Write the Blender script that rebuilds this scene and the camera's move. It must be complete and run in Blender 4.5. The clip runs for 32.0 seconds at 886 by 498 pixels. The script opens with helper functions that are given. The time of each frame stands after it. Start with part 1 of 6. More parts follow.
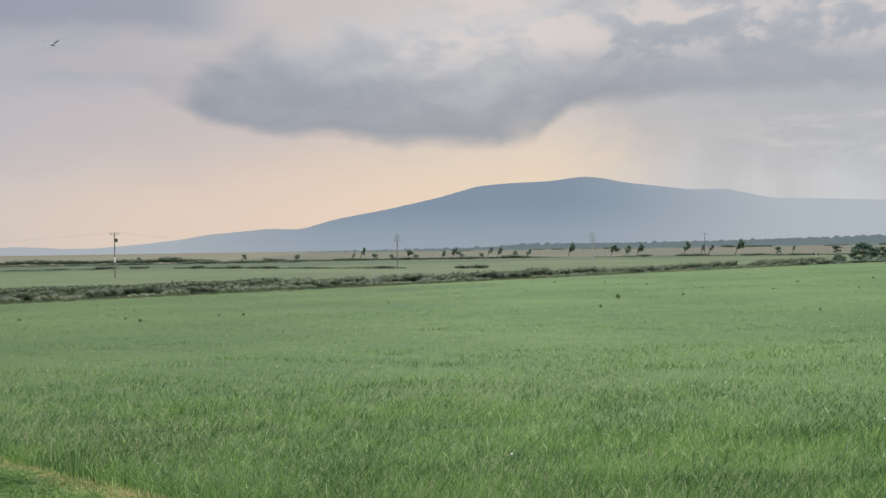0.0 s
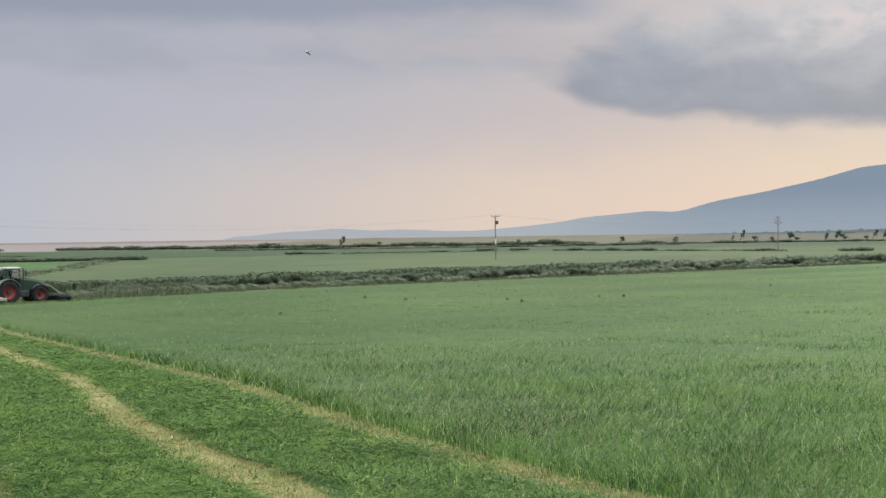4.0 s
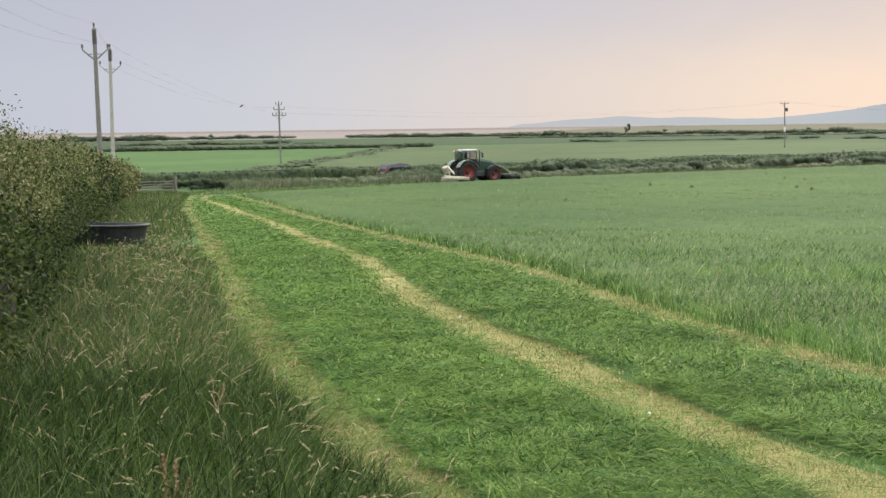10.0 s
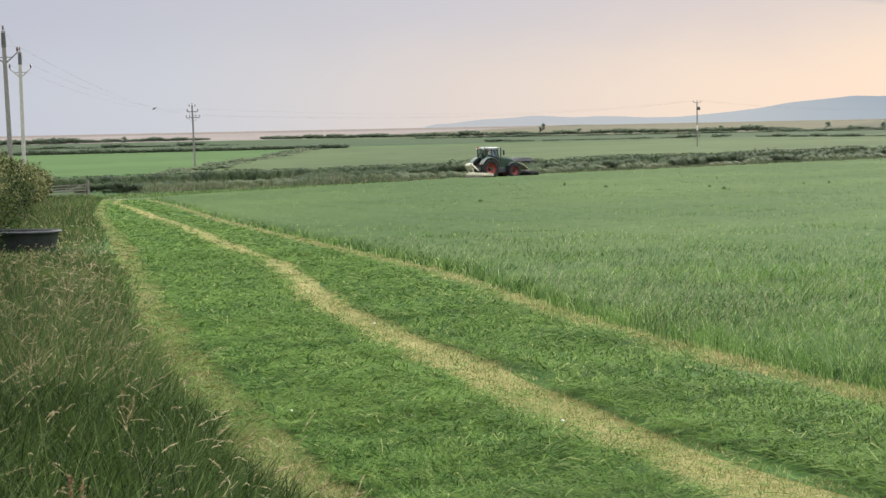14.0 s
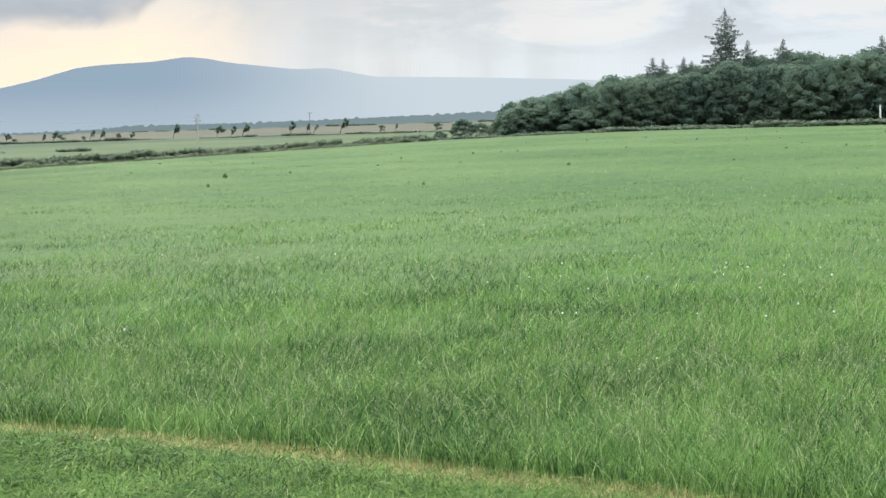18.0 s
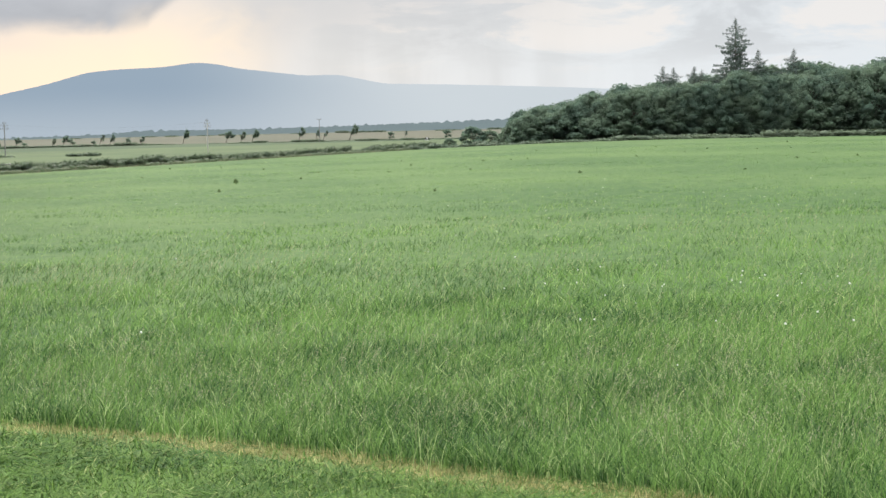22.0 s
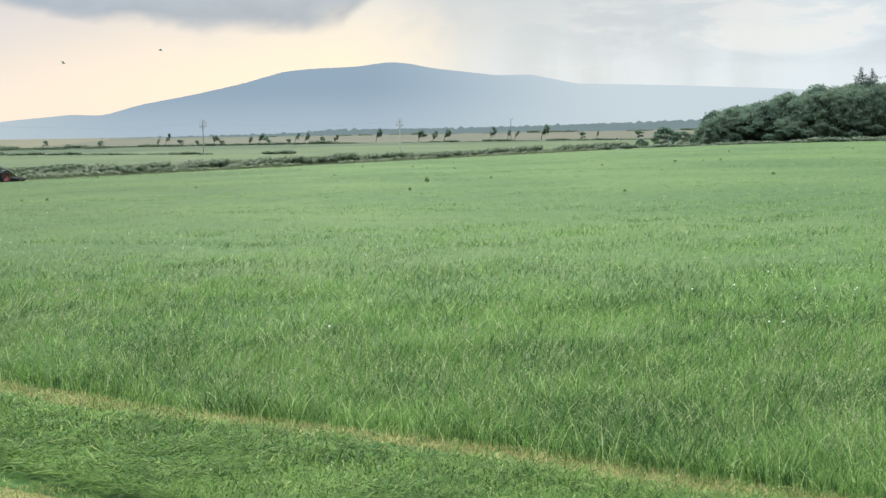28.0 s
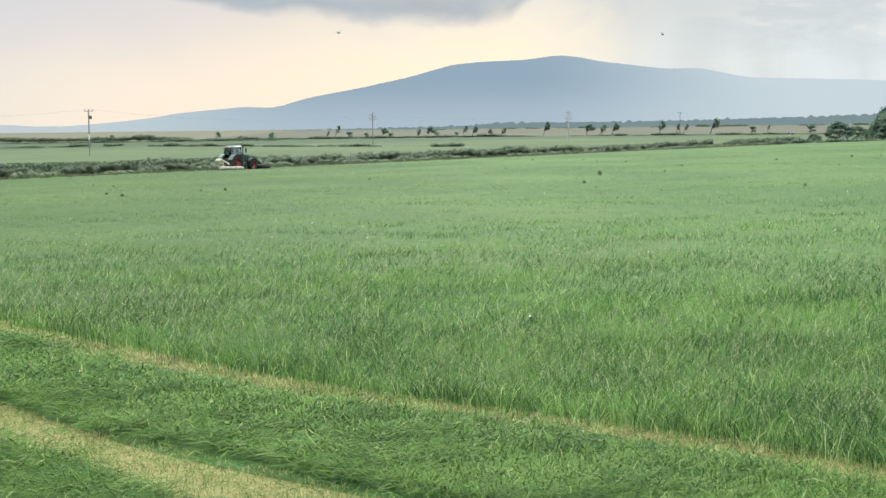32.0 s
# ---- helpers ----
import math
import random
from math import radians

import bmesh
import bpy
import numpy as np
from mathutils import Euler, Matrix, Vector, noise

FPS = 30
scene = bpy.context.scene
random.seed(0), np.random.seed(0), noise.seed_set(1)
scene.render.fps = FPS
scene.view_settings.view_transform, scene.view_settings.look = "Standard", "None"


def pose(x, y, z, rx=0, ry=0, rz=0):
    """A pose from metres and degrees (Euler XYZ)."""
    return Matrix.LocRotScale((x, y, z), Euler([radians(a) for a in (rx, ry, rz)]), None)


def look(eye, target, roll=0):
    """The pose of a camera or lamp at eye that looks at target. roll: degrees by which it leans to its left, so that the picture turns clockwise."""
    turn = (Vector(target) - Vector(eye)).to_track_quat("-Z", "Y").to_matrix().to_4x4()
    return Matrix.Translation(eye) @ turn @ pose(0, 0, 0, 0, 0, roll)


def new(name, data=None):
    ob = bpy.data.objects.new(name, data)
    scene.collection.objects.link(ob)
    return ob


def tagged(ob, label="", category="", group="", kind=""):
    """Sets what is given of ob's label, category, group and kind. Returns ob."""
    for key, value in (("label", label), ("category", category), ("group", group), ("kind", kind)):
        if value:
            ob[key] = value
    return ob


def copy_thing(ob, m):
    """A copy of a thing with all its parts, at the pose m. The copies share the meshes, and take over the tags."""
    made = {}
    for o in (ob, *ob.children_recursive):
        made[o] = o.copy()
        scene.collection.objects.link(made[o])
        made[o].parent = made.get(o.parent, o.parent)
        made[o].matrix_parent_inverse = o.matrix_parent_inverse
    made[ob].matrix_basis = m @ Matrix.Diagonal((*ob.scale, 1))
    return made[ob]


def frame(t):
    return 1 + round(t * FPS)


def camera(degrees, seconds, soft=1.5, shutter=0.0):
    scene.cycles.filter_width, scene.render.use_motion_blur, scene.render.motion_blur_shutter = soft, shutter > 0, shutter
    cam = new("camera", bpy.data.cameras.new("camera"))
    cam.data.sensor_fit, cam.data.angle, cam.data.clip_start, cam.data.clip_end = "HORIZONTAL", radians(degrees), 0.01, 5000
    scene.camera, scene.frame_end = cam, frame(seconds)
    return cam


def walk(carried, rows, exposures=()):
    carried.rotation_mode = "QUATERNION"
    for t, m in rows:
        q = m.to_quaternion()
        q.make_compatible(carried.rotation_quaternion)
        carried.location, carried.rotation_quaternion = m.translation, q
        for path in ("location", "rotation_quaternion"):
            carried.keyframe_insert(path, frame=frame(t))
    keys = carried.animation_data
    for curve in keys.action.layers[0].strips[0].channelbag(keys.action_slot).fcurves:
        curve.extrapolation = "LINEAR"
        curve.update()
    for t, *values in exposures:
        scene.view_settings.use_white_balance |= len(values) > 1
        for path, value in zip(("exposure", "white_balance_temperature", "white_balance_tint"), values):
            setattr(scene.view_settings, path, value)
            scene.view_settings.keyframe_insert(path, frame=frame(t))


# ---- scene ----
EYE = 2.0          # the lens above the grass verge
PLAIN = -3.0       # level of the flat land beyond the ditch
cam = camera(28.62, 32.0, 1.5)


def aim(x, y, z, yaw, pitch, roll):
    return pose(x, y, z, 90 + pitch, 0, yaw) @ pose(0, 0, 0, 0, 0, -roll)


PATH = [
    (0.0, 0.100, -0.028, 2.069, 0.36, -0.00, 0.88), (0.5, 0.110, -0.021, 2.084, 0.42, -0.09, 0.89), (1.0, 0.118, 0.000, 2.096, 0.72, -0.13, 0.76),
    (1.5, 0.097, -0.005, 2.072, 1.31, 0.00, 0.81), (2.0, 0.076, -0.000, 2.068, 1.77, 0.10, 0.86), (2.5, 0.045, -0.003, 2.075, 3.22, 0.10, 0.73),
    (3.0, 0.018, 0.008, 2.072, 7.23, 0.04, 0.71), (3.5, 0.000, -0.000, 2.053, 10.63, 0.08, 0.78), (5.5, -0.036, -0.001, 1.986, 16.12, -3.47, 0.79),
    (6.0, -0.034, -0.053, 1.993, 17.39, -4.11, 0.71), (6.5, -0.033, 0.029, 1.970, 18.27, -4.09, 0.76), (7.0, -0.007, 0.033, 1.962, 18.70, -4.05, 0.78),
    (7.5, 0.088, 0.100, 1.957, 19.14, -4.01, 0.84), (8.0, 0.107, 0.089, 1.943, 19.48, -4.06, 0.60), (8.5, -0.060, 0.035, 1.953, 19.63, -4.13, 0.48),
    (9.0, -0.121, -0.027, 1.956, 19.99, -4.05, 0.68), (9.5, -0.053, -0.042, 1.980, 21.17, -3.96, 0.84), (10.0, -0.035, -0.036, 1.974, 22.20, -3.97, 0.76),
    (10.5, -0.033, -0.125, 1.979, 22.41, -4.04, 0.74), (11.0, -0.039, -0.037, 1.993, 22.59, -4.00, 0.77), (11.5, -0.079, -0.071, 2.025, 22.71, -4.03, 0.80),
    (12.0, -0.064, -0.077, 2.030, 22.84, -4.01, 0.87), (12.5, -0.044, -0.015, 2.026, 22.82, -4.00, 0.97), (13.0, -0.026, -0.005, 2.027, 22.52, -4.01, 0.91),
    (13.5, -0.029, 0.026, 2.035, 21.73, -4.04, 0.93), (15.5, 0.022, -0.005, 2.002, 5.12, -4.04, 1.71), (16.0, 0.030, -0.013, 2.000, -0.74, -4.17, 1.46),
    (16.5, 0.033, -0.013, 1.996, -5.63, -4.22, 1.58), (17.0, 0.067, -0.019, 1.997, -8.95, -4.25, 1.76), (17.5, 0.062, -0.030, 1.991, -11.12, -4.24, 1.70),
    (18.0, 0.065, -0.051, 1.989, -12.46, -4.23, 1.77), (18.5, 0.089, -0.059, 1.974, -13.31, -4.21, 1.75), (19.0, 0.090, -0.057, 1.972, -13.65, -4.19, 1.64),
    (19.5, 0.092, -0.060, 1.980, -13.92, -4.19, 1.60), (20.0, 0.075, -0.047, 1.982, -14.25, -4.17, 1.50), (20.5, 0.049, -0.034, 1.983, -14.46, -4.13, 1.50),
    (21.0, 0.031, -0.014, 1.977, -13.94, -4.08, 1.47), (21.5, 0.013, 0.006, 1.968, -12.74, -4.04, 1.41), (22.0, -0.011, 0.011, 1.968, -12.19, -3.98, 1.34),
    (22.5, -0.019, 0.021, 1.964, -11.87, -3.95, 1.31), (23.0, -0.029, 0.032, 1.962, -11.62, -3.96, 1.35), (23.5, -0.015, 0.043, 1.956, -11.11, -3.95, 1.33),
    (24.0, -0.005, 0.062, 1.952, -10.04, -3.91, 1.28), (24.5, -0.002, 0.039, 1.952, -8.92, -3.88, 1.23), (25.0, 0.004, 0.020, 1.953, -8.38, -3.87, 1.23),
    (25.5, 0.023, -0.002, 1.957, -8.03, -3.86, 1.25), (27.5, 0.017, -0.004, 1.953, -6.52, -3.85, 1.05), (28.0, 0.018, 0.004, 1.950, -5.92, -3.86, 0.99),
    (28.5, 0.021, 0.021, 1.947, -5.37, -3.89, 0.94), (29.0, -0.009, 0.089, 1.949, -4.91, -3.93, 0.85), (29.5, 0.035, 0.089, 1.959, -3.95, -3.81, 0.89),
    (30.0, 0.010, 0.052, 1.946, -2.80, -3.64, 0.66), (30.5, -0.090, 0.040, 1.907, -2.10, -3.59, 0.56), (31.0, -0.178, 0.004, 1.903, -1.15, -3.69, 0.52),
    (31.5, -0.251, 0.019, 1.906, -0.59, -3.96, 0.56), (32.0, -0.298, 0.077, 1.920, -0.44, -4.00, 0.71),
]
EXPOSURES = [(0, -0.50, 6320, 12), (2.0, -0.50, 6320, 12), (3.5, -0.48, 6330, 12), (5.5, -0.27, 6400, 12), (7, -0.11, 6450, 12), (9, -0.14, 6600, 12),
             (13.5, -0.15, 6700, 12.5), (15.5, -0.1, 6120, 6), (17, 0.02, 6120, 6), (19, 0.02, 6350, 9), (20, 0.0, 6500, 10), (23, 0.0, 6420, 9),
             (25.5, 0.0, 6280, 7), (28, 0.0, 6200, 5), (30, 0.0, 6180, 4), (32, 0.0, 6180, 4)]
walk(cam, [(t, aim(x, y, z, yw, p, r)) for t, x, y, z, yw, p, r in PATH], EXPOSURES)


# ---------------------------------------------------------------- node helpers
def lin(r, g, b):
    f = lambda c: (c / 255 / 12.92) if c <= 10 else ((c / 255 + 0.055) / 1.055) ** 2.4
    return (f(r), f(g), f(b), 1.0)


class Nodes:
    """Small wrapper that wires shader nodes."""

    def __init__(self, tree):
        self.t = tree
        tree.nodes.clear()

    def add(self, kind, **props):
        n = self.t.nodes.new(kind)
        if "operation" in props:
            n.operation = props["operation"]
        if "use_clamp" in props:
            n.use_clamp = props["use_clamp"]
        if "interpolation_type" in props:
            n.interpolation_type = props["interpolation_type"]
        if "data_type" in props:
            n.data_type = props["data_type"]
        if "blend_type" in props:
            n.blend_type = props["blend_type"]
        if "sky_type" in props:
            n.sky_type, n.sun_disc = props["sky_type"], props["sun_disc"]
            n.sun_elevation, n.sun_rotation = props["sun_elevation"], props["sun_rotation"]
        return n

    def put(self, socket, value):
        if hasattr(value, "is_linked"):
            self.t.links.new(value, socket)
        elif value is not None:
            socket.default_value = value

    def math(self, op, a, b=None, c=None, clamp=False):
        n = self.add("ShaderNodeMath", operation=op, use_clamp=clamp)
        for s, v in zip(n.inputs, (a, b, c)):
            self.put(s, v)
        return n.outputs[0]

    def span(self, v, a, b, lo=0.0, hi=1.0, smooth=True):
        n = self.add("ShaderNodeMapRange", interpolation_type="SMOOTHSTEP" if smooth else "LINEAR")
        for s, x in zip(n.inputs, (v, a, b, lo, hi)):
            self.put(s, x)
        return n.outputs[0]

    def ramp(self, v, stops, interp="LINEAR"):
        n = self.add("ShaderNodeValToRGB")
        n.color_ramp.interpolation = interp
        e = n.color_ramp.elements
        while len(e) < len(stops):
            e.new(0.5)
        for el, (p, c) in zip(e, stops):
            el.position = p
            el.color = c if len(c) == 4 else (*c, 1)
        self.put(n.inputs[0], v)
        return n.outputs[0]

    def mix(self, f, a, b, mode="MIX"):
        n = self.add("ShaderNodeMix", data_type="RGBA", blend_type=mode)
        self.put(n.inputs[0], f)
        self.put(n.inputs[6], a)
        self.put(n.inputs[7], b)
        return n.outputs[2]

    def noise(self, vec, scale, detail=3.0, rough=0.55, dist=0.0):
        n = self.add("ShaderNodeTexNoise")
        if vec is not None:
            self.put(n.inputs["Vector"], vec)
        n.inputs["Scale"].default_value, n.inputs["Detail"].default_value = scale, detail
        n.inputs["Roughness"].default_value, n.inputs["Distortion"].default_value = rough, dist
        return n.outputs["Fac"]

    def xyz(self, x=0.0, y=0.0, z=0.0):
        n = self.add("ShaderNodeCombineXYZ")
        for s, v in zip(n.inputs, (x, y, z)):
            self.put(s, v)
        return n.outputs[0]

    def split(self, v):
        n = self.add("ShaderNodeSeparateXYZ")
        self.put(n.inputs[0], v)
        return n.outputs


# ---------------------------------------------------------------- sky and sun
def make_sky():
    world = bpy.data.worlds.new("sky")
    scene.world = world
    world.use_nodes = True
    n = Nodes(world.node_tree)
    d = n.split(n.add("ShaderNodeTexCoord").outputs["Generated"])
    az = n.math("MULTIPLY", n.math("ARCTAN2", d[0], d[1]), 57.2958)
    el = n.math("MULTIPLY", n.math("ARCSINE", d[2]), 57.2958)
    # billow the clouds
    p = n.xyz(az, n.math("MULTIPLY", el, 1.7), 3.0)
    n1 = n.math("SUBTRACT", n.noise(p, 0.16, 5.0, 0.55), 0.5)
    n2 = n.math("SUBTRACT", n.noise(p, 0.36, 6.0, 0.50, 0.4), 0.5)
    n3 = n.noise(n.xyz(n.math("MULTIPLY", az, 0.6), n.math("MULTIPLY", el, 2.0), 9.0), 0.34, 7.0, 0.60, 0.4)
    n4 = n.noise(n.xyz(n.math("MULTIPLY", az, 1.3), n.math("MULTIPLY", el, 0.22), 5.0), 0.4, 4.0, 0.55)
    n5 = n.noise(n.xyz(az, n.math("MULTIPLY", el, 2.1), 21.0), 0.75, 6.0, 0.55, 0.5)
    puffy = n.math("SUBTRACT", 1.0, n.math("ABSOLUTE", n.math("MULTIPLY", n.math("SUBTRACT", n5, 0.5), 4.0)), clamp=True)
    elw = n.math("ADD", el, n.math("ADD", n.math("MULTIPLY", n1, 0.6), n.math("MULTIPLY", n2, 1.15)))
    azn = n.span(az, -40.0, 35.0, smooth=False)
    q = lambda a: (a + 40.0) / 75.0
    low = n.ramp(azn, [(q(-40), lin(198, 207, 224)), (q(-28), lin(210, 217, 228)), (q(-19), lin(229, 222, 219)), (q(-11), lin(246, 230, 216)),
                       (q(-3), lin(251, 229, 213)), (q(2.5), lin(254, 232, 212)), (q(5.0), lin(238, 230, 220)), (q(7.5), lin(216, 222, 228)),
                       (q(17), lin(224, 232, 239)), (q(35), lin(228, 235, 242))])
    high = n.ramp(azn, [(q(-40), lin(192, 201, 219)), (q(-20), lin(210, 211, 221)), (q(-11), lin(219, 212, 215)), (q(-5), lin(222, 213, 212)), (q(4.5), lin(224, 219, 217)),
                        (q(9), lin(212, 216, 221)), (q(22), lin(219, 225, 231)), (q(35), lin(224, 229, 235))])
    col = n.mix(n.span(elw, 1.1, 4.3), low, high)
    # the sun's glow behind the hill's shoulder
    glow = n.math("MULTIPLY", n.math("MULTIPLY", n.span(az, -9.0, 1.0), n.span(az, 6.0, 2.4)), n.math("MULTIPLY", n.span(elw, 0.3, 2.2), n.span(elw, 4.4, 2.6)))
    col = n.mix(n.math("MULTIPLY", glow, 0.6), col, lin(255, 238, 213))
    # shafts of rain in front of the hill
    shaft = n.math("MULTIPLY", n.span(n4, 0.40, 0.66), n.math("MULTIPLY", n.span(az, 4.6, 9.0), n.span(az, 22.0, 13.0)))
    col = n.mix(n.math("MULTIPLY", shaft, 0.45), col, lin(196, 203, 209))
    # pale breaks and grey rolls in the cover to the right
    right = n.math("MULTIPLY", n.span(az, 6.0, 12.0), n.span(elw, 1.5, 3.0))
    grey = n.math("MULTIPLY", n.span(n3, 0.53, 0.40), right)
    col = n.mix(n.math("MULTIPLY", grey, 0.7), col, lin(199, 205, 212))
    puff = n.math("MULTIPLY", n.span(n3, 0.51, 0.60), right)
    col = n.mix(n.math("MULTIPLY", puff, 0.6), col, lin(244, 238, 234))
    # a broad grey underside over the summit's lee
    pall = n.math("MULTIPLY", n.math("MULTIPLY", n.span(az, 3.6, 6.0), n.span(n.math("ADD", az, n.math("MULTIPLY", n2, 10.0)), 19.0, 10.5)), n.span(elw, 2.0, 4.2))
    col = n.mix(n.math("MULTIPLY", pall, 0.55), col, lin(190, 196, 205))
    # thin lavender streaks to the left
    streak = n.math("MULTIPLY", n.span(n3, 0.40, 0.58), n.math("MULTIPLY", n.span(elw, 4.3, 5.8), n.span(az, -5.5, -9.5)))
    col = n.mix(n.math("MULTIPLY", streak, 0.8), col, lin(200, 203, 213))
    # the long dark cloud over the hill
    k = 10.0
    edge = n.ramp(azn, [(q(-10.5), (.56,) * 3), (q(-8.9), (.47,) * 3), (q(-7.8), (.42,) * 3), (q(-5.5), (.385,) * 3), (q(1.2), (.345,) * 3), (q(2.8), (.36,) * 3),
                        (q(3.8), (.45,) * 3), (q(7), (.50,) * 3), (q(14), (.50,) * 3), (q(22), (.52,) * 3), (q(30), (.6,) * 3)])
    lower = n.math("MULTIPLY", edge, k)
    depth = n.math("SUBTRACT", elw, lower)
    dark = n.span(depth, -0.25, 0.40)
    crest = n.ramp(azn, [(q(-9.2), (.46,) * 3), (q(-8), (.56,) * 3), (q(-6), (.66,) * 3), (q(-3), (.74,) * 3), (q(1), (.80,) * 3), (q(10), (.84,) * 3), (q(16), (.80,) * 3)])
    upper = n.span(n.math("SUBTRACT", n.math("ADD", elw, n.math("MULTIPLY", n2, 1.8)), n.math("MULTIPLY", crest, k)), -0.8, 0.8)
    dark = n.math("MULTIPLY", dark, n.math("SUBTRACT", 1.0, n.math("MULTIPLY", upper, 0.75)))
    dark = n.math("MULTIPLY", dark, n.span(az, 3.0, 13.0, 1.0, 0.55))
    body = n.math("ADD", n.math("MULTIPLY", depth, 0.26), n.math("ADD", n.math("MULTIPLY", n2, 0.9), n.math("MULTIPLY", n.math("SUBTRACT", puffy, 0.5), 0.12)))
    cloud = n.ramp(body, [(0.0, lin(150, 164, 182)), (0.35, lin(166, 178, 194)), (0.7, lin(196, 203, 212)), (1.0, lin(224, 225, 229))])
    col = n.mix(n.math("MULTIPLY", dark, 0.96), col, cloud)
    # pale heads on the cloud's upper side
    head = n.math("MULTIPLY", n.span(n.math("ADD", n2, n.math("MULTIPLY", puffy, 0.12)), 0.06, 0.2), n.math("MULTIPLY", n.span(elw, 5.9, 7.2), n.span(az, -3.5, 1.0)))
    col = n.mix(n.math("MULTIPLY", head, 0.75), col, lin(242, 233, 230))
    # glowing broken edge of the rain cloud beside the summit
    azw = n.math("ADD", az, n.math("MULTIPLY", n2, 9.0))
    rim = n.math("MULTIPLY", n.math("MULTIPLY", n.span(az, 1.5, 3.0), n.span(azw, 7.6, 4.6)), n.math("MULTIPLY", n.span(elw, 1.4, 2.4), n.span(elw, 4.6, 3.6)))
    col = n.mix(n.math("MULTIPLY", rim, n.span(n2, -0.1, 0.1, 0.15, 0.8)), col, lin(254, 236, 214))
    # another dark bank high on the left
    bank = n.math("MULTIPLY", n.span(elw, 6.7, 7.7), n.span(az, -6.0, -9.5))
    col = n.mix(n.math("MULTIPLY", bank, 0.9), col, lin(168, 177, 195))
    # the whole vault brightens towards the zenith, as under any even cloud
    gain = n.span(el, 8.0, 50.0, 1.0, 4.0)
    vault = n.mix(n.span(el, 9.0, 25.0), col, n.mix(n3, lin(214, 220, 230), lin(240, 240, 240)))
    vault = n.mix(1.0, vault, n.xyz(gain, gain, gain), "MULTIPLY")
    sky = n.add("ShaderNodeTexSky", sky_type="NISHITA", sun_disc=False, sun_elevation=radians(14), sun_rotation=radians(2))
    clear = n.mix(1.0, sky.outputs[0], n.xyz(0.1, 0.1, 0.1), "MULTIPLY")
    bg = n.add("ShaderNodeBackground")
    n.put(bg.inputs[0], n.mix(0.97, clear, vault))
    bg.inputs[1].default_value = 1.0
    n.t.links.new(bg.outputs[0], n.add("ShaderNodeOutputWorld").inputs[0])


make_sky()
sun = new("sun", bpy.data.lights.new("sun", "SUN"))
sun.data.energy, sun.data.angle, sun.data.color = 1.5, radians(20), (1.0, 0.93, 0.82)
sun.matrix_world = look((0, 0, 50), (0 - 0.6, -50 * 0.9, 50 - 22))


# ---------------------------------------------------------------- materials
def material(name, build):
    m = bpy.data.materials.new(name)
    m.use_nodes = True
    n = Nodes(m.node_tree)
    out = n.add("ShaderNodeOutputMaterial")
    n.t.links.new(build(n), out.inputs[0])
    return m


def principled(n, color, rough=0.7, metal=0.0, bump=None, strength=0.3, spec=0.5, dist=0.02):
    b = n.add("ShaderNodeBsdfPrincipled")
    n.put(b.inputs["Base Color"], color)
    n.put(b.inputs["Roughness"], rough)
    b.inputs["Metallic"].default_value = metal
    b.inputs["Specular IOR Level"].default_value = spec
    if bump is not None:
        bn = n.add("ShaderNodeBump")
        bn.inputs["Strength"].default_value, bn.inputs["Distance"].default_value = strength, dist
        n.put(bn.inputs["Height"], bump)
        n.t.links.new(bn.outputs[0], b.inputs["Normal"])
    return b.outputs[0]


def older(n, pos):
    """Where the sward has grown older and duller: towards the headland, in drifts."""
    return n.span(n.math("ADD", n.split(pos)[0], n.math("MULTIPLY", n.math("SUBTRACT", n.noise(pos, 0.05, 3.0), 0.5), 30.0)), 9.0, -14.0)


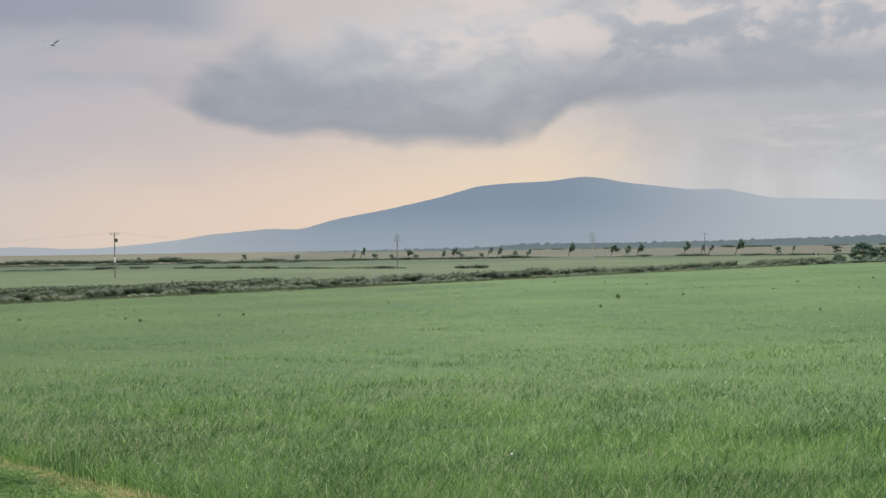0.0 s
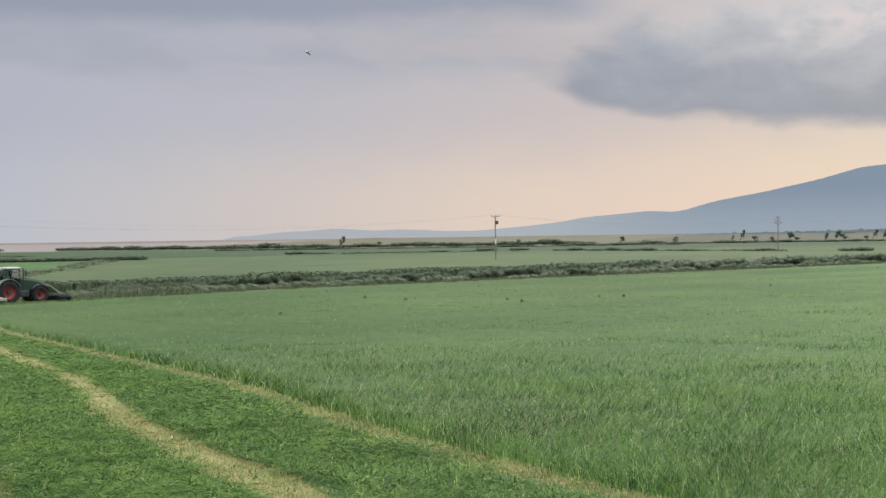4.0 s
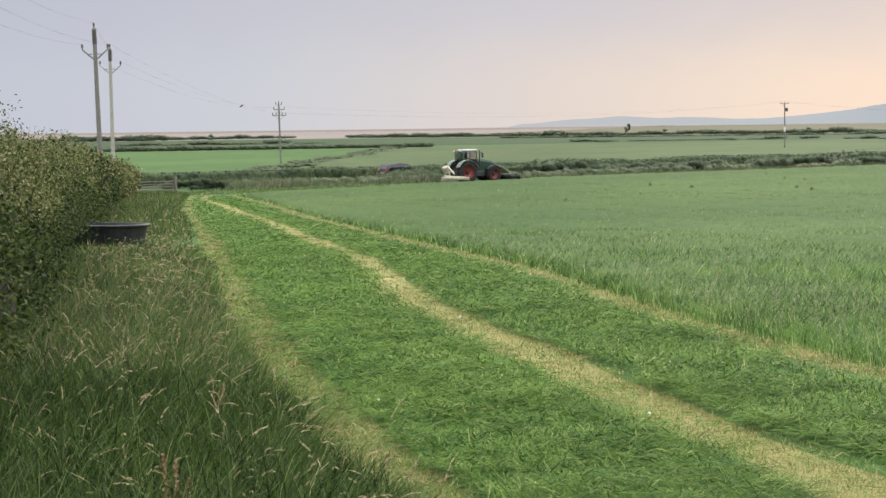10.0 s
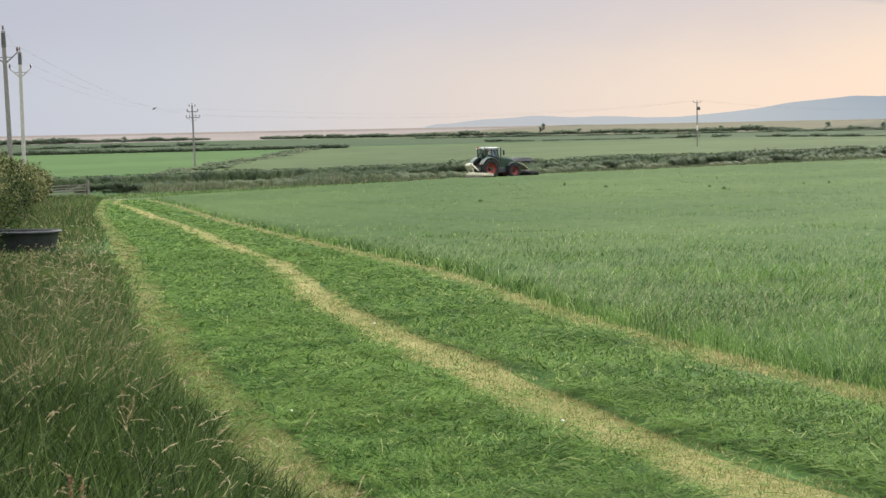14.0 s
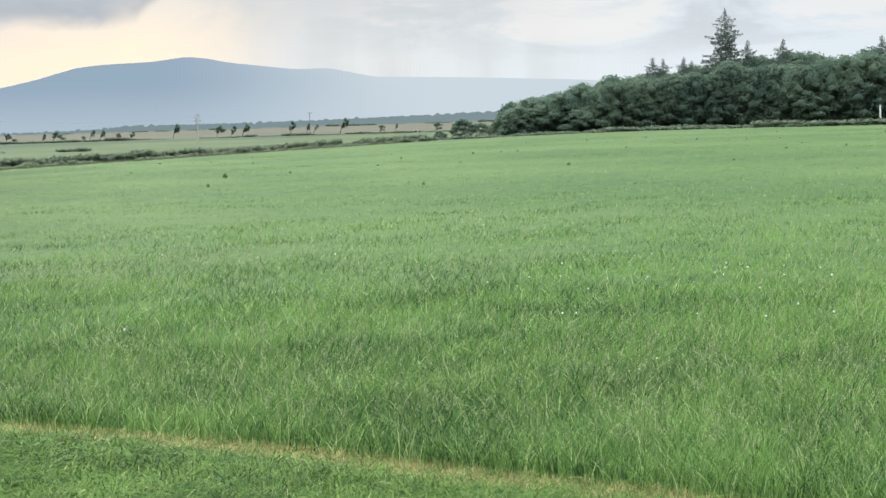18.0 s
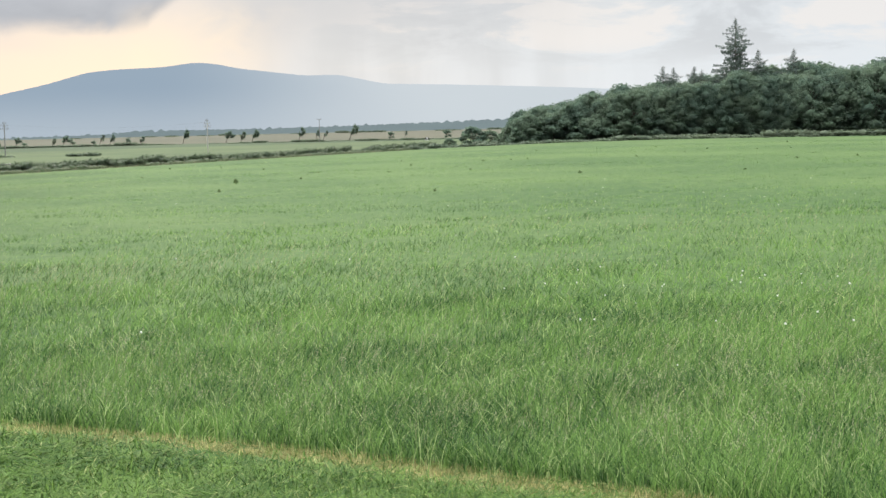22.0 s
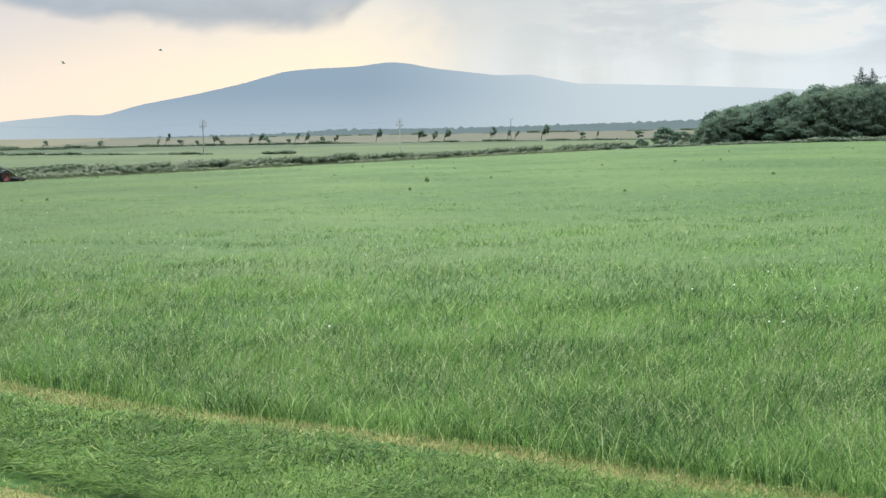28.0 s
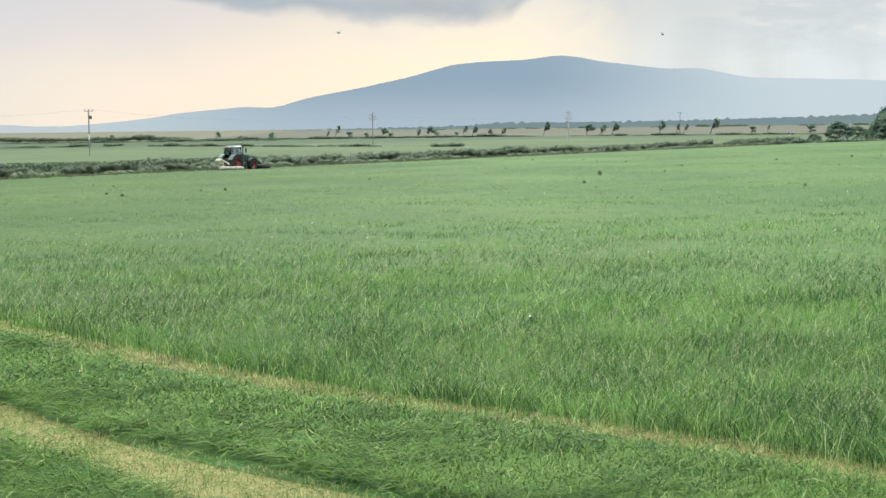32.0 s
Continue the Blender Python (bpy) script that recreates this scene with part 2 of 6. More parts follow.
def blades(name, dark, light, dry=None, patch=0.12, dry_at=0.75, trans=0.3, up=0.0, spec=0.12, clumps=1.1, own=0.5, aged=0.0):
    """Grass and leaves: each blade its own tone, tone patches over the ground, light passing through."""

    def build(n):
        g = n.add("ShaderNodeNewGeometry")
        rnd, pos = g.outputs["Random Per Island"], g.outputs["Position"]
        big = n.noise(pos, patch, 3.0)
        clump = n.noise(pos, clumps, 3.0)
        tone = n.math("ADD", n.math("MULTIPLY", rnd, own), n.math("MULTIPLY", n.span(big, 0.35, 0.65), 0.44 * (1 - own)))
        tone = n.math("ADD", tone, n.math("MULTIPLY", n.span(clump, 0.34, 0.66), 0.56 * (1 - own)))
        tone = n.span(tone, 0.2, 0.8)
        col = n.mix(tone, dark, light)
        if aged:
            col = n.mix(n.math("MULTIPLY", older(n, pos), aged), col, n.mix(1.0, col, (.76, .75, .70, 1), "MULTIPLY"))
        if dry:
            k = n.math("FRACT", n.math("MULTIPLY", rnd, 7.31))
            col = n.mix(n.span(k, dry_at, min(1.0, dry_at + 0.12)), col, dry)
        d = n.add("ShaderNodeBsdfPrincipled")
        n.put(d.inputs["Base Color"], col)
        d.inputs["Roughness"].default_value, d.inputs["Specular IOR Level"].default_value = 0.6, spec
        t = n.add("ShaderNodeBsdfTranslucent")
        n.put(t.inputs[0], col)
        if up:
            # soft blades bend as they shade: their faces turn partly to the sky
            v = n.add("ShaderNodeMix", data_type="VECTOR")
            v.inputs[0].default_value = up
            n.put(v.inputs[4], g.outputs["Normal"])
            v.inputs[5].default_value = (0, 0, 1)
            nv = n.add("ShaderNodeVectorMath", operation="NORMALIZE")
            n.put(nv.inputs[0], v.outputs[1])
            n.put(d.inputs["Normal"], nv.outputs[0])
        d = d.outputs[0]
        mx = n.add("ShaderNodeMixShader")
        mx.inputs[0].default_value = trans
        n.t.links.new(d, mx.inputs[1])
        n.t.links.new(t.outputs[0], mx.inputs[2])
        return mx.outputs[0]

    return material(name, build)


def turf(name, a, b, c, scale=0.05, fine=3.0, bump=0.5, spec=0.1, aged=0.0):
    """Ground cover seen from afar: two tones in patches and a third in fine grain."""

    def build(n):
        pos = n.add("ShaderNodeNewGeometry").outputs["Position"]
        s = n.split(pos)
        long = n.xyz(n.math("MULTIPLY", s[0], 1.0), n.math("MULTIPLY", s[1], 0.45), s[2])
        col = n.mix(n.span(n.noise(long, scale, 4.0), 0.32, 0.68), a, b)
        grain = n.noise(pos, fine, 4.0, 0.65)
        col = n.mix(n.math("MULTIPLY", n.span(grain, 0.42, 0.7), 0.7), col, c)
        if aged:
            col = n.mix(n.math("MULTIPLY", older(n, pos), aged), col, n.mix(1.0, col, (.76, .75, .70, 1), "MULTIPLY"))
        return principled(n, col, 0.85, bump=grain, strength=bump, spec=spec, dist=0.06)

    return material(name, build)


def plain(name, color, rough=0.6, metal=0.0, vary=0.25, scale=6.0, spec=0.5, bump=0.15):
    """Paint, rubber, wood or metal with stains and a slight unevenness."""

    def build(n):
        tc = n.add("ShaderNodeTexCoord").outputs["Object"]
        k = n.noise(tc, scale, 5.0, 0.6)
        shade = tuple(c * (1 - vary) for c in color[:3]) + (1,)
        tint = tuple(min(1, c * (1 + vary) + 0.01) for c in color[:3]) + (1,)
        col = n.mix(n.span(k, 0.3, 0.7), shade, tint)
        r = n.span(n.noise(tc, scale * 3, 3.0), 0.2, 0.8, max(0.05, rough - 0.12), min(1, rough + 0.12))
        return principled(n, col, r, metal, k, bump, spec, 0.01)

    return material(name, build)


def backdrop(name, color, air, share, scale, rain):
    """Far land behind kilometres of air: its own ground under haze painted as emission."""

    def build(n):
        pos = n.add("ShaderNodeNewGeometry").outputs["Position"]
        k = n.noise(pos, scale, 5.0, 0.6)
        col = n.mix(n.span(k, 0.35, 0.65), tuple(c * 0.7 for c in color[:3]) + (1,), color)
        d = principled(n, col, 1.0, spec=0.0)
        # haze colour glows from the surface, paler at the foot and to both sides
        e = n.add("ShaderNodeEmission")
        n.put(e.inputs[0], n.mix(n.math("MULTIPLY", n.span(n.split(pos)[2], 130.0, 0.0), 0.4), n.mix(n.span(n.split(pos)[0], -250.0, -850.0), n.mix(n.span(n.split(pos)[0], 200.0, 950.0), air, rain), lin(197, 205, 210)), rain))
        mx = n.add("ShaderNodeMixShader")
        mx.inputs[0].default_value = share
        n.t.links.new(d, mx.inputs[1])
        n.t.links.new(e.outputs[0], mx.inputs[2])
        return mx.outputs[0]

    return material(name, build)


M_GROUND = turf("meadow soil", (.045, .09, .03, 1), (.065, .125, .042, 1), (.085, .13, .05, 1), 0.05, 2.5)
M_CANOPY = turf("meadow top", (.038, .086, .022, 1), (.079, .134, .037, 1), (.118, .171, .052, 1), 0.07, 3.5, 1.0, 0.1, aged=0.8)
M_GRASS = blades("standing grass", (.021, .065, .012, 1), (.185, .325, .072, 1), (.44, .53, .22, 1), 0.16, 0.87, 0.28, up=0.35, spec=0.12, clumps=0.7, own=0.56, aged=0.8)
M_CUT = blades("cut grass", (.034, .086, .014, 1), (.146, .248, .049, 1), (.35, .39, .14, 1), 0.5, 0.92, 0.22, 0.2, 0.06, clumps=2.4, own=0.62)
M_STUBBLE = blades("stubble", (.11, .125, .03, 1), (.54, .46, .21, 1), (.13, .22, .045, 1), 0.6, 0.7, 0.15, up=.3, clumps=3.0, own=.6)
M_BARE = turf("bare stubble line", (.27, .25, .095, 1), (.36, .315, .135, 1), (.17, .20, .06, 1), 1.3, 16.0, 0.9)
M_STUB_SOIL = turf("stubble floor", (.11, .135, .035, 1), (.20, .18, .068, 1), (.08, .12, .03, 1), 0.9, 16.0, 0.9)
M_CUT_SOIL = turf("cut floor", (.035, .09, .02, 1), (.05, .12, .028, 1), (.075, .15, .038, 1), 0.8, 9.0)
# near margin grass darkened to paint in the hedge's shade; paler copy further off
M_ROUGH_SHADE = blades("shaded rough margin grass", (.004, .014, .003, 1), (.070, .122, .024, 1), (.25, .30, .12, 1), 0.3, 0.90, 0.2, up=0.0, own=.75)
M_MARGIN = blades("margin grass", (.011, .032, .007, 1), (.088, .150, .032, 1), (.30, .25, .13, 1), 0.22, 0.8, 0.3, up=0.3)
M_SEED = blades("seed heads", (.28, .20, .11, 1), (.56, .48, .30, 1), None, 0.4, trans=0.2)
# hedge shade painted in two leaf tones: dark low flank, pale young crest
M_HEDGE_SHADE = blades("hawthorn leaves", (.007, .018, .005, 1), (.07, .10, .024, 1), (.2, .17, .07, 1), 0.5, 0.96, 0.2, clumps=1.3, own=.6)
M_YOUNG_LIT = blades("lit young hawthorn leaves", (.030, .050, .014, 1), (.20, .21, .080, 1), (.42, .35, .20, 1), 0.5, 0.86, 0.3, clumps=1.0, own=.55)
M_SHOOT = blades("hawthorn shoots", (.06, .075, .028, 1), (.24, .21, .10, 1), None, 0.5, trans=0.3)
M_DITCH = blades("ditch scrub", (.055, .086, .042, 1), (.085, .12, .057, 1), (.13, .13, .08, 1), 0.15, 0.92, trans=.4, up=.8, own=.25)
M_REED = blades("ditch reeds", (.070, .105, .050, 1), (.125, .155, .075, 1), (.24, .205, .14, 1), 0.12, 0.76, up=.3, own=.4)
# distant foliage: base colours raised and greyed to stand in for haze
M_FARHEDGE_HAZE = blades("far hedge leaves paled by haze", (.10, .14, .085, 1), (.14, .18, .105, 1), None, 0.02, trans=.4, up=.7, own=.25)
M_TREE_HAZE = blades("tree leaves paled by haze", (.135, .205, .148, 1), (.190, .262, .172, 1), None, 0.1, trans=.6, up=.9, clumps=0.3, own=.18)
M_SPRUCE_HAZE = blades("spruce needles paled by haze", (.105, .14, .118, 1), (.145, .185, .15, 1), None, 0.1, trans=.5, up=.6)
M_BARK = plain("bark", (.14, .12, .10, 1), 0.9, 0, 0.4, 9.0, 0.2, 0.6)
# near-black tone for crest twigs, and for the painted shade inside the hedge
M_TWIG_SHADE = plain("hedge twigs and inner shade", (.04, .036, .028, 1), 0.95, 0, 0.4, 9.0, 0.1, 0.6)
M_POLE = plain("weathered pole", (.20, .19, .172, 1), 0.85, 0, 0.3, 14.0, 0.2, 0.4)
M_IRON = plain("dull iron", (.09, .085, .08, 1), 0.6, 0.5, 0.3)
M_PORC = plain("brown porcelain", (.06, .03, .022, 1), 0.25, 0, 0.2)
M_WIRE = plain("wire", (.16, .16, .17, 1), 0.5, 0.7, 0.1)


# ---------------------------------------------------------------- mesh helpers
rng = np.random.default_rng(7)


def sheet_mesh(name, verts, faces, mat, smooth=False):
    """A mesh from arrays: verts n x 3, faces m x 3 or m x 4, or a list of such."""
    me = bpy.data.meshes.new(name)
    groups = [np.asarray(f) for f in (faces if isinstance(faces, list) else [faces]) if len(f)]
    verts = np.asarray(verts, dtype=np.float32)
    loops = np.concatenate([g.ravel() for g in groups]).astype(np.int32)
    counts = np.concatenate([np.full(len(g), g.shape[1]) for g in groups])
    starts = np.concatenate([[0], np.cumsum(counts)[:-1]]).astype(np.int32)
    me.vertices.add(len(verts))
    me.vertices.foreach_set("co", verts.ravel())
    me.loops.add(len(loops))
    me.loops.foreach_set("vertex_index", loops)
    me.polygons.add(len(counts))
    me.polygons.foreach_set("loop_start", starts)
    if smooth:
        me.polygons.foreach_set("use_smooth", np.ones(len(counts), dtype=bool))
    me.update(calc_edges=True)
    me.validate()
    me.materials.append(mat)
    return me


def part(name, bm, mat, parent=None, label=""):
    me = bpy.data.meshes.new(name)
    bm.to_mesh(me)
    bm.free()
    me.materials.append(mat)
    ob = new(name, me)
    ob.parent = parent
    return tagged(ob, label)


def arr_part(name, verts, faces, mat, parent=None, label="", smooth=False):
    ob = new(name, sheet_mesh(name, verts, faces, mat, smooth))
    ob.parent = parent
    return tagged(ob, label)


def thing(name, m, label, category, group=""):
    ob = new(name)
    ob.empty_display_size = 0.2
    ob.matrix_world = m
    return tagged(ob, label, category, group)


def sm(x):
    x = np.clip(x, 0, 1)
    return x * x * (3 - 2 * x)


def gz(x, y):
    """Height of the land: the meadow falls to the ditch, and the plain beyond is flat."""
    x, y = np.asarray(x, float), np.asarray(y, float)
    u = (x + 70) * .866 - (y - 130) * .5
    v = (x + 70) * .5 + (y - 130) * .866
    uu = np.clip(u, 0, 125.6)
    k = 1 - uu / 125.6
    p = 1.3 + 1.0 * sm((v - 20) / 200)
    z = PLAIN * k ** p - .0032 * np.clip(v + 77.6, 0, 320) * uu / 125.6
    dip = np.exp(-((u + 6.5) / 1.6) ** 2) * 0.9 * (v < 330)
    return z - dip


def polar(az, d):
    return d * math.sin(radians(az)), d * math.cos(radians(az))


def at(az, d, dz=0.0):
    x, y = polar(az, d)
    return x, y, float(gz(x, y)) + dz


def ditch(s, off=0.0):
    """A point s metres along the ditch, off metres beyond its meadow side."""
    return -70 + s * .5 - off * .866, 130 + s * .866 + off * .5


def box(bm, size, at_, bevel=0.0, rot=None, seg=1):
    r = bmesh.ops.create_cube(bm, size=1.0)["verts"]
    m = Matrix.Translation(at_) @ (rot or Matrix()) @ Matrix.Diagonal((*size, 1))
    bmesh.ops.transform(bm, matrix=m, verts=r)
    if bevel:
        es = list({e for v in r for e in v.link_edges})
        bmesh.ops.bevel(bm, geom=es, offset=bevel, segments=seg, affect="EDGES", profile=0.5)
    return bm


def rod(bm, a, b, r1, r2=None, n=8):
    a, b = Vector(a), Vector(b)
    r2 = r1 if r2 is None else r2
    q = (b - a).to_track_quat("Z", "Y").to_matrix().to_4x4()
    m = Matrix.Translation((a + b) / 2) @ q
    bmesh.ops.create_cone(bm, cap_ends=True, segments=n, radius1=r1, radius2=r2, depth=(b - a).length, matrix=m)
    return bm


def lathe(bm, profile, axis=Matrix(), n=24):
    """Turn a profile of (radius, height) about z."""
    rings = []
    for r, h in profile:
        rings.append([bm.verts.new(axis @ Vector((r * math.cos(2 * math.pi * i / n), r * math.sin(2 * math.pi * i / n), h))) for i in range(n)])
    for a, b in zip(rings, rings[1:]):
        for i in range(n):
            bm.faces.new((a[i], a[(i + 1) % n], b[(i + 1) % n], b[i]))
    return bm


def loft(bm, sections, close=True):
    """Skin a list of closed outlines with equal counts."""
    rings = [[bm.verts.new(p) for p in s] for s in sections]
    n = len(rings[0])
    for a, b in zip(rings, rings[1:]):
        for i in range(n):
            bm.faces.new((a[i], a[(i + 1) % n], b[(i + 1) % n], b[i]))
    if close:
        bm.faces.new(rings[0][::-1])
        bm.faces.new(rings[-1])
    bmesh.ops.recalc_face_normals(bm, faces=bm.faces)
    return bm


def grass(xy, h, w, lean, seg=2, wind=(0.25, 0.05), sway=1.0):
    """Curved blades on the ground: bases xy, heights h, widths w, lean as share of the height."""
    n = len(xy)
    a = rng.uniform(0, 2 * np.pi, n)
    ln = lean * rng.uniform(0.3, 1.6, n)
    dx = np.cos(a) * ln + wind[0] * sway * rng.uniform(.2, 1.3, n)
    dy = np.sin(a) * ln + wind[1]
    face = rng.uniform(0, np.pi, n)
    sx, sy = np.cos(face) * w * .5, np.sin(face) * w * .5
    z0 = gz(xy[:, 0], xy[:, 1]) - 0.02
    rows = []
    for k in range(seg):
        t = k / seg
        c = np.stack([xy[:, 0] + dx * h * t ** 2.3, xy[:, 1] + dy * h * t ** 2.3, z0 + h * (t - 0.26 * t ** 3 * ln)], 1)
        wide = (1 - 0.55 * t)
        o = np.stack([sx * wide, sy * wide, 0 * sx], 1)
        rows += [c - o, c + o]
    rows.append(np.stack([xy[:, 0] + dx * h, xy[:, 1] + dy * h, z0 + h * (1 - 0.26 * ln)], 1))
    m = 2 * seg + 1
    V = np.stack(rows, 1).reshape(-1, 3)
    b = np.arange(n)[:, None] * m
    quads = [b + np.array([[2 * k, 2 * k + 1, 2 * k + 3, 2 * k + 2]]) for k in range(seg - 1)]
    tri = b + np.array([[2 * seg - 2, 2 * seg - 1, 2 * seg]])
    return V, ([np.concatenate(quads)] if quads else []) + [tri]


def leaves(c, size, squash=1.0):
    """A four-cornered leaf, folded along its middle, at each point of c."""
    n = len(c)
    a = rng.normal(size=(n, 3))
    a /= np.linalg.norm(a, axis=1)[:, None]
    b = np.cross(a, rng.normal(size=(n, 3)))
    b /= np.linalg.norm(b, axis=1)[:, None]
    s = (size * rng.uniform(.6, 1.4, n))[:, None]
    a, b = a * s * .5, b * s * .5 * squash
    V = np.stack([c - a, c + b * .8, c + a, c - b * .8], 1).reshape(-1, 3)
    return V, np.arange(n * 4).reshape(n, 4)


def outward(n, centre, radii, size, squash, ragged=.95):
    """Leaves that lie over the outside of an uneven rounded mass."""
    d = rng.normal(size=(n, 3))
    d /= np.linalg.norm(d, axis=1)[:, None]
    k = rng.uniform(.80, 1.14, n) * (1 + 0.16 * np.sin(d[:, 0] * 5 + centre[0]) * np.cos(d[:, 2] * 4 + centre[1]))
    c = np.asarray(centre) + d * k[:, None] * np.asarray(radii)
    m = d / np.asarray(radii)
    m = m / np.linalg.norm(m, axis=1)[:, None] + rng.normal(0, ragged, (n, 3))
    a = np.cross(m, rng.normal(size=(n, 3)))
    a /= np.linalg.norm(a, axis=1)[:, None]
    b = np.cross(m, a)
    b /= np.linalg.norm(b, axis=1)[:, None]
    s = (size * rng.uniform(.6, 1.4, n))[:, None] * .5
    return np.stack([c - a * s, c + b * s * squash, c + a * s, c - b * s * squash], 1).reshape(-1, 3)


def blob(n, centre, radii, shell=0.5):
    """Points in an uneven ellipsoid, thicker to the outside."""
    d = rng.normal(size=(n, 3))
    d /= np.linalg.norm(d, axis=1)[:, None]
    r = rng.uniform(shell, 1.0, n) ** 0.6
    k = 1 + 0.18 * np.sin(d[:, 0] * 5 + centre[0]) * np.cos(d[:, 2] * 4 + centre[1])
    return np.asarray(centre) + d * (r * k)[:, None] * np.asarray(radii)


def densify(pts, step):
    out = []
    for (ax, ay), (bx, by) in zip(pts, pts[1:]):
        n = max(1, int(math.hypot(bx - ax, by - ay) / step))
        out += [(ax + (bx - ax) * i / n, ay + (by - ay) * i / n) for i in range(n)]
    return out + [pts[-1]]


def ribbon(name, pts, half, dz, mat, ends=(1, 1), lump=0.0, cross=5):
    """A strip of ground cover along a line; half is its half width."""
    P = np.array(pts)
    T = np.gradient(P, axis=0)
    T /= np.linalg.norm(T, axis=1)[:, None]
    N = np.stack([-T[:, 1], T[:, 0]], 1)
    V = []
    for j in range(cross):
        f = -1 + 2 * j / (cross - 1)
        hw = np.array([half * (1 + 0.16 * noise.noise((p[0] * .7, p[1] * .7, j * 3.1))) for p in P])
        Q = P + N * (hw * f)[:, None]
        lift = np.array([lump * noise.noise((q[0] * 2.2, q[1] * 2.2, 4.0)) for q in Q]) * (1 - abs(f) ** 3)
        V.append(np.column_stack([Q, gz(Q[:, 0], Q[:, 1]) + dz + lift + (lump * .5) * (1 - f * f)]))
    V = np.stack(V, 1).reshape(-1, 3)
    m = len(P)
    i, j = np.meshgrid(np.arange(m - 1), np.arange(cross - 1), indexing="ij")
    b = (i * cross + j).ravel()
    F = np.stack([b, b + 1, b + cross + 1, b + cross], 1)
    return arr_part(name, V, F, mat, smooth=True)


# ---------------------------------------------------------------- the land
def build_ground():
    az = np.concatenate([np.arange(-180, -46, 6.0), np.arange(-46, 40, 0.9), np.arange(40, 180, 6.0)])
    rad = np.concatenate([[0.0], np.geomspace(1.0, 60, 110), np.geomspace(61, 460, 170), np.geomspace(470, 4950, 50)])
    A, R = np.meshgrid(np.radians(az), rad, indexing="ij")
    X, Y = R * np.sin(A), R * np.cos(A)
    V = np.stack([X, Y, gz(X, Y)], 2).reshape(-1, 3)
    na, nr = A.shape
    i, j = np.meshgrid(np.arange(na), np.arange(nr - 1), indexing="ij")
    i2 = (i + 1) % na
    F = np.stack([i * nr + j, i * nr + j + 1, i2 * nr + j + 1, i2 * nr + j], 2).reshape(-1, 4)
    g = arr_part("ground", V, F[:, ::-1], M_GROUND, smooth=True)
    tagged(g, "green meadow land falling gently to a flat plain", "ground", kind="structure")


def patch(name, near0, near1, far0, far1, dz, mat, label, category="field", n=40, wob=0.012):
    """A field of the plain between four corners, each (azimuth, distance); the far marsh rises a little."""
    V = []
    for i in range(n + 1):
        f = i / n
        for j in range(7):
            g = j / 6
            a = (near0[0] * (1 - f) + near1[0] * f) * (1 - g) + (far0[0] * (1 - f) + far1[0] * f) * g
            d = 1 / ((1 - g) / (near0[1] * (1 - f) + near1[1] * f) + g / (far0[1] * (1 - f) + far1[1] * f))
            d *= 1 + wob * noise.noise((a * .6, j * 2.0, dz * 90))
            x, y = polar(a, d)
            V.append((x, y, PLAIN + dz + 5.0 * min(1.0, max(0.0, (d - 1000) / 3000))))
    i, j = np.meshgrid(np.arange(n), np.arange(6), indexing="ij")
    b = (i * 7 + j).ravel()
    F = np.stack([b, b + 1, b + 8, b + 7], 1)
    return tagged(arr_part(name, V, F[:, ::-1], mat), label, category, kind="structure")


def meadow_canopy():
    """The closed top of the standing grass, where single blades no longer show."""
    az = np.arange(-34, 33.01, 0.35)
    rad = np.concatenate([np.geomspace(7, 60, 80), np.geomspace(61, 460, 150)])
    A, R = np.meshgrid(np.radians(az), rad, indexing="ij")
    X, Y = R * np.sin(A), R * np.cos(A)
    edge = X - x_on(RIGHT, Y)
    lift = .165 * (.45 + .55 * sm((R - 9) / 22)) * sm((edge - .15) / .5) - .03
    Z = gz(X, Y) + lift + 0.03 * np.sin(X * 1.9 + np.sin(Y * .7)) * np.cos(Y * 1.3) * sm((R - 14) / 30)
    V = np.stack([X, Y, Z], 2).reshape(-1, 3)
    na, nr = A.shape
    i, j = np.meshgrid(np.arange(na - 1), np.arange(nr - 1), indexing="ij")
    F = np.stack([i * nr + j, i * nr + j + 1, (i + 1) * nr + j + 1, (i + 1) * nr + j], 2).reshape(-1, 4)
    mid = V[F].mean(axis=1)
    F = F[in_meadow(mid[:, :2])]
    tagged(arr_part("meadow_canopy", V, F[:, ::-1], M_CANOPY, smooth=True), "closed pale green top of the standing meadow", "grass", kind="stuff")


build_ground()
M_BRIGHT = turf("bright ley", (.042, .095, .024, 1), (.064, .122, .032, 1), (.082, .13, .04, 1), 0.03, 0.2)
M_DULL = turf("dull pasture", (.046, .076, .026, 1), (.074, .107, .038, 1), (.092, .112, .050, 1), 0.02, 0.15)
M_PASTURE = turf("pasture", (.034, .062, .025, 1), (.044, .072, .029, 1), (.053, .074, .033, 1), 0.015, 0.4)
M_MARSH = turf("salt marsh", (.105, .098, .058, 1), (.135, .12, .074, 1), (.085, .092, .05, 1), 0.006, 0.1)
M_MOSS = turf("rushy moss", (.062, .068, .042, 1), (.088, .086, .053, 1), (.11, .10, .064, 1), 0.006, 0.1)
M_SAND = turf("tidal sand", (.19, .16, .145, 1), (.22, .187, .166, 1), (.24, .208, .188, 1), 0.004, 0.05, 0.1)
M_MUD = turf("far mud flats", (.155, .13, .108, 1), (.175, .15, .125, 1), (.165, .14, .118, 1), 0.002, 0.03, 0.1)
patch("field", (-40, 148), (-29.6, 170), (-40, 455), (-23.9, 455), 0.05, M_BRIGHT, "bright green grass field beyond the lane")
patch("field", (-29.3, 172), (-8, 232), (-23.7, 458), (-9, 560), 0.05, M_DULL, "dull green pasture on the flat plain")
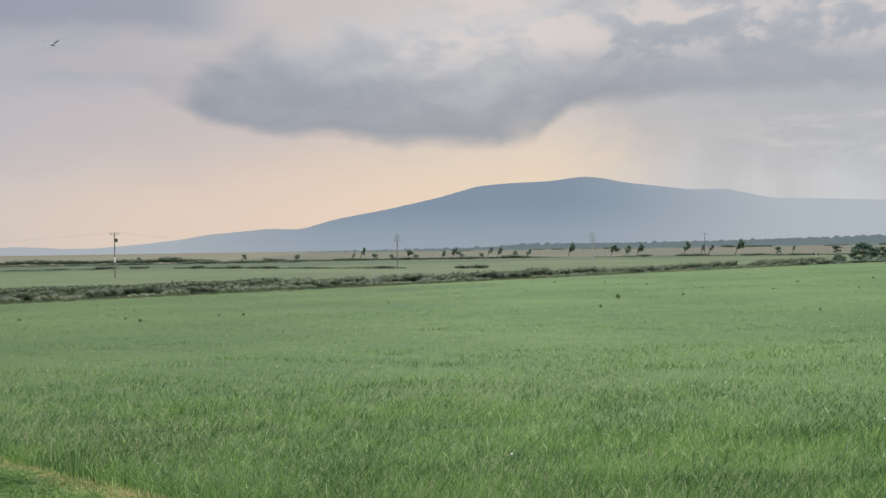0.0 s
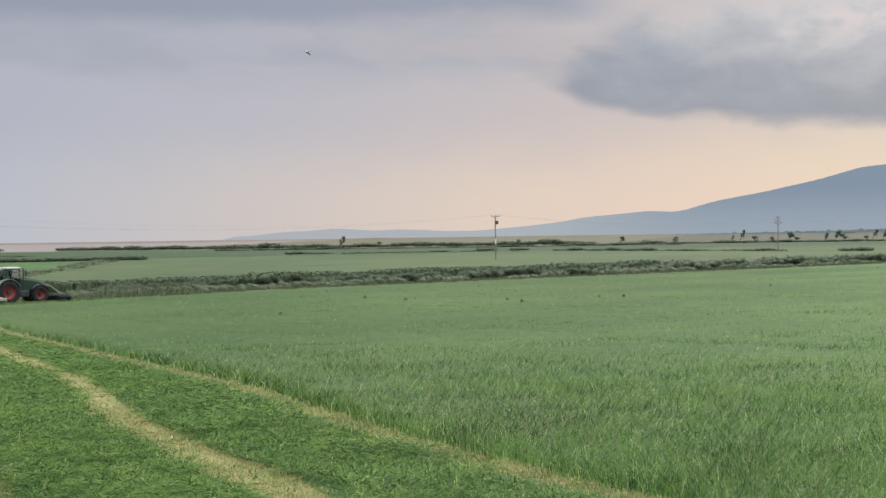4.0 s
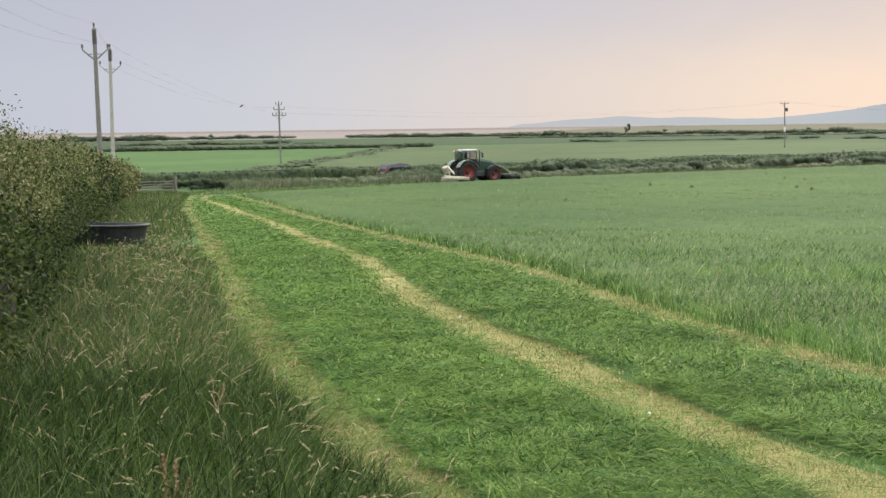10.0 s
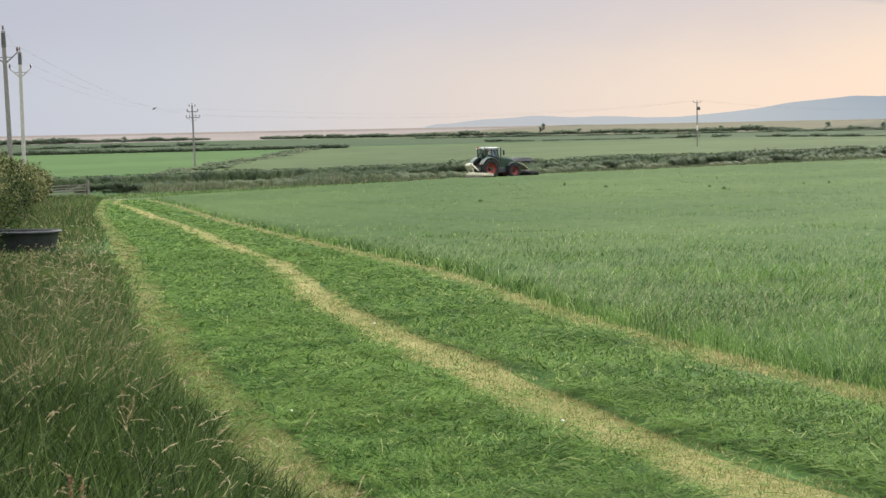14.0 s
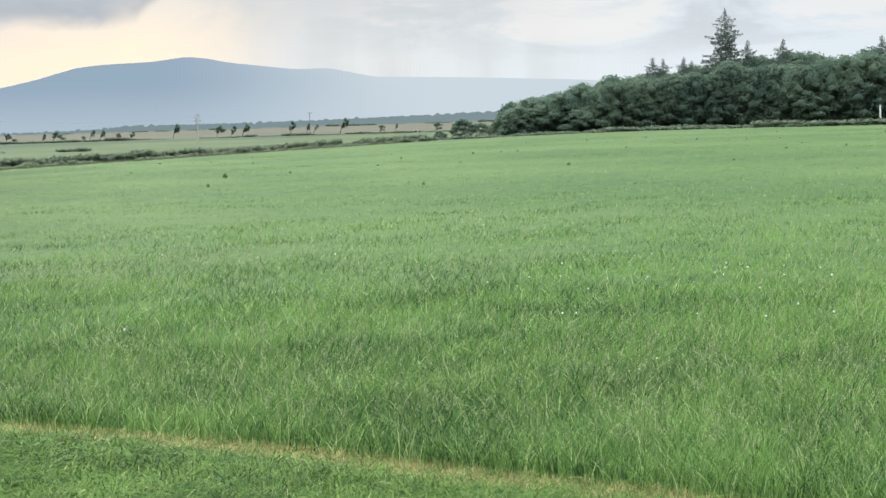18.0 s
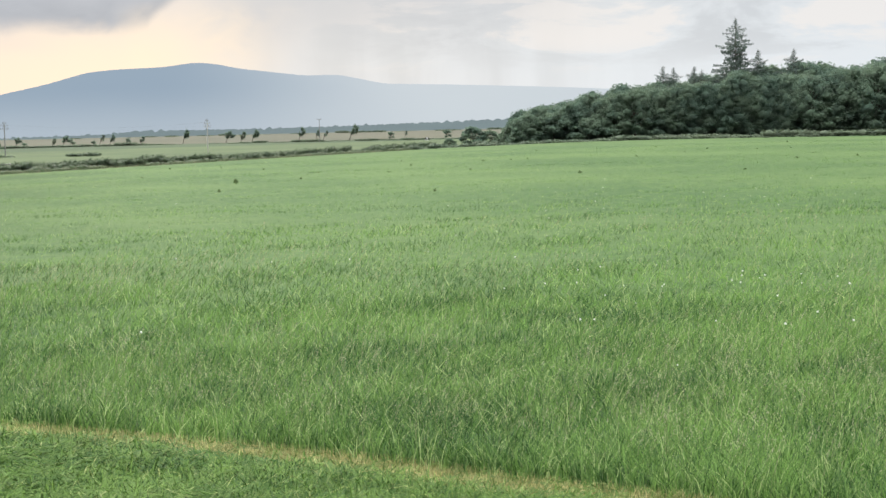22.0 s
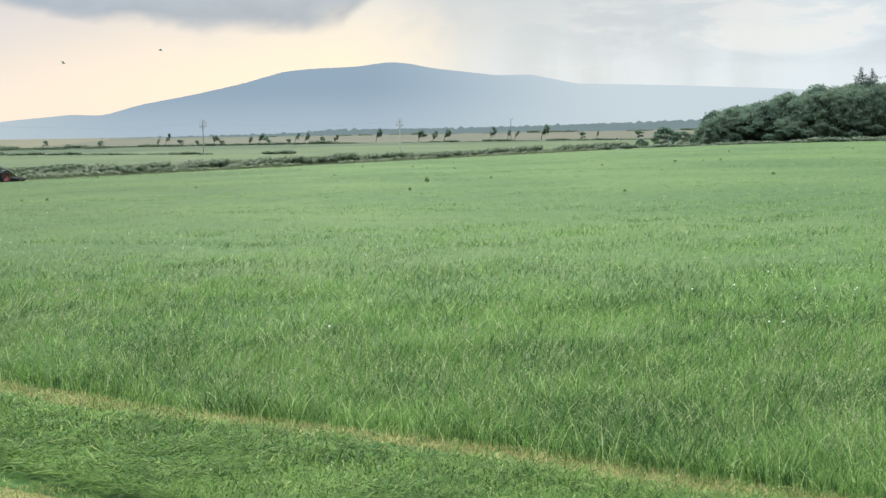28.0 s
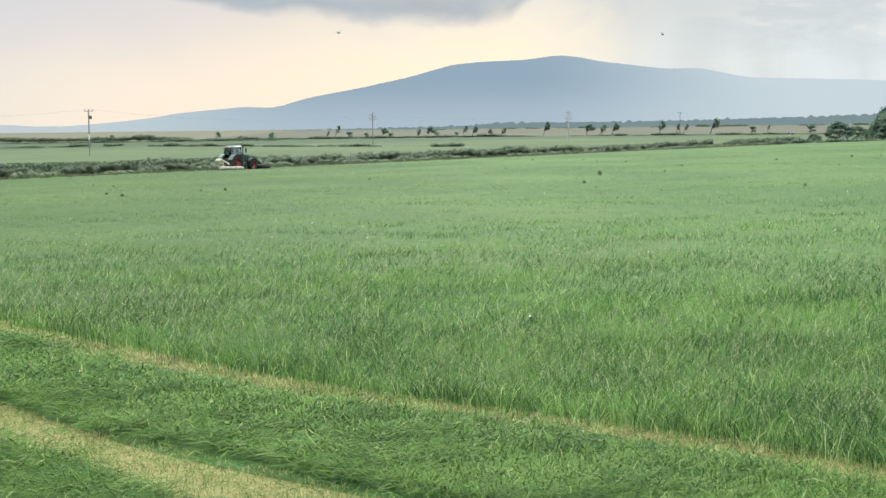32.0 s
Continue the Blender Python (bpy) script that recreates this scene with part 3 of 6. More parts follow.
patch("field", (-8, 232), (13.5, 440), (-9, 560), (14, 760), 0.055, M_DULL, "green pasture on the flat plain")
patch("field", (-40, 458), (-8.9, 562), (-40, 960), (-8, 840), 0.06, M_PASTURE, "green pasture between low hedgerows")
patch("field", (-8.8, 562), (14, 762), (-8, 850), (14, 900), 0.065, M_PASTURE, "far green pasture below the marsh")
patch("marsh", (-24, 980), (-8, 845), (-18, 4900), (-4, 4900), 0.1, M_MARSH, "straw-coloured marsh grass along the estuary")
patch("marsh", (-8, 850), (34, 900), (-4, 4900), (34, 4900), 0.1, M_MOSS, "straw-coloured marsh grass on the plain")
patch("tidal_flat", (-50, 950), (-24, 985), (-50, 2300), (-17, 2300), 0.14, M_SAND, "pale pink tidal sand of the estuary", "sand")
patch("tidal_flat", (-50, 2290), (-17, 2290), (-50, 4900), (-14, 4900), 0.2, M_MUD, "brown far mud flats of the estuary", "sand")


def hill(name, pts, dist, mat, label, seed, step=0.12, rough=0.8):
    """A far ridge: rows of (azimuth, elevation) give its skyline; it falls to the plain in front and behind."""
    az = np.arange(pts[0][0], pts[-1][0] + 0.01, step)
    el = np.interp(az, [p[0] for p in pts], [p[1] for p in pts])
    k = np.exp(-np.linspace(-2, 2, 9) ** 2)
    el = np.convolve(np.pad(el, 4, mode="edge"), k / k.sum(), "valid")
    V, rows = [], [(0.90, 0.0), (0.925, .22), (0.95, .5), (0.975, .8), (1.0, 1.0), (1.06, .6), (1.1, 0.0)]
    for a, e in zip(az, el):
        top = EYE - PLAIN + dist * math.tan(radians(e))
        for s, h in rows:
            d = dist * s
            x, y = polar(a, d)
            w = 1 + 0.06 * noise.noise((a * .9, s * 22, seed)) * (h not in (0.0, 1.0))
            V.append((x, y, PLAIN - 1 + (top + 1) * h * w + rough * (noise.noise((a * 6, seed, 0)) + .5 * noise.noise((a * 19, seed, 3))) * (h == 1.0)))
    c = len(rows)
    i, j = np.meshgrid(np.arange(len(az) - 1), np.arange(c - 1), indexing="ij")
    b = (i * c + j).ravel()
    F = np.stack([b, b + c, b + c + 1, b + 1], 1)
    return tagged(arr_part(name, V, F, mat, smooth=True), label, "hill", kind="structure")


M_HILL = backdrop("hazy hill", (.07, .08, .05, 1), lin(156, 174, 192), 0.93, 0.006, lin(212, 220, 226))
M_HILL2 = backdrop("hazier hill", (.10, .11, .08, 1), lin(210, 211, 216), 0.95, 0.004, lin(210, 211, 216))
M_RIDGE = backdrop("hazy far woods", (.04, .06, .04, 1), lin(138, 153, 160), 0.7, 0.02, lin(146, 161, 168))
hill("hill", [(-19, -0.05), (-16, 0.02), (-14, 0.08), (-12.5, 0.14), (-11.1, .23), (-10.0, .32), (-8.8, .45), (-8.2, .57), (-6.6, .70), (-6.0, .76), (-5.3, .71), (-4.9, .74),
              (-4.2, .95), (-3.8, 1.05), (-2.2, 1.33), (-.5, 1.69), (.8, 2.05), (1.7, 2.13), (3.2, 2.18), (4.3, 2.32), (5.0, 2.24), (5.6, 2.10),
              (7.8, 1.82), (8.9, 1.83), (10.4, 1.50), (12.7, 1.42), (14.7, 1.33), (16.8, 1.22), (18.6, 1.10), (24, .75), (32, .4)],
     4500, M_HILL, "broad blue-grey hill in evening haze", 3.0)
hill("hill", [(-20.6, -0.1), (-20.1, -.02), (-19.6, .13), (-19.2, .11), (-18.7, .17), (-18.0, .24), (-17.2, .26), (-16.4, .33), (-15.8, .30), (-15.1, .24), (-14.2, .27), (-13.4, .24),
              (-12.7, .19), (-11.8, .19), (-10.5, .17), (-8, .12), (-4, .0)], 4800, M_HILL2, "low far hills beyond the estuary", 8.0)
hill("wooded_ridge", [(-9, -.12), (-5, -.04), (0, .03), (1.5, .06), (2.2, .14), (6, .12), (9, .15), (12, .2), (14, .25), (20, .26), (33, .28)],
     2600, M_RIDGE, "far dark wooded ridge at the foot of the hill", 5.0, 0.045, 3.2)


# ---------------------------------------------------------------- the mown headland and the standing grass
# three bare lines left by the mower, from the near end to the far one
RIGHT = [(9.0, 0.5), (6.2, 4.4), (3.14, 8.63), (1.13, 11.1), (-0.9, 13.2), (-2.55, 15.45), (-5.0, 19.2), (-9.5, 27.0), (-13, 32.2), (-18, 39.7), (-26.7, 53.1),
         (-40, 75), (-55, 99), (-57, 106)]
MID = [(6.0, 1.0), (1.6, 6.4), (-1.1, 9.2), (-2.13, 10.56), (-3.5, 12.24), (-4.46, 13.95), (-5.86, 15.97), (-8.48, 19.95), (-13.79, 29.41), (-17.31, 34.9),
       (-22.86, 43.69), (-31.63, 57.41), (-51.1, 88), (-58, 101)]
LEFT = [(2.6, 1.0), (-1.2, 5.6), (-4.1, 9.24), (-4.95, 10.43), (-7.5, 14.28), (-11.8, 21.33), (-18.44, 32.35), (-25.74, 44.29), (-37, 62.63), (-57, 97), (-62, 106)]
HEDGE = [(-4.5, 3.6), (-10.8, 13.9), (-18.9, 26.3), (-42.3, 64.2), (-65.6, 103)]


def x_on(line, y):
    return np.interp(y, [p[1] for p in line], [p[0] for p in line])


def fan(r0, r1, dens, a0=-40.0, a1=31.0):
    """Points scattered over the part of the land in a ring about the verge."""
    n = int(dens * radians(a1 - a0) / 2 * (r1 * r1 - r0 * r0))
    r = np.sqrt(rng.uniform(r0 * r0, r1 * r1, n))
    a = np.radians(rng.uniform(a0, a1, n))
    return np.stack([r * np.sin(a), r * np.cos(a)], 1), r


def waves(xy, f, seed):
    return (np.sin(xy[:, 0] * f + seed) * np.cos(xy[:, 1] * f * 1.3 - seed * 2) + np.sin((xy[:, 0] + xy[:, 1]) * f * 0.47 + seed * 3) * .7
            + np.sin(xy[:, 0] * f * 2.7 - xy[:, 1] * f * 1.9 + seed) * .4) / 2.1


def in_meadow(xy):
    u = (xy[:, 0] + 70) * .866 - (xy[:, 1] - 130) * .5
    edge = x_on(RIGHT, xy[:, 1])
    keep = (xy[:, 0] > edge + 0.04 * waves(xy, 3.0, 1.0)) | (xy[:, 1] > 107)
    far = u > -1.6
    side = (xy[:, 0] - 70) * .954 + (xy[:, 1] - 372) * .30
    return keep & far & (side < 0)


def standing_grass():
    cuts = (6.5, 8.5, 10.5, 13, 16, 20, 25, 31, 40, 55, 80, 130, 210)
    for r0, r1 in zip(cuts, cuts[1:]):
        mid = math.sqrt(r0 * r1)
        xy, r = fan(r0, r1, 2500 * min(1.0, (9.0 / mid) ** 2.0), -34.0, 31.0)
        keep = in_meadow(xy)
        xy, r = xy[keep], r[keep]
        stand = 0.07 * waves(xy, 0.8, 2.0) + 0.05 * waves(xy, 0.19, 5.0)
        h = (0.255 + .55 * stand) * rng.uniform(.62, 1.25, len(xy)) * (1 - .15 * sm((r - 14) / 30) - .10 * sm((r - 30) / 30))
        w = 0.0050 * np.maximum(1, r / 10) * rng.uniform(.6, 1.5, len(xy))
        V, F = grass(xy, h, w, 0.70 - .25 * sm((r - 12) / 20), 3 if r1 < 14 else 2 if r1 < 41 else 1, (0.12, 0.0), 1 + 1.2 * waves(xy, 0.45, 3.0))
        ob = arr_part("standing_grass", V, F, M_GRASS)
        tagged(ob, "tall green meadow grass waiting to be cut", "grass", kind="stuff")
    # flowering stems above the leaves, in drifts, each with a fine pale head
    xy, r = fan(7, 42, 60)
    keep = in_meadow(xy) & (rng.uniform(size=len(xy)) < np.clip(.28 + .7 * waves(xy, 0.33, 4.0), .06, 1) * np.clip(16 / r, .1, 1) * sm((40 - r) / 20))
    xy, r = xy[keep], r[keep]
    n = len(xy)
    h = rng.uniform(.27, .40, n)
    V, F = grass(xy, h, 0.0026 * np.maximum(1, r / 12), 0.22, 2, (0.26, 0.03))
    tagged(arr_part("grass_stems", V, F, M_STEM), "pale flowering stems among the meadow grass", "grass", kind="stuff")
    tip = V.reshape(n, -1, 3)[:, -1]
    VV = []
    for k in range(5):
        c = tip + np.stack([rng.normal(0, .006, n) - .006 * k, rng.normal(0, .006, n), -.016 * k + rng.normal(0, .004, n)], 1)
        e = np.stack([rng.normal(.3, .5, n), rng.normal(0, .5, n), rng.uniform(.5, 1, n)], 1) * (rng.uniform(.012, .022, n) * np.maximum(1, r / 20))[:, None]
        o = np.cross(e, rng.normal(size=(n, 3)))
        o = o / np.linalg.norm(o, axis=1)[:, None] * (.0024 * np.maximum(1, r / 14))[:, None]
        VV.append(np.stack([c, c + e * .5 + o, c + e, c + e * .5 - o], 1))
    V2 = np.concatenate(VV).reshape(-1, 3)
    tagged(arr_part("grass_heads", V2, np.arange(len(V2)).reshape(-1, 4), M_HEADS), "fine buff heads of the meadow grass", "grass", kind="stuff")


def lying_grass():
    """The cut swaths: long blades thrown flat in every direction, in loose lumps."""
    rings = [(6.5, 10, 5200, .9), (10, 14, 3400, 1.2), (14, 21, 1600, 1.6), (21, 36, 620, 2.4), (36, 62, 190, 4.0), (62, 110, 50, 6.5)]
    for r0, r1, dens, k in rings:
        xy, r = fan(r0, r1, dens, -36.0, 26.0)
        xl, xm, xr = (x_on(l, xy[:, 1]) for l in (LEFT, MID, RIGHT))
        wob = 0.16 * waves(xy, 1.7, 3.0) + 0.1 * waves(xy, 6.0, 1.0)
        wide = 0.80 - 0.28 * sm((r - 7) / 5) - 0.26 * sm((r - 10) / 16)
        a = (xy[:, 0] > xl + 0.20 + .16 * sm((13 - r) / 5) + wob) & (xy[:, 0] < xm - wide + wob)
        b = (xy[:, 0] > xm + wide + wob) & (xy[:, 0] < xr - 0.66 + wob)
        keep = (a | b) & (xy[:, 1] < 100)
        keep |= (rng.uniform(size=len(xy)) < np.where((xy[:, 0] < xl + 1) & (r > 12), .18, .05)) & (xy[:, 0] > xl - .5) & (xy[:, 0] < xr - .1) & (xy[:, 1] < 104)
        xy, r = xy[keep], r[keep]
        n = len(xy)
        lump = np.clip(waves(xy, 2.1, 4.0) + 0.6 * waves(xy, 5.2, 7.0), -1, 1.3)
        z = gz(xy[:, 0], xy[:, 1]) + 0.03 + (0.075 + 0.06 * lump) * rng.uniform(0.3, 1.0, n) * np.clip(26 / r, .3, 1)
        ang = rng.normal(0, .75, n) + np.pi * (rng.uniform(size=n) < .5) + 2.2 * waves(xy, 1.1, 9.0) + .6
        L = rng.uniform(.08, .25, n) * (1 + 0.06 * (k - 1))
        w = 0.0037 * k * rng.uniform(.6, 1.4, n)
        d = np.stack([np.cos(ang), np.sin(ang)], 1)
        s = np.stack([-d[:, 1], d[:, 0]], 1) * (w * .5)[:, None]
        up = rng.uniform(-.015, .035, n) + 0.05 * (rng.uniform(size=n) < .05)
        p0 = np.column_stack([xy, z])
        p1 = np.column_stack([xy + d * (L * .5)[:, None], z + up + 0.01])
        p2 = np.column_stack([xy + d * L[:, None] + s * 4, z + up * rng.uniform(-.6, 1.4, n)])
        s3 = np.column_stack([s, rng.uniform(-.3, .3, n) * w])
        V = np.stack([p0 - s3, p0 + s3, p1 + s3, p1 - s3, p2], 1).reshape(-1, 3)
        b0 = np.arange(n)[:, None] * 5
        ob = arr_part("cut_grass", V, [b0 + np.array([[0, 1, 2, 3]]), b0 + np.array([[3, 2, 4]])], M_CUT)
        tagged(ob, "freshly cut green grass lying in loose swaths", "cut grass", kind="stuff")


def stubble():
    rings = [(6.5, 14, 3800, 1.0), (14, 24, 1800, 1.6), (24, 45, 240, 3.0), (45, 100, 30, 6.0)]
    for r0, r1, dens, k in rings:
        xy, r = fan(r0, r1, dens, -36.0, 26.0)
        wob = 0.1 * waves(xy, 2.3, 6.0)
        keep = np.zeros(len(xy), bool)
        for line, lo, hi in ((LEFT, -.36, .26), (MID, -.54, .48), (RIGHT, -.82, .1)):
            x = (xy[:, 0] - x_on(line, xy[:, 1]) + wob) / (1 + .6 * (line is not RIGHT) * sm((12 - r) / 5))
            keep |= (x > lo) & (x < hi)
        xy, r = xy[keep & (xy[:, 1] < 102)], r[keep & (xy[:, 1] < 102)]
        V, F = grass(xy, rng.uniform(.05, .105, len(xy)), 0.0075 * k * rng.uniform(.6, 1.5, len(xy)), .8, 1, (0, 0))
        tagged(arr_part("stubble", V, F, M_STUBBLE), "straw-coloured stubble between the swaths", "stubble", kind="stuff")


def rough_margin():
    """Uncut grass with seed heads between the hedge and the mown strip."""
    rings = [(6.5, 13, 1300, 3), (13, 22, 640, 2), (22, 38, 400, 1), (38, 130, 80, 1)]
    for r0, r1, dens, seg in rings:
        xy, r = fan(r0, r1, dens, -42.0, -18.0)
        keep = (xy[:, 0] < x_on(LEFT, xy[:, 1]) - 0.36 + 0.16 * waves(xy, 1.5, 2.0)) & (xy[:, 0] > x_on(HEDGE, xy[:, 1]) - .4) & (xy[:, 1] < 106)
        xy, r = xy[keep], r[keep]
        gap = x_on(LEFT, xy[:, 1]) - 0.36 - xy[:, 0]
        tub = np.hypot((xy[:, 0] + 22.0) * .8, xy[:, 1] - 32.0)
        h = np.clip(0.30 + 0.30 * gap, 0.25, 0.62) * np.clip(tub / 8.0, .5, 1) * np.where(r > 17, .72, 1) * rng.uniform(.55, 1.25, len(xy)) * (1 + .25 * waves(xy, 0.9, 8.0))
        V, F = grass(xy, h, 0.0065 * np.maximum(1, r / 11) * rng.uniform(.6, 1.4, len(xy)), 0.6, seg, (0.08, 0.0))
        tagged(arr_part("rough_grass", V, F, M_ROUGH_SHADE if r1 < 20 else M_MARGIN), "rank uncut grass along the hedge foot", "grass", kind="stuff")
    # arching stems, each with a loose panicle of spikelets
    xy, r = fan(6.8, 48, 26, -42.0, -18.0)
    keep = (xy[:, 0] < x_on(LEFT, xy[:, 1]) - 0.7) & (xy[:, 0] > x_on(HEDGE, xy[:, 1]) + 1.2) & (xy[:, 1] < 104)
    keep &= rng.uniform(size=len(xy)) < (0.5 + 0.5 * waves(xy, 0.7, 2.0)) * np.clip(18 / r, .55, 1)
    xy, r = xy[keep], r[keep]
    n = len(xy)
    h = rng.uniform(.42, .80, n) * np.clip(np.hypot((xy[:, 0] + 22.0) * .8, xy[:, 1] - 32.0) / 10.0, .35, 1)
    a = rng.uniform(-1.0, 1.3, n) + np.pi * (rng.uniform(size=n) < .25)
    d = np.stack([np.cos(a), np.sin(a)], 1)
    z = gz(xy[:, 0], xy[:, 1])
    w = 0.0011 * np.maximum(1, r / 11)
    reach = h * rng.uniform(.15, .6, n)
    droop = rng.uniform(.02, .4, n) * h

    def spine(t):
        return np.column_stack([xy + d * (reach * t * t)[:, None], z + h * t - droop * t ** 4])

    s = np.column_stack([-d[:, 1] * w, d[:, 0] * w, 0 * w])
    rows = []
    for k in range(5):
        c = spine(np.full(n, k / 4))
        rows += [c - s * (1 - .12 * k), c + s * (1 - .12 * k)]
    V1 = np.stack(rows, 1).reshape(-1, 3)
    b = np.arange(n)[:, None] * 10
    F1 = np.concatenate([b + np.array([[2 * k, 2 * k + 1, 2 * k + 3, 2 * k + 2]]) for k in range(4)])
    tagged(arr_part("seed_stems", V1, F1, M_STEM), "thin dry grass stems", "grass", kind="stuff")
    VV = []
    tight = rng.uniform(.2, .7, n)
    for k in range(22):
        t = rng.uniform(.86, 1.04, n)
        c = spine(t)
        L = rng.uniform(.012, .028, n) * np.maximum(1, r / 26)
        wide = rng.uniform(.0018, .0036, n) * np.maximum(1, r / 14)
        e = spine(t + .03) - c
        e = e / np.linalg.norm(e, axis=1)[:, None] + rng.normal(0, .4, (n, 3)) * tight[:, None]
        e = e / np.linalg.norm(e, axis=1)[:, None] * L[:, None]
        o = np.cross(e, rng.normal(size=(n, 3)))
        o = o / np.linalg.norm(o, axis=1)[:, None] * wide[:, None]
        VV.append(np.stack([c, c + e * .45 + o, c + e, c + e * .45 - o], 1))
    V2 = np.concatenate(VV).reshape(-1, 3)
    tagged(arr_part("seed_heads", V2, np.arange(len(V2)).reshape(-1, 4), M_SEED), "buff and brown grass seed heads", "grass", kind="stuff")


M_DOCK = blades("dock leaves", (.075, .13, .045, 1), (.13, .19, .068, 1), (.14, .11, .06, 1), 0.2, 0.85)
M_RUST = blades("rusty dock seed", (.17, .095, .05, 1), (.36, .25, .15, 1), None, 0.4, trans=0.15)


def sorrel():
    """A tall dock in seed: rust-brown spikes on stiff stems, a few long leaves at the foot."""
    base = thing("seeding_dock", Matrix(), "rust-brown dock in seed in the rough margin", "weed", "docks in seed")
    for i in range(3):
        a = i * 2.1
        tip = Vector((.07 * math.cos(a), .07 * math.sin(a), .62 + .07 * i))
        bm = bmesh.new()
        rod(bm, (0, 0, 0), tip, .005, .003, 5)
        part("stem", bm, M_STEM, base)
        t = rng.uniform(.62, 1.03, 130)[:, None]
        c = np.array(tip)[None] * t + rng.normal(0, .022, (130, 3)) * (1.25 - t)
        V, F = leaves(c, .022, .8)
        tagged(arr_part("seed_spike", V, F, M_RUST, base), "rust-brown seed spike", kind="stuff")
    for i in range(4):
        a = i * 1.6 + .4
        f = np.linspace(0, 1, 7)
        mid = np.stack([(.02 + .2 * f) * math.cos(a), (.02 + .2 * f) * math.sin(a), .04 + .2 * np.sin(f * 2.4)], 1)
        o = np.array([-math.sin(a), math.cos(a), .1]) * (.035 * np.sin(f * 3.0 + .1))[:, None]
        V = np.stack([mid - o, mid + o], 1).reshape(-1, 3)
        b = np.arange(6)[:, None] * 2
        arr_part("leaf", V, b + np.array([[0, 1, 3, 2]]), M_DOCK, base)
    return base


M_HEADS = blades("meadow seed heads", (.22, .24, .12, 1), (.44, .42, .27, 1), None, 0.3, trans=0.25, up=.3)
M_STEM = blades("dry stems", (.18, .22, .09, 1), (.33, .33, .18, 1), None, 0.3, trans=0.15)
for pts, half, dz, mat, lump, lab in ((LEFT, .26, .012, M_STUB_SOIL, 0, "pale worn stubble line by the margin"), (MID, .52, .014, M_BARE, 0, "straw-pale bare line between two swaths"),
                                      (RIGHT, .40, .010, M_STUB_SOIL, 0, "pale line along the standing grass")):
    off = [(x - (.25 if pts is RIGHT else 0), y) for x, y in pts]
    tagged(ribbon("stubble_line", densify(off, 0.4), half, dz, mat), lab, "stubble", kind="structure")
for la, lb in ((LEFT, MID), (MID, RIGHT)):
    ys = np.concatenate([np.arange(1.5, 30, 0.3), np.arange(30, 100, 1.0)])
    wide = x_on(lb, ys) - x_on(la, ys)
    mid = (x_on(la, ys) + x_on(lb, ys)) / 2
    V = []
    for j in range(13):
        f = -1 + j / 6
        x = mid + f * np.maximum(.15, wide / 2 - .40 + .1 * np.sin(ys * 1.9 + j))
        lift = np.array([.05 * noise.noise((a * 2.2, b * 2.2, 4.0)) for a, b in zip(x, ys)]) * (1 - abs(f) ** 3) + .025 * (1 - f * f)
        V.append(np.column_stack([x, ys, gz(x, ys) + .018 + lift * np.clip(30 / ys, .3, 1)]))
    V = np.stack(V, 1).reshape(-1, 3)
    i, j = np.meshgrid(np.arange(len(ys) - 1), np.arange(12), indexing="ij")
    b = (i * 13 + j).ravel()
    tagged(arr_part("mown_strip", V, np.stack([b, b + 1, b + 14, b + 13], 1), M_CUT_SOIL, smooth=True), "mown strip under a swath of cut grass", "cut grass", kind="structure")
meadow_canopy()
standing_grass()
lying_grass()
stubble()
rough_margin()
seeder = sorrel()
SEEDERS = [(-3.96, 6.46), (-5.7, 9.9), (-8.9, 13.6), (-12.6, 20.4)]
seeder.matrix_world = pose(*SEEDERS[0], float(gz(*SEEDERS[0]))) @ Matrix.Scale(.85, 4)
for x, y in SEEDERS[1:]:
    copy_thing(seeder, pose(x, y, float(gz(x, y)), 0, 0, random.uniform(0, 360)) @ Matrix.Scale(random.uniform(.6, .8), 4))


def clover(xy, name, r, lab):
    bm = bmesh.new()
    for x, y in xy:
        z = float(gz(x, y))
        s = r * random.uniform(.7, 1.3)
        bmesh.ops.create_icosphere(bm, subdivisions=1, radius=s, matrix=Matrix.Translation((x, y, z + random.uniform(.8, 1.2) * CLOVER_H)))
    tagged(part(name, bm, M_WHITE), lab, "flowers", kind="stuff")


M_WHITE = plain("clover white", (.72, .70, .64, 1), 0.8, 0, 0.15, 30)
CLOVER_H = 0.30
spots = [(5.61, 14.57), (6.41, 20.55), (6.41, 18.26), (7.26, 18.04), (6.4, 14.16), (7.47, 17.89), (16.7, 43.5), (19.9, 61.4)]
more = [(x + random.gauss(0, .9), y + random.gauss(0, 1.4)) for x, y in spots for _ in range(4)]
far = [tuple(p) for p in fan(12, 60, .05, -12, 28)[0] if p[0] > float(x_on(RIGHT, p[1])) + 1]
clover(spots + more + far, "clover_flowers", .009, "white clover heads in the meadow")
CLOVER_H = 0.09
clover([(-2.92, 13.32), (-3.26, 11.64), (-3.88, 14.57), (-5.33, 11.63), (-4.4, 11.68), (-3.96, 11.98), (-3.75, 14.17), (-2.81, 12.95), (-6.5, 15.2), (-1.0, 12.2), (-5.0, 13.1),
        (-7.2, 18.0), (-4.4, 16.6), (0.26, 9.6)], "clover_flowers", .013, "white clover heads among the cut grass")


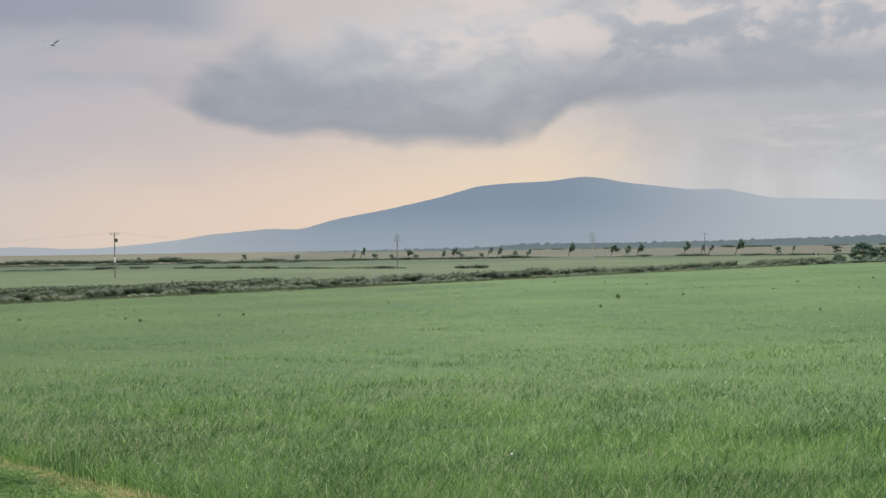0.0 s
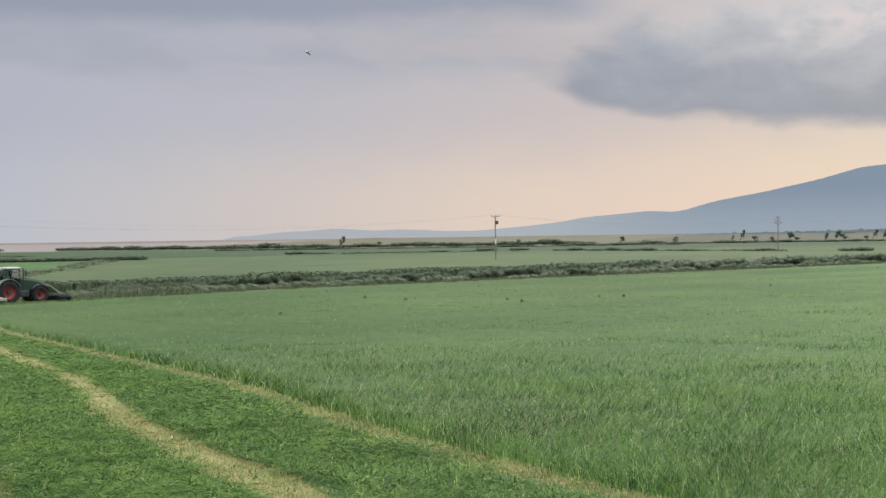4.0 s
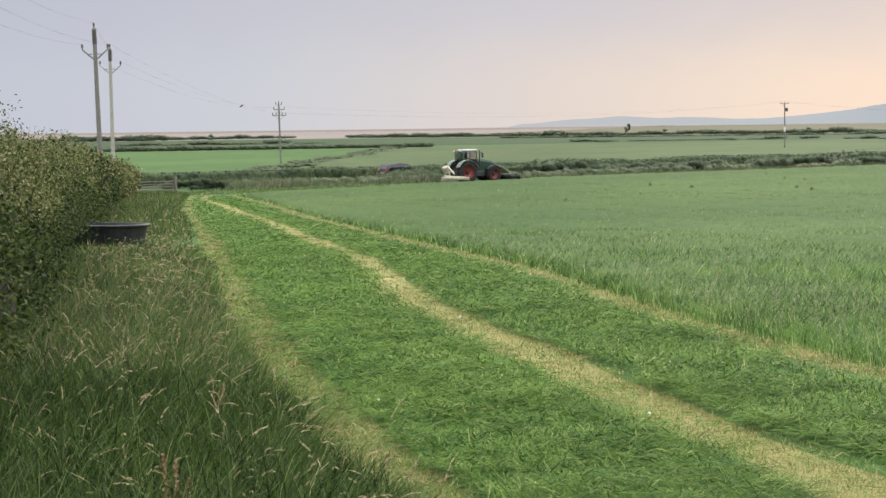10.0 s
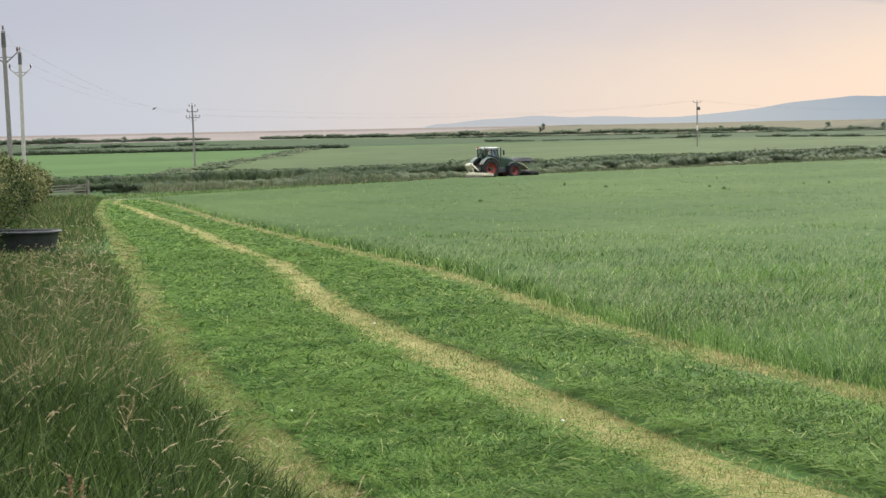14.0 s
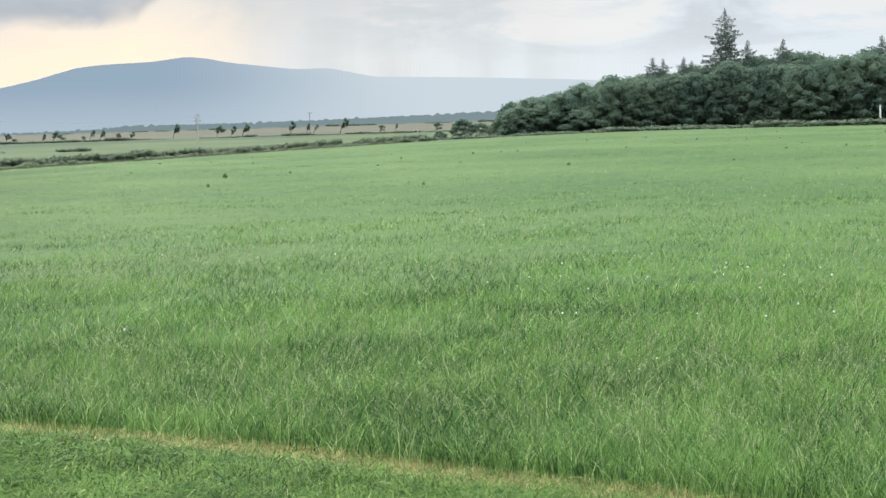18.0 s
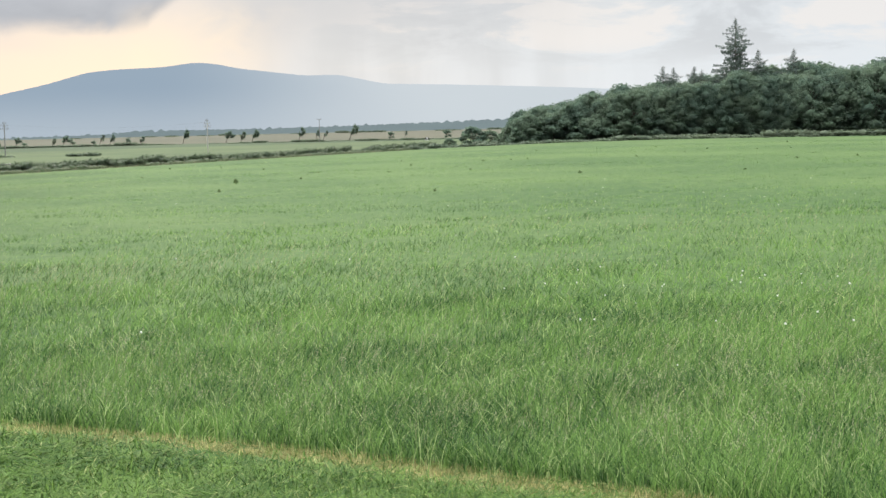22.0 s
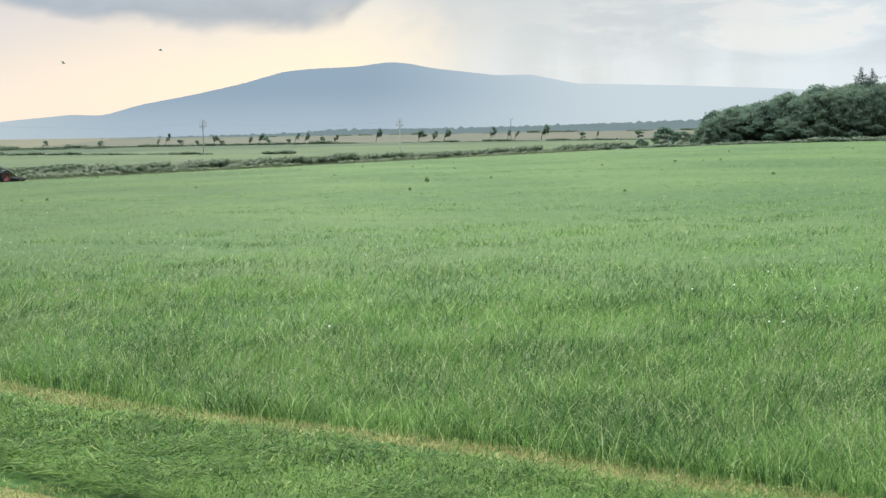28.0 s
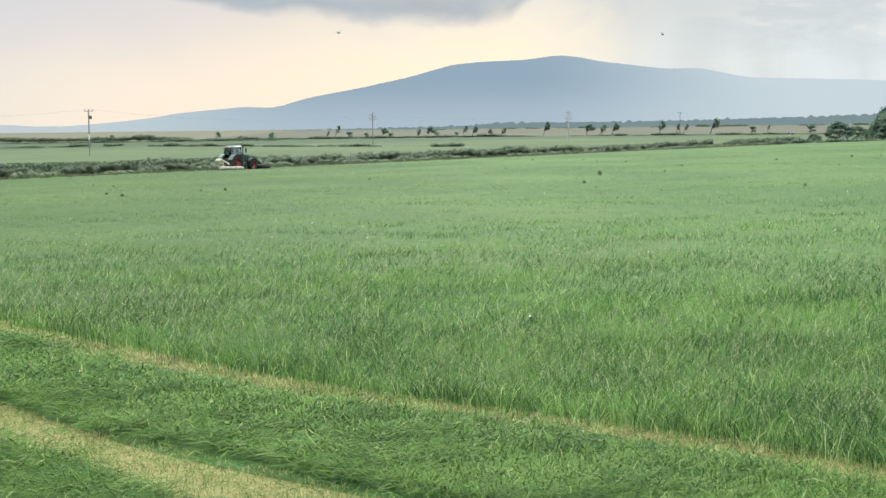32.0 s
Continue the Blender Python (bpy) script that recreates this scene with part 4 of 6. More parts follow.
def dock_plant():
    """A broad-leaved weed standing above the grass."""
    base = thing("dock_plant", Matrix(), "dark green dock plant above the meadow grass", "weed", "docks in the meadow")
    V, F = leaves(blob(70, (0, 0, .38), (.26, .26, .22), .2), .17, .5)
    arr_part("foliage", V, F, M_DOCK, base)
    bm = bmesh.new()
    for i in range(5):
        a = i * 1.3
        rod(bm, (0, 0, 0), (.12 * math.cos(a), .12 * math.sin(a), .45 + .1 * (i % 3)), .008, .004, 5)
    part("stem", bm, M_STEM, base)
    return base


dock = dock_plant()
dock.matrix_world = pose(8.76, 91.87, float(gz(8.76, 91.87))) @ Matrix.Scale(.6, 4)
dock_at = [(12.77, 60.25), (12.61, 95.05), (16.7, 116.7), (20.3, 183), (6.3, 73.8), (29.9, 155.5), (36.8, 137), (58.2, 186.7), (-21, 64), (-15.2, 80.6), (-13.5, 75), (-21.3, 109)]
while len(dock_at) < 62:
    a, d = random.uniform(-17, 28), random.uniform(75, 230)
    p = polar(a, d)
    if in_meadow(np.array([p]))[0]:
        dock_at.append(p)
for x, y in dock_at:
    copy_thing(dock, pose(x, y, float(gz(x, y)), 0, 0, random.uniform(0, 360)) @ Matrix.Diagonal((*[random.uniform(.45, .85)] * 2, random.uniform(.5, .75), 1)))


# ---------------------------------------------------------------- hedges, shrubs and trees
def long_hedge():
    """The hawthorn hedge along the near side, with sprays on its crest."""
    h = thing("hedge", pose(-18.4, 26.6, float(gz(-18.4, 26.6))), "overgrown hawthorn hedge with yellowing shoots", "hedge")
    inv = h.matrix_world.inverted()
    shift = np.array(inv.translation)
    L = np.array(HEDGE)
    seg = np.diff(L, axis=0)
    ln = np.hypot(seg[:, 0], seg[:, 1])
    cum = np.concatenate([[0], np.cumsum(ln)])

    def place(s, off):
        i = np.clip(np.searchsorted(cum, s) - 1, 0, len(ln) - 1)
        t = (s - cum[i]) / ln[i]
        T = seg[i] / ln[i][:, None]
        return L[i] + seg[i] * t[:, None] + np.stack([T[:, 1], -T[:, 0]], 1) * off[:, None]

    def lobes(s0, s1, step, per, size, name, angles, mat):
        """Leaves over the outer sides of many rounded boughs, from the foot to the crest."""
        pts = []
        s = s0
        while s < s1:
            for a in angles:
                k = s + random.uniform(-.5, .5) * step
                aa = a + random.uniform(-.22, .22)
                tall = (.97 + .03 * float(sm((k - 20) / 50))) * (1 + .12 * math.sin(k * .8) + .07 * math.sin(k * 2.1))
                end = min(1.0, max(.4, (cum[-1] - k) / 6))
                out = random.uniform(.55, 1.08)
                tuck = .2 if a < .2 else 0.0
                pts.append((k, math.cos(aa) * 1.15 * out - .42 - tuck, (.86 + math.sin(aa) * 1.2 * out) * tall, random.uniform(.30, .70 if a < 1.1 or k > 9 else .48) * end))
            s += step
        P = np.array(pts)
        m = len(P)
        d = rng.normal(size=(m, per, 3))
        d /= np.linalg.norm(d, axis=2)[:, :, None]
        rr = P[:, None, 3] * rng.uniform(.62, 1.06, (m, per)) * (1 + .15 * np.sin(d[:, :, 0] * 6 + P[:, None, 0]) * np.cos(d[:, :, 2] * 5))
        c0 = place(P[:, 0], P[:, 1])
        c = np.column_stack([c0, gz(c0[:, 0], c0[:, 1]) + P[:, 2]])[:, None, :] + d * rr[:, :, None] * np.array([1, 1, .9])
        c = c.reshape(-1, 3)
        c[:, 2] = np.maximum(c[:, 2], gz(c[:, 0], c[:, 1]) + .12)
        V, F = leaves(c + shift, size, .62)
        arr_part(name, V, F, mat, h)

    # LOW boughs carry the shade-dark leaves, TOP the lit, yellower ones
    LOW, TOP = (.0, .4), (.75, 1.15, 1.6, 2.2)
    lobes(5, 34, .85, 640, .045, "foliage", LOW, M_HEDGE_SHADE)
    lobes(5, 34, .85, 640, .045, "lit_young_foliage", TOP, M_YOUNG_LIT)
    lobes(34, 75, 1.3, 240, .09, "foliage", LOW, M_HEDGE_SHADE)
    lobes(34, 75, 1.3, 240, .09, "lit_young_foliage", TOP, M_YOUNG_LIT)
    lobes(75, cum[-1], 1.6, 100, .16, "foliage", LOW + TOP, M_YOUNG_LIT)
    # shoots on the crest, each a thin twig with its leaves
    n = 620
    s = 7.5 + 62 * rng.uniform(0, 1, n) ** 1.5
    off = rng.uniform(-1.3, .4, n)
    p = place(s, off)
    z0 = gz(p[:, 0], p[:, 1]) + 1.66 * (.9 + .1 * sm((s - 20) / 50)) + .14 * sm((s - 9) / 4) * (1 + .12 * np.sin(s * .8)) - .25 * np.abs(off + .45)
    hh = rng.uniform(.25, .55, n) * rng.uniform(.6, 1.4, n) * np.where(rng.uniform(size=n) < .06, 1.7, 1)
    lean = rng.normal(0, .22, (n, 2))
    k = rng.uniform(0, 1, (n, 46)) ** .8
    foot = np.column_stack([p, z0])
    rise = np.column_stack([lean * hh[:, None], hh])
    c = (foot[:, None, :] + rise[:, None, :] * k[:, :, None] + rng.normal(0, .013, (n, 46, 3)) * (1.6 - k[:, :, None])).reshape(-1, 3)
    V, F = leaves(c + shift, .034, .6)
    arr_part("crest_foliage", V, F, M_SHOOT, h, "light upright growth on the crest")
    side = np.array([[.009, .005, 0]])
    V = np.stack([foot - side, foot + side, foot + rise], 1).reshape(-1, 3) + shift
    tagged(arr_part("crest_twigs", V, np.arange(n * 3).reshape(n, 3), M_TWIG_SHADE, h), "thin upright twigs on the crest", kind="stuff")
    # dark solid shell in the hedge's heart, standing in for its inner shade
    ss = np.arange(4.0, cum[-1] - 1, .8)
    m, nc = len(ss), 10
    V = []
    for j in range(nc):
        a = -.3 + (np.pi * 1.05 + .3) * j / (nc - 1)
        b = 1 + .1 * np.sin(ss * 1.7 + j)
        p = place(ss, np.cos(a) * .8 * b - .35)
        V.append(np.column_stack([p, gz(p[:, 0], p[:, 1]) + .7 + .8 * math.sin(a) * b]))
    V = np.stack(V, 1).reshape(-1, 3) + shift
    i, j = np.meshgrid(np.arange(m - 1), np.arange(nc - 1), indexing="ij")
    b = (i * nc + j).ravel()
    arr_part("inner_shade", V, np.stack([b, b + 1, b + nc + 1, b + nc], 1), M_TWIG_SHADE, h, "dark shell standing in for shaded twigs inside the hedge")


long_hedge()


def lumps(centres, radii, k):
    """Uneven leafy masses that fill the heart of a crown: verts and triangles."""
    V, F, base = [], [], 0
    bm = bmesh.new()
    bmesh.ops.create_icosphere(bm, subdivisions=1, radius=1.0)
    unit = np.array([v.co[:] for v in bm.verts])
    tri = np.array([[v.index for v in q.verts] for q in bm.faces])
    bm.free()
    for c, r in zip(centres, radii):
        w = 1 + .22 * np.sin(unit[:, 0] * 5.1 + c[0] * 3) * np.cos(unit[:, 1] * 4.3 + c[1]) + .16 * np.sin(unit[:, 2] * 7.7 + unit[:, 0] * 6 + c[2]) + rng.normal(0, .06, len(unit))
        V.append(np.asarray(c) + unit * np.asarray(r) * (k * w)[:, None])
        F.append(tri + base)
        base += len(unit)
    return np.concatenate(V), np.concatenate(F)


def crown_mesh(centres, radii, n, size, squash, fill, floor=None):
    """Leaves thick on the outside of leafy masses."""
    V = np.concatenate([outward(max(8, n // len(centres)), p, r, size, squash) for p, r in zip(centres, radii)])
    F = np.arange(len(V)).reshape(-1, 4)
    V2, F2 = lumps(centres, radii, fill)
    if floor is not None:
        V[:, 2] = np.maximum(V[:, 2], floor)
        V2[:, 2] = np.maximum(V2[:, 2], floor - .05)
    return np.concatenate([V, V2]), [F, F2 + len(V)]


def shrub(name, n, radii, size, mat, label, category, group, seed):
    """A low bush of leaf clumps on a few stems."""
    base = thing(name, Matrix(), label, category, group)
    k = 6
    cs = [((i / (k - 1) - .5) * radii[0] * 1.5, random.uniform(-.3, .3) * radii[1], radii[2] * random.uniform(.38, .66)) for i in range(k)]
    rs = [(radii[0] * .36, radii[1] * .7, radii[2] * random.uniform(.36, .52)) for _ in cs]
    V, F = crown_mesh(cs, rs, int(n * 1.5), size * 1.25, .7, .76, .03)
    arr_part("foliage", V, F, mat, base)
    bm = bmesh.new()
    rod(bm, (0, 0, -.1), (.1, random.uniform(-.1, .1), radii[2] * .7), .06, .02, 6)
    part("stem", bm, M_BARK, base)
    return base


def scatter_copies(protos, poses):
    """Each prototype takes the first place meant for it; the rest are copies."""
    first = {}
    for i, m in poses:
        if i not in first:
            first[i] = m
        else:
            copy_thing(protos[i], m)
    for i, m in first.items():
        protos[i].matrix_world = m


ditch_protos = [shrub("ditch_shrub", 380, (2.6, 1.0, 1.5), .15, M_DITCH, "dark bramble and thorn scrub along the ditch", "shrub", "scrub along the ditch", 1),
                shrub("ditch_shrub", 320, (2.2, .9, 1.0), .15, M_DITCH, "low bramble scrub along the ditch", "shrub", "scrub along the ditch", 2),
                shrub("ditch_shrub", 400, (2.8, 1.1, 1.9), .18, M_DITCH, "tall thorn bush on the ditch bank", "shrub", "scrub along the ditch", 3),
                shrub("ditch_shrub", 320, (2.4, 1.0, 1.2), .15, M_REED, "pale rank weeds on the ditch bank", "shrub", "scrub along the ditch", 4)]
rows = []
s = -2.0
while s < 335:
    for off, pick in ((7.3, (0, 1, 2, 0, 1)), (9.6, (2, 0, 0, 1))):
        if off > 8.5 and (s < 6 or random.random() < .2):
            continue
        x, y = ditch(s + random.uniform(-1, 1), off + random.uniform(-.5, .5))
        sc = random.uniform(.72, .98) * (0.75 if s < 8 else 0.5 if s < 18.5 else 1.0)
        rows.append((random.choice(pick), pose(x, y, PLAIN - .12, 0, 0, 60 + random.uniform(-15, 15)) @ Matrix.Diagonal((sc * 1.6, sc, sc * .92, 1))))
    if random.random() < .7:
        x, y = ditch(s + 1, 5.3 + random.uniform(-.4, .4))
        rows.append((3, pose(x, y, PLAIN - .2, 0, 0, 60 + random.uniform(-20, 20)) @ Matrix.Diagonal((1.3, .8, random.uniform(.5, .8), 1))))
    s += 2.5 if s < 50 else 3.6
for i in range(50):
    f = i / 49
    (x0, y0), (x1, y1) = polar(-29.4, 185), polar(-23.8, 455)
    rows.append((3, pose(x0 + (x1 - x0) * f + random.uniform(-2.5, 2.5), y0 + (y1 - y0) * f, PLAIN - .2, 0, 0, 70 + random.uniform(-30, 30))
                 @ Matrix.Diagonal((1.2, 1.0, random.uniform(.3, .62), 1))))
scatter_copies(ditch_protos, rows)


def hedge_length(h, n, size, mat, label, group):
    """Six metres of clipped hedge: a flat-topped run of leafy masses on short stems."""
    base = thing("clipped_hedge", Matrix(), label, "hedge", group)
    cs = [(-3.0 + i * .6 + random.uniform(-.25, .25), random.uniform(-.12, .12), h * .5) for i in range(11)]
    rs = [(random.uniform(.7, 1.0), .62 * random.uniform(.85, 1.1), h * random.uniform(.55, .72)) for _ in cs]
    V, F = crown_mesh(cs, rs, n, size, .7, .9, .03)
    V[:, 2] = np.minimum(V[:, 2], h + rng.normal(0, .05, len(V)) + .05 * np.sin(V[:, 0] * 2.1))
    arr_part("foliage", V, F, mat, base)
    for x in (-2, 0, 2):
        bm = bmesh.new()
        rod(bm, (x, 0, -.15), (x + .1, 0, h * .7), .05, .02, 6)
        part("stem", bm, M_BARK, base)
    return base


M_CLIP = blades("clipped hedge leaves", (.030, .052, .024, 1), (.062, .092, .038, 1), None, 0.2, trans=.3, up=.4, own=.4)
lane_hedge = hedge_length(1.32, 900, .17, M_CLIP, "dark clipped hedge along the lane", "hedges along the lane")
far_hedge = hedge_length(1.25, 420, .3, M_FARHEDGE_HAZE, "clipped dark hedge between far fields", "far clipped hedges")
rows = []
for i in range(34):
    x, y = ditch(-66 + i * 5.6, 18.5 + random.uniform(-.2, .2))
    rows.append((0, pose(x, y, PLAIN - .05, 0, 0, 60 + random.uniform(-3, 3)) @ Matrix.Diagonal((1, random.uniform(.9, 1.2), random.uniform(.88, 1.08), 1))))
for a0, d0, a1, d1, step in ((-37.5, 458, -22.6, 474, 6.2),):
    (x0, y0), (x1, y1) = polar(a0, d0), polar(a1, d1)
    n = int(math.hypot(x1 - x0, y1 - y0) / step)
    turn = math.degrees(math.atan2(y1 - y0, x1 - x0))
    for i in range(n):
        f = (i + .5) / n
        rows.append((1, pose(x0 + (x1 - x0) * f, y0 + (y1 - y0) * f, PLAIN - .05, 0, 0, turn + random.uniform(-4, 4)) @ Matrix.Diagonal((step / 5.6, 1.3, random.uniform(.85, 1.2), 1))))
scatter_copies([lane_hedge, far_hedge], rows)


def bank_grass():
    """Rank grass and reeds on both lips of the ditch."""
    n = 66000
    s = rng.uniform(0, 340, n)
    off = np.where(rng.uniform(size=n) < .72, rng.uniform(2.4, 5.8, n), rng.uniform(7.5, 11.5, n))
    xy = np.stack([-70 + s * .5 - off * .866, 130 + s * .866 + off * .5], 1)
    h = rng.uniform(.4, 1.0, n) * np.where(off < 3.4, .6, 1.0) * np.where(s < 26, 1.5, .75) * np.where((s > 8) & (s < 17), .55, 1)
    V, F = grass(xy, h, rng.uniform(.05, .12, n), .5, 1, (.2, 0))
    tagged(arr_part("ditch_grass", V, F, M_REED), "rank pale grass on the ditch banks", "grass", kind="stuff")
    n = 9000
    xy = np.stack([rng.uniform(-92, -50, n), rng.uniform(98, 136, n)], 1)
    u = (xy[:, 0] + 70) * .866 - (xy[:, 1] - 130) * .5
    xy = xy[(u > 0) & (u < 24) & (xy[:, 1] > 100)]
    V, F = grass(xy, rng.uniform(.12, .26, len(xy)), rng.uniform(.03, .07, len(xy)), .5, 1, (.2, 0))
    tagged(arr_part("headland_grass", V, F, M_REED), "short rough grass by the field gate", "grass", kind="stuff")


bank_grass()

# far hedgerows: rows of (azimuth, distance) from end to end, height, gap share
row_protos = [shrub("hedgerow_bush", 300, (5.0, 1.6, 1.9), .45, M_FARHEDGE_HAZE, "clipped thorn bush in a far hedgerow", "shrub", "far hedgerows", 5),
              shrub("hedgerow_bush", 300, (4.0, 1.6, 2.7), .5, M_FARHEDGE_HAZE, "taller thorn bush in a far hedgerow", "shrub", "far hedgerows", 6),
              shrub("hedgerow_bush", 260, (5.5, 1.5, 1.2), .4, M_FARHEDGE_HAZE, "low thorn scrub in a far hedgerow", "shrub", "far hedgerows", 7)]
rows = []


def hedgerow(a0, d0, a1, d1, step, gap, pick, size=1.0):
    (x0, y0), (x1, y1) = polar(a0, d0), polar(a1, d1)
    n = int(math.hypot(x1 - x0, y1 - y0) / step)
    turn = math.degrees(math.atan2(y1 - y0, x1 - x0))
    for i in range(n):
        if noise.noise((i * .23 + a0, d0 * .01, 0)) + random.uniform(-.3, .3) < gap:
            continue
        f = (i + random.uniform(-.3, .3)) / n
        rows.append((random.choice(pick), pose(x0 + (x1 - x0) * f, y0 + (y1 - y0) * f, float(gz(x0 + (x1 - x0) * f, y0 + (y1 - y0) * f)) - .1, 0, 0, turn + random.uniform(-12, 12))
                     @ Matrix.Diagonal((size, size, size * random.uniform(.5, .85), 1))))


hedgerow(-17.5, 560, -9, 590, 8.0, -.5, (2, 0, 2), .75)
hedgerow(-9.0, 560, 1.5, 430, 6.5, -.55, (2, 0, 2), .7)
hedgerow(-37, 630, -26, 645, 9.0, -.3, (0, 2))
hedgerow(-34.2, 985, -31.1, 990, 6.0, -2, (1, 0, 1), 1.75)
hedgerow(-37.5, 1000, -27, 1060, 8.5, -.55, (1, 0, 1), 1.3)
hedgerow(-25, 1020, -8, 900, 7.0, -.9, (0, 0, 1, 0), 1.45)
hedgerow(-20, 800, -4.5, 780, 8.0, -.5, (0, 2, 2), .9)
hedgerow(-8.5, 860, 3.0, 840, 8.0, -.7, (0, 0, 2), 1.1)
hedgerow(3.0, 840, 14.5, 760, 8.0, -.3, (2, 2, 0), .8)
hedgerow(11.5, 400, 14.8, 345, 5.5, -.5, (2, 0), .8)
hedgerow(14.0, 330, 29.5, 272, 5.6, -.9, (2, 2, 0), .9)
hedgerow(0.5, 2200, 24.0, 2150, 22.0, -.15, (1, 1, 0), 2.2)
scatter_copies(row_protos, rows)


def broadleaf(kind, h, spread, wind, n, size, label, group, low=.55, limbs=7, dome=False):
    """A tree: tapered trunk, limbs, and a crown of many leaf clumps, pulled to one side where the wind has combed it."""
    t = thing(kind, Matrix(), label, "tree", group)
    bm = bmesh.new()
    lean = wind * h * .18
    fork = Vector((lean * .4, 0, h * .32))
    rod(bm, (0, 0, -.2), fork, h * .032, h * .022, 8)
    tips = []
    for i in range(limbs):
        a = i * 2.4 + random.uniform(-.3, .3)
        r = spread * random.uniform(.45, .85)
        tip = Vector((lean + wind * h * .1 + r * math.cos(a), r * .8 * math.sin(a), h * random.uniform(low, .86)))
        if dome:
            # boughs ring a rounded crown, wide below and closed on top
            f = (i + .5) / limbs
            r = spread * math.sqrt(max(0.0, 1 - f ** 1.8)) * random.uniform(.7, .95)
            tip = Vector((lean * f + r * math.cos(a), r * math.sin(a), h * (low + (.88 - low) * f)))
        mid = fork.lerp(tip, .5) + Vector((0, 0, h * .05))
        rod(bm, fork, mid, h * .014, h * .009, 6)
        rod(bm, mid, tip, h * .009, h * .004, 5)
        tips.append(tip)
    part("trunk", bm, M_BARK, t)
    tips.append(Vector((lean + wind * h * .12, 0, h * .86)))
    b = .78 if dome else 1.0
    rs = [(spread * b * random.uniform(.30, .50), spread * b * random.uniform(.30, .48), h * b * random.uniform(.10, .17)) for p in tips]
    V, F = crown_mesh([tuple(p) for p in tips], rs, n, size, .7, .74 if dome else .80)
    arr_part("crown", V, F, M_TREE_HAZE, t)
    return t


def spruce(h, w, label, seed, taper=.8):
    """A tall dark conifer with drooping whorls and a thin leader."""
    t = thing("spruce", Matrix(), label, "tree", "conifers above the wood")
    bm = bmesh.new()
    rod(bm, (0, 0, 0), (0, 0, h), h * .016, .02, 8)
    c = []
    k = 150
    for i in range(k):
        g = (i + random.random()) / k
        z = h * (.14 + .85 * g)
        swell = 1 + .28 * math.sin(g * 37 + seed) + .2 * math.sin(g * 15 + seed * 2)
        r = w * (1 - g) ** taper * swell * random.uniform(.55, 1.0) + .12
        a = i * 2.4 + random.uniform(-.4, .4)
        tip = Vector((r * math.cos(a), r * math.sin(a), z + r * (-.16 + .42 * g) + random.uniform(-.2, .2)))
        if i % 2 == 0:
            rod(bm, (0, 0, z), tip, .05, .015, 4)
        m = 14 + int(r * 24)
        f = rng.uniform(.05, 1.0, m) ** .85
        side = rng.normal(0, .16 * r + .08, m) * (1.2 - f)
        c.append(np.stack([tip.x * f - math.sin(a) * side, tip.y * f + math.cos(a) * side, z + (tip.z - z) * f - np.abs(rng.normal(0, .30, m)) * (1.1 - .5 * f)], 1))
    part("trunk", bm, M_BARK, t)
    V, F = leaves(np.concatenate(c), np.clip(.14 + .05 * (h - np.concatenate(c)[:, 2]), .14, .5), .4)
    arr_part("needle_crown", V, F, M_SPRUCE_HAZE, t)
    return t


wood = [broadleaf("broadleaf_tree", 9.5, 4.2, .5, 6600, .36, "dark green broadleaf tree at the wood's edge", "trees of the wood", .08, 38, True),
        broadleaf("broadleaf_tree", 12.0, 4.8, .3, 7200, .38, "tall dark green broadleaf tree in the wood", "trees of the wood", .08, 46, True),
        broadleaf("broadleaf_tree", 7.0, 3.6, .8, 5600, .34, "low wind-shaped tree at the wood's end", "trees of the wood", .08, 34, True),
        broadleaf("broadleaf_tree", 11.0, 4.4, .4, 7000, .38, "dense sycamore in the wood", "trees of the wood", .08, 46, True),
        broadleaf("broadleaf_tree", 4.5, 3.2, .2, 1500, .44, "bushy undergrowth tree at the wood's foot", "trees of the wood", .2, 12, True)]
rows = []
for i in range(40):
    a = 14.9 + i * .44
    base = float(np.interp(a, (14.6, 16, 18.4, 21.5, 23.3, 28), (6.6, 9.1, 11.0, 12.8, 14.1, 13.7)))
    for d, f in ((338, .93), (353, 1.04)):
        k = random.choice((0, 3, 1)) if a > 16.4 else random.choice((2, 2, 0))
        hh = (9.5, 12.0, 7.0, 11.0)[k]
        x, y, z = at(a + random.uniform(-.15, .15), d + random.uniform(-4, 4))
        rows.append((k, pose(x, y, z, 0, 0, random.uniform(-40, 40)) @ Matrix.Scale(base * f / hh * random.uniform(.88, 1.06), 4)))
    if a > 15.2:
        x, y, z = at(a + random.uniform(-.2, .2), 338 + random.uniform(-5, 5))
        rows.append((4, pose(x, y, z, 0, 0, random.uniform(0, 360)) @ Matrix.Scale(random.uniform(.6, 1.5), 4)))
for a, d, k, sc in ((13.3, 395, 4, 1.05), (13.9, 400, 4, .8), (12.5, 420, 4, .55), (14.4, 350, 4, .7), (14.7, 345, 2, .8)):
    x, y, z = at(a, d)
    rows.append((k, pose(x, y, z, 0, 0, 30 * k) @ Matrix.Scale(sc, 4)))
scatter_copies(wood, rows)
firs = [spruce(22.0, 8.6, "tall dark spruce standing above the wood", 1), spruce(16.0, 10.0, "dark spruce above the wood", 2, .85)]
rows = []
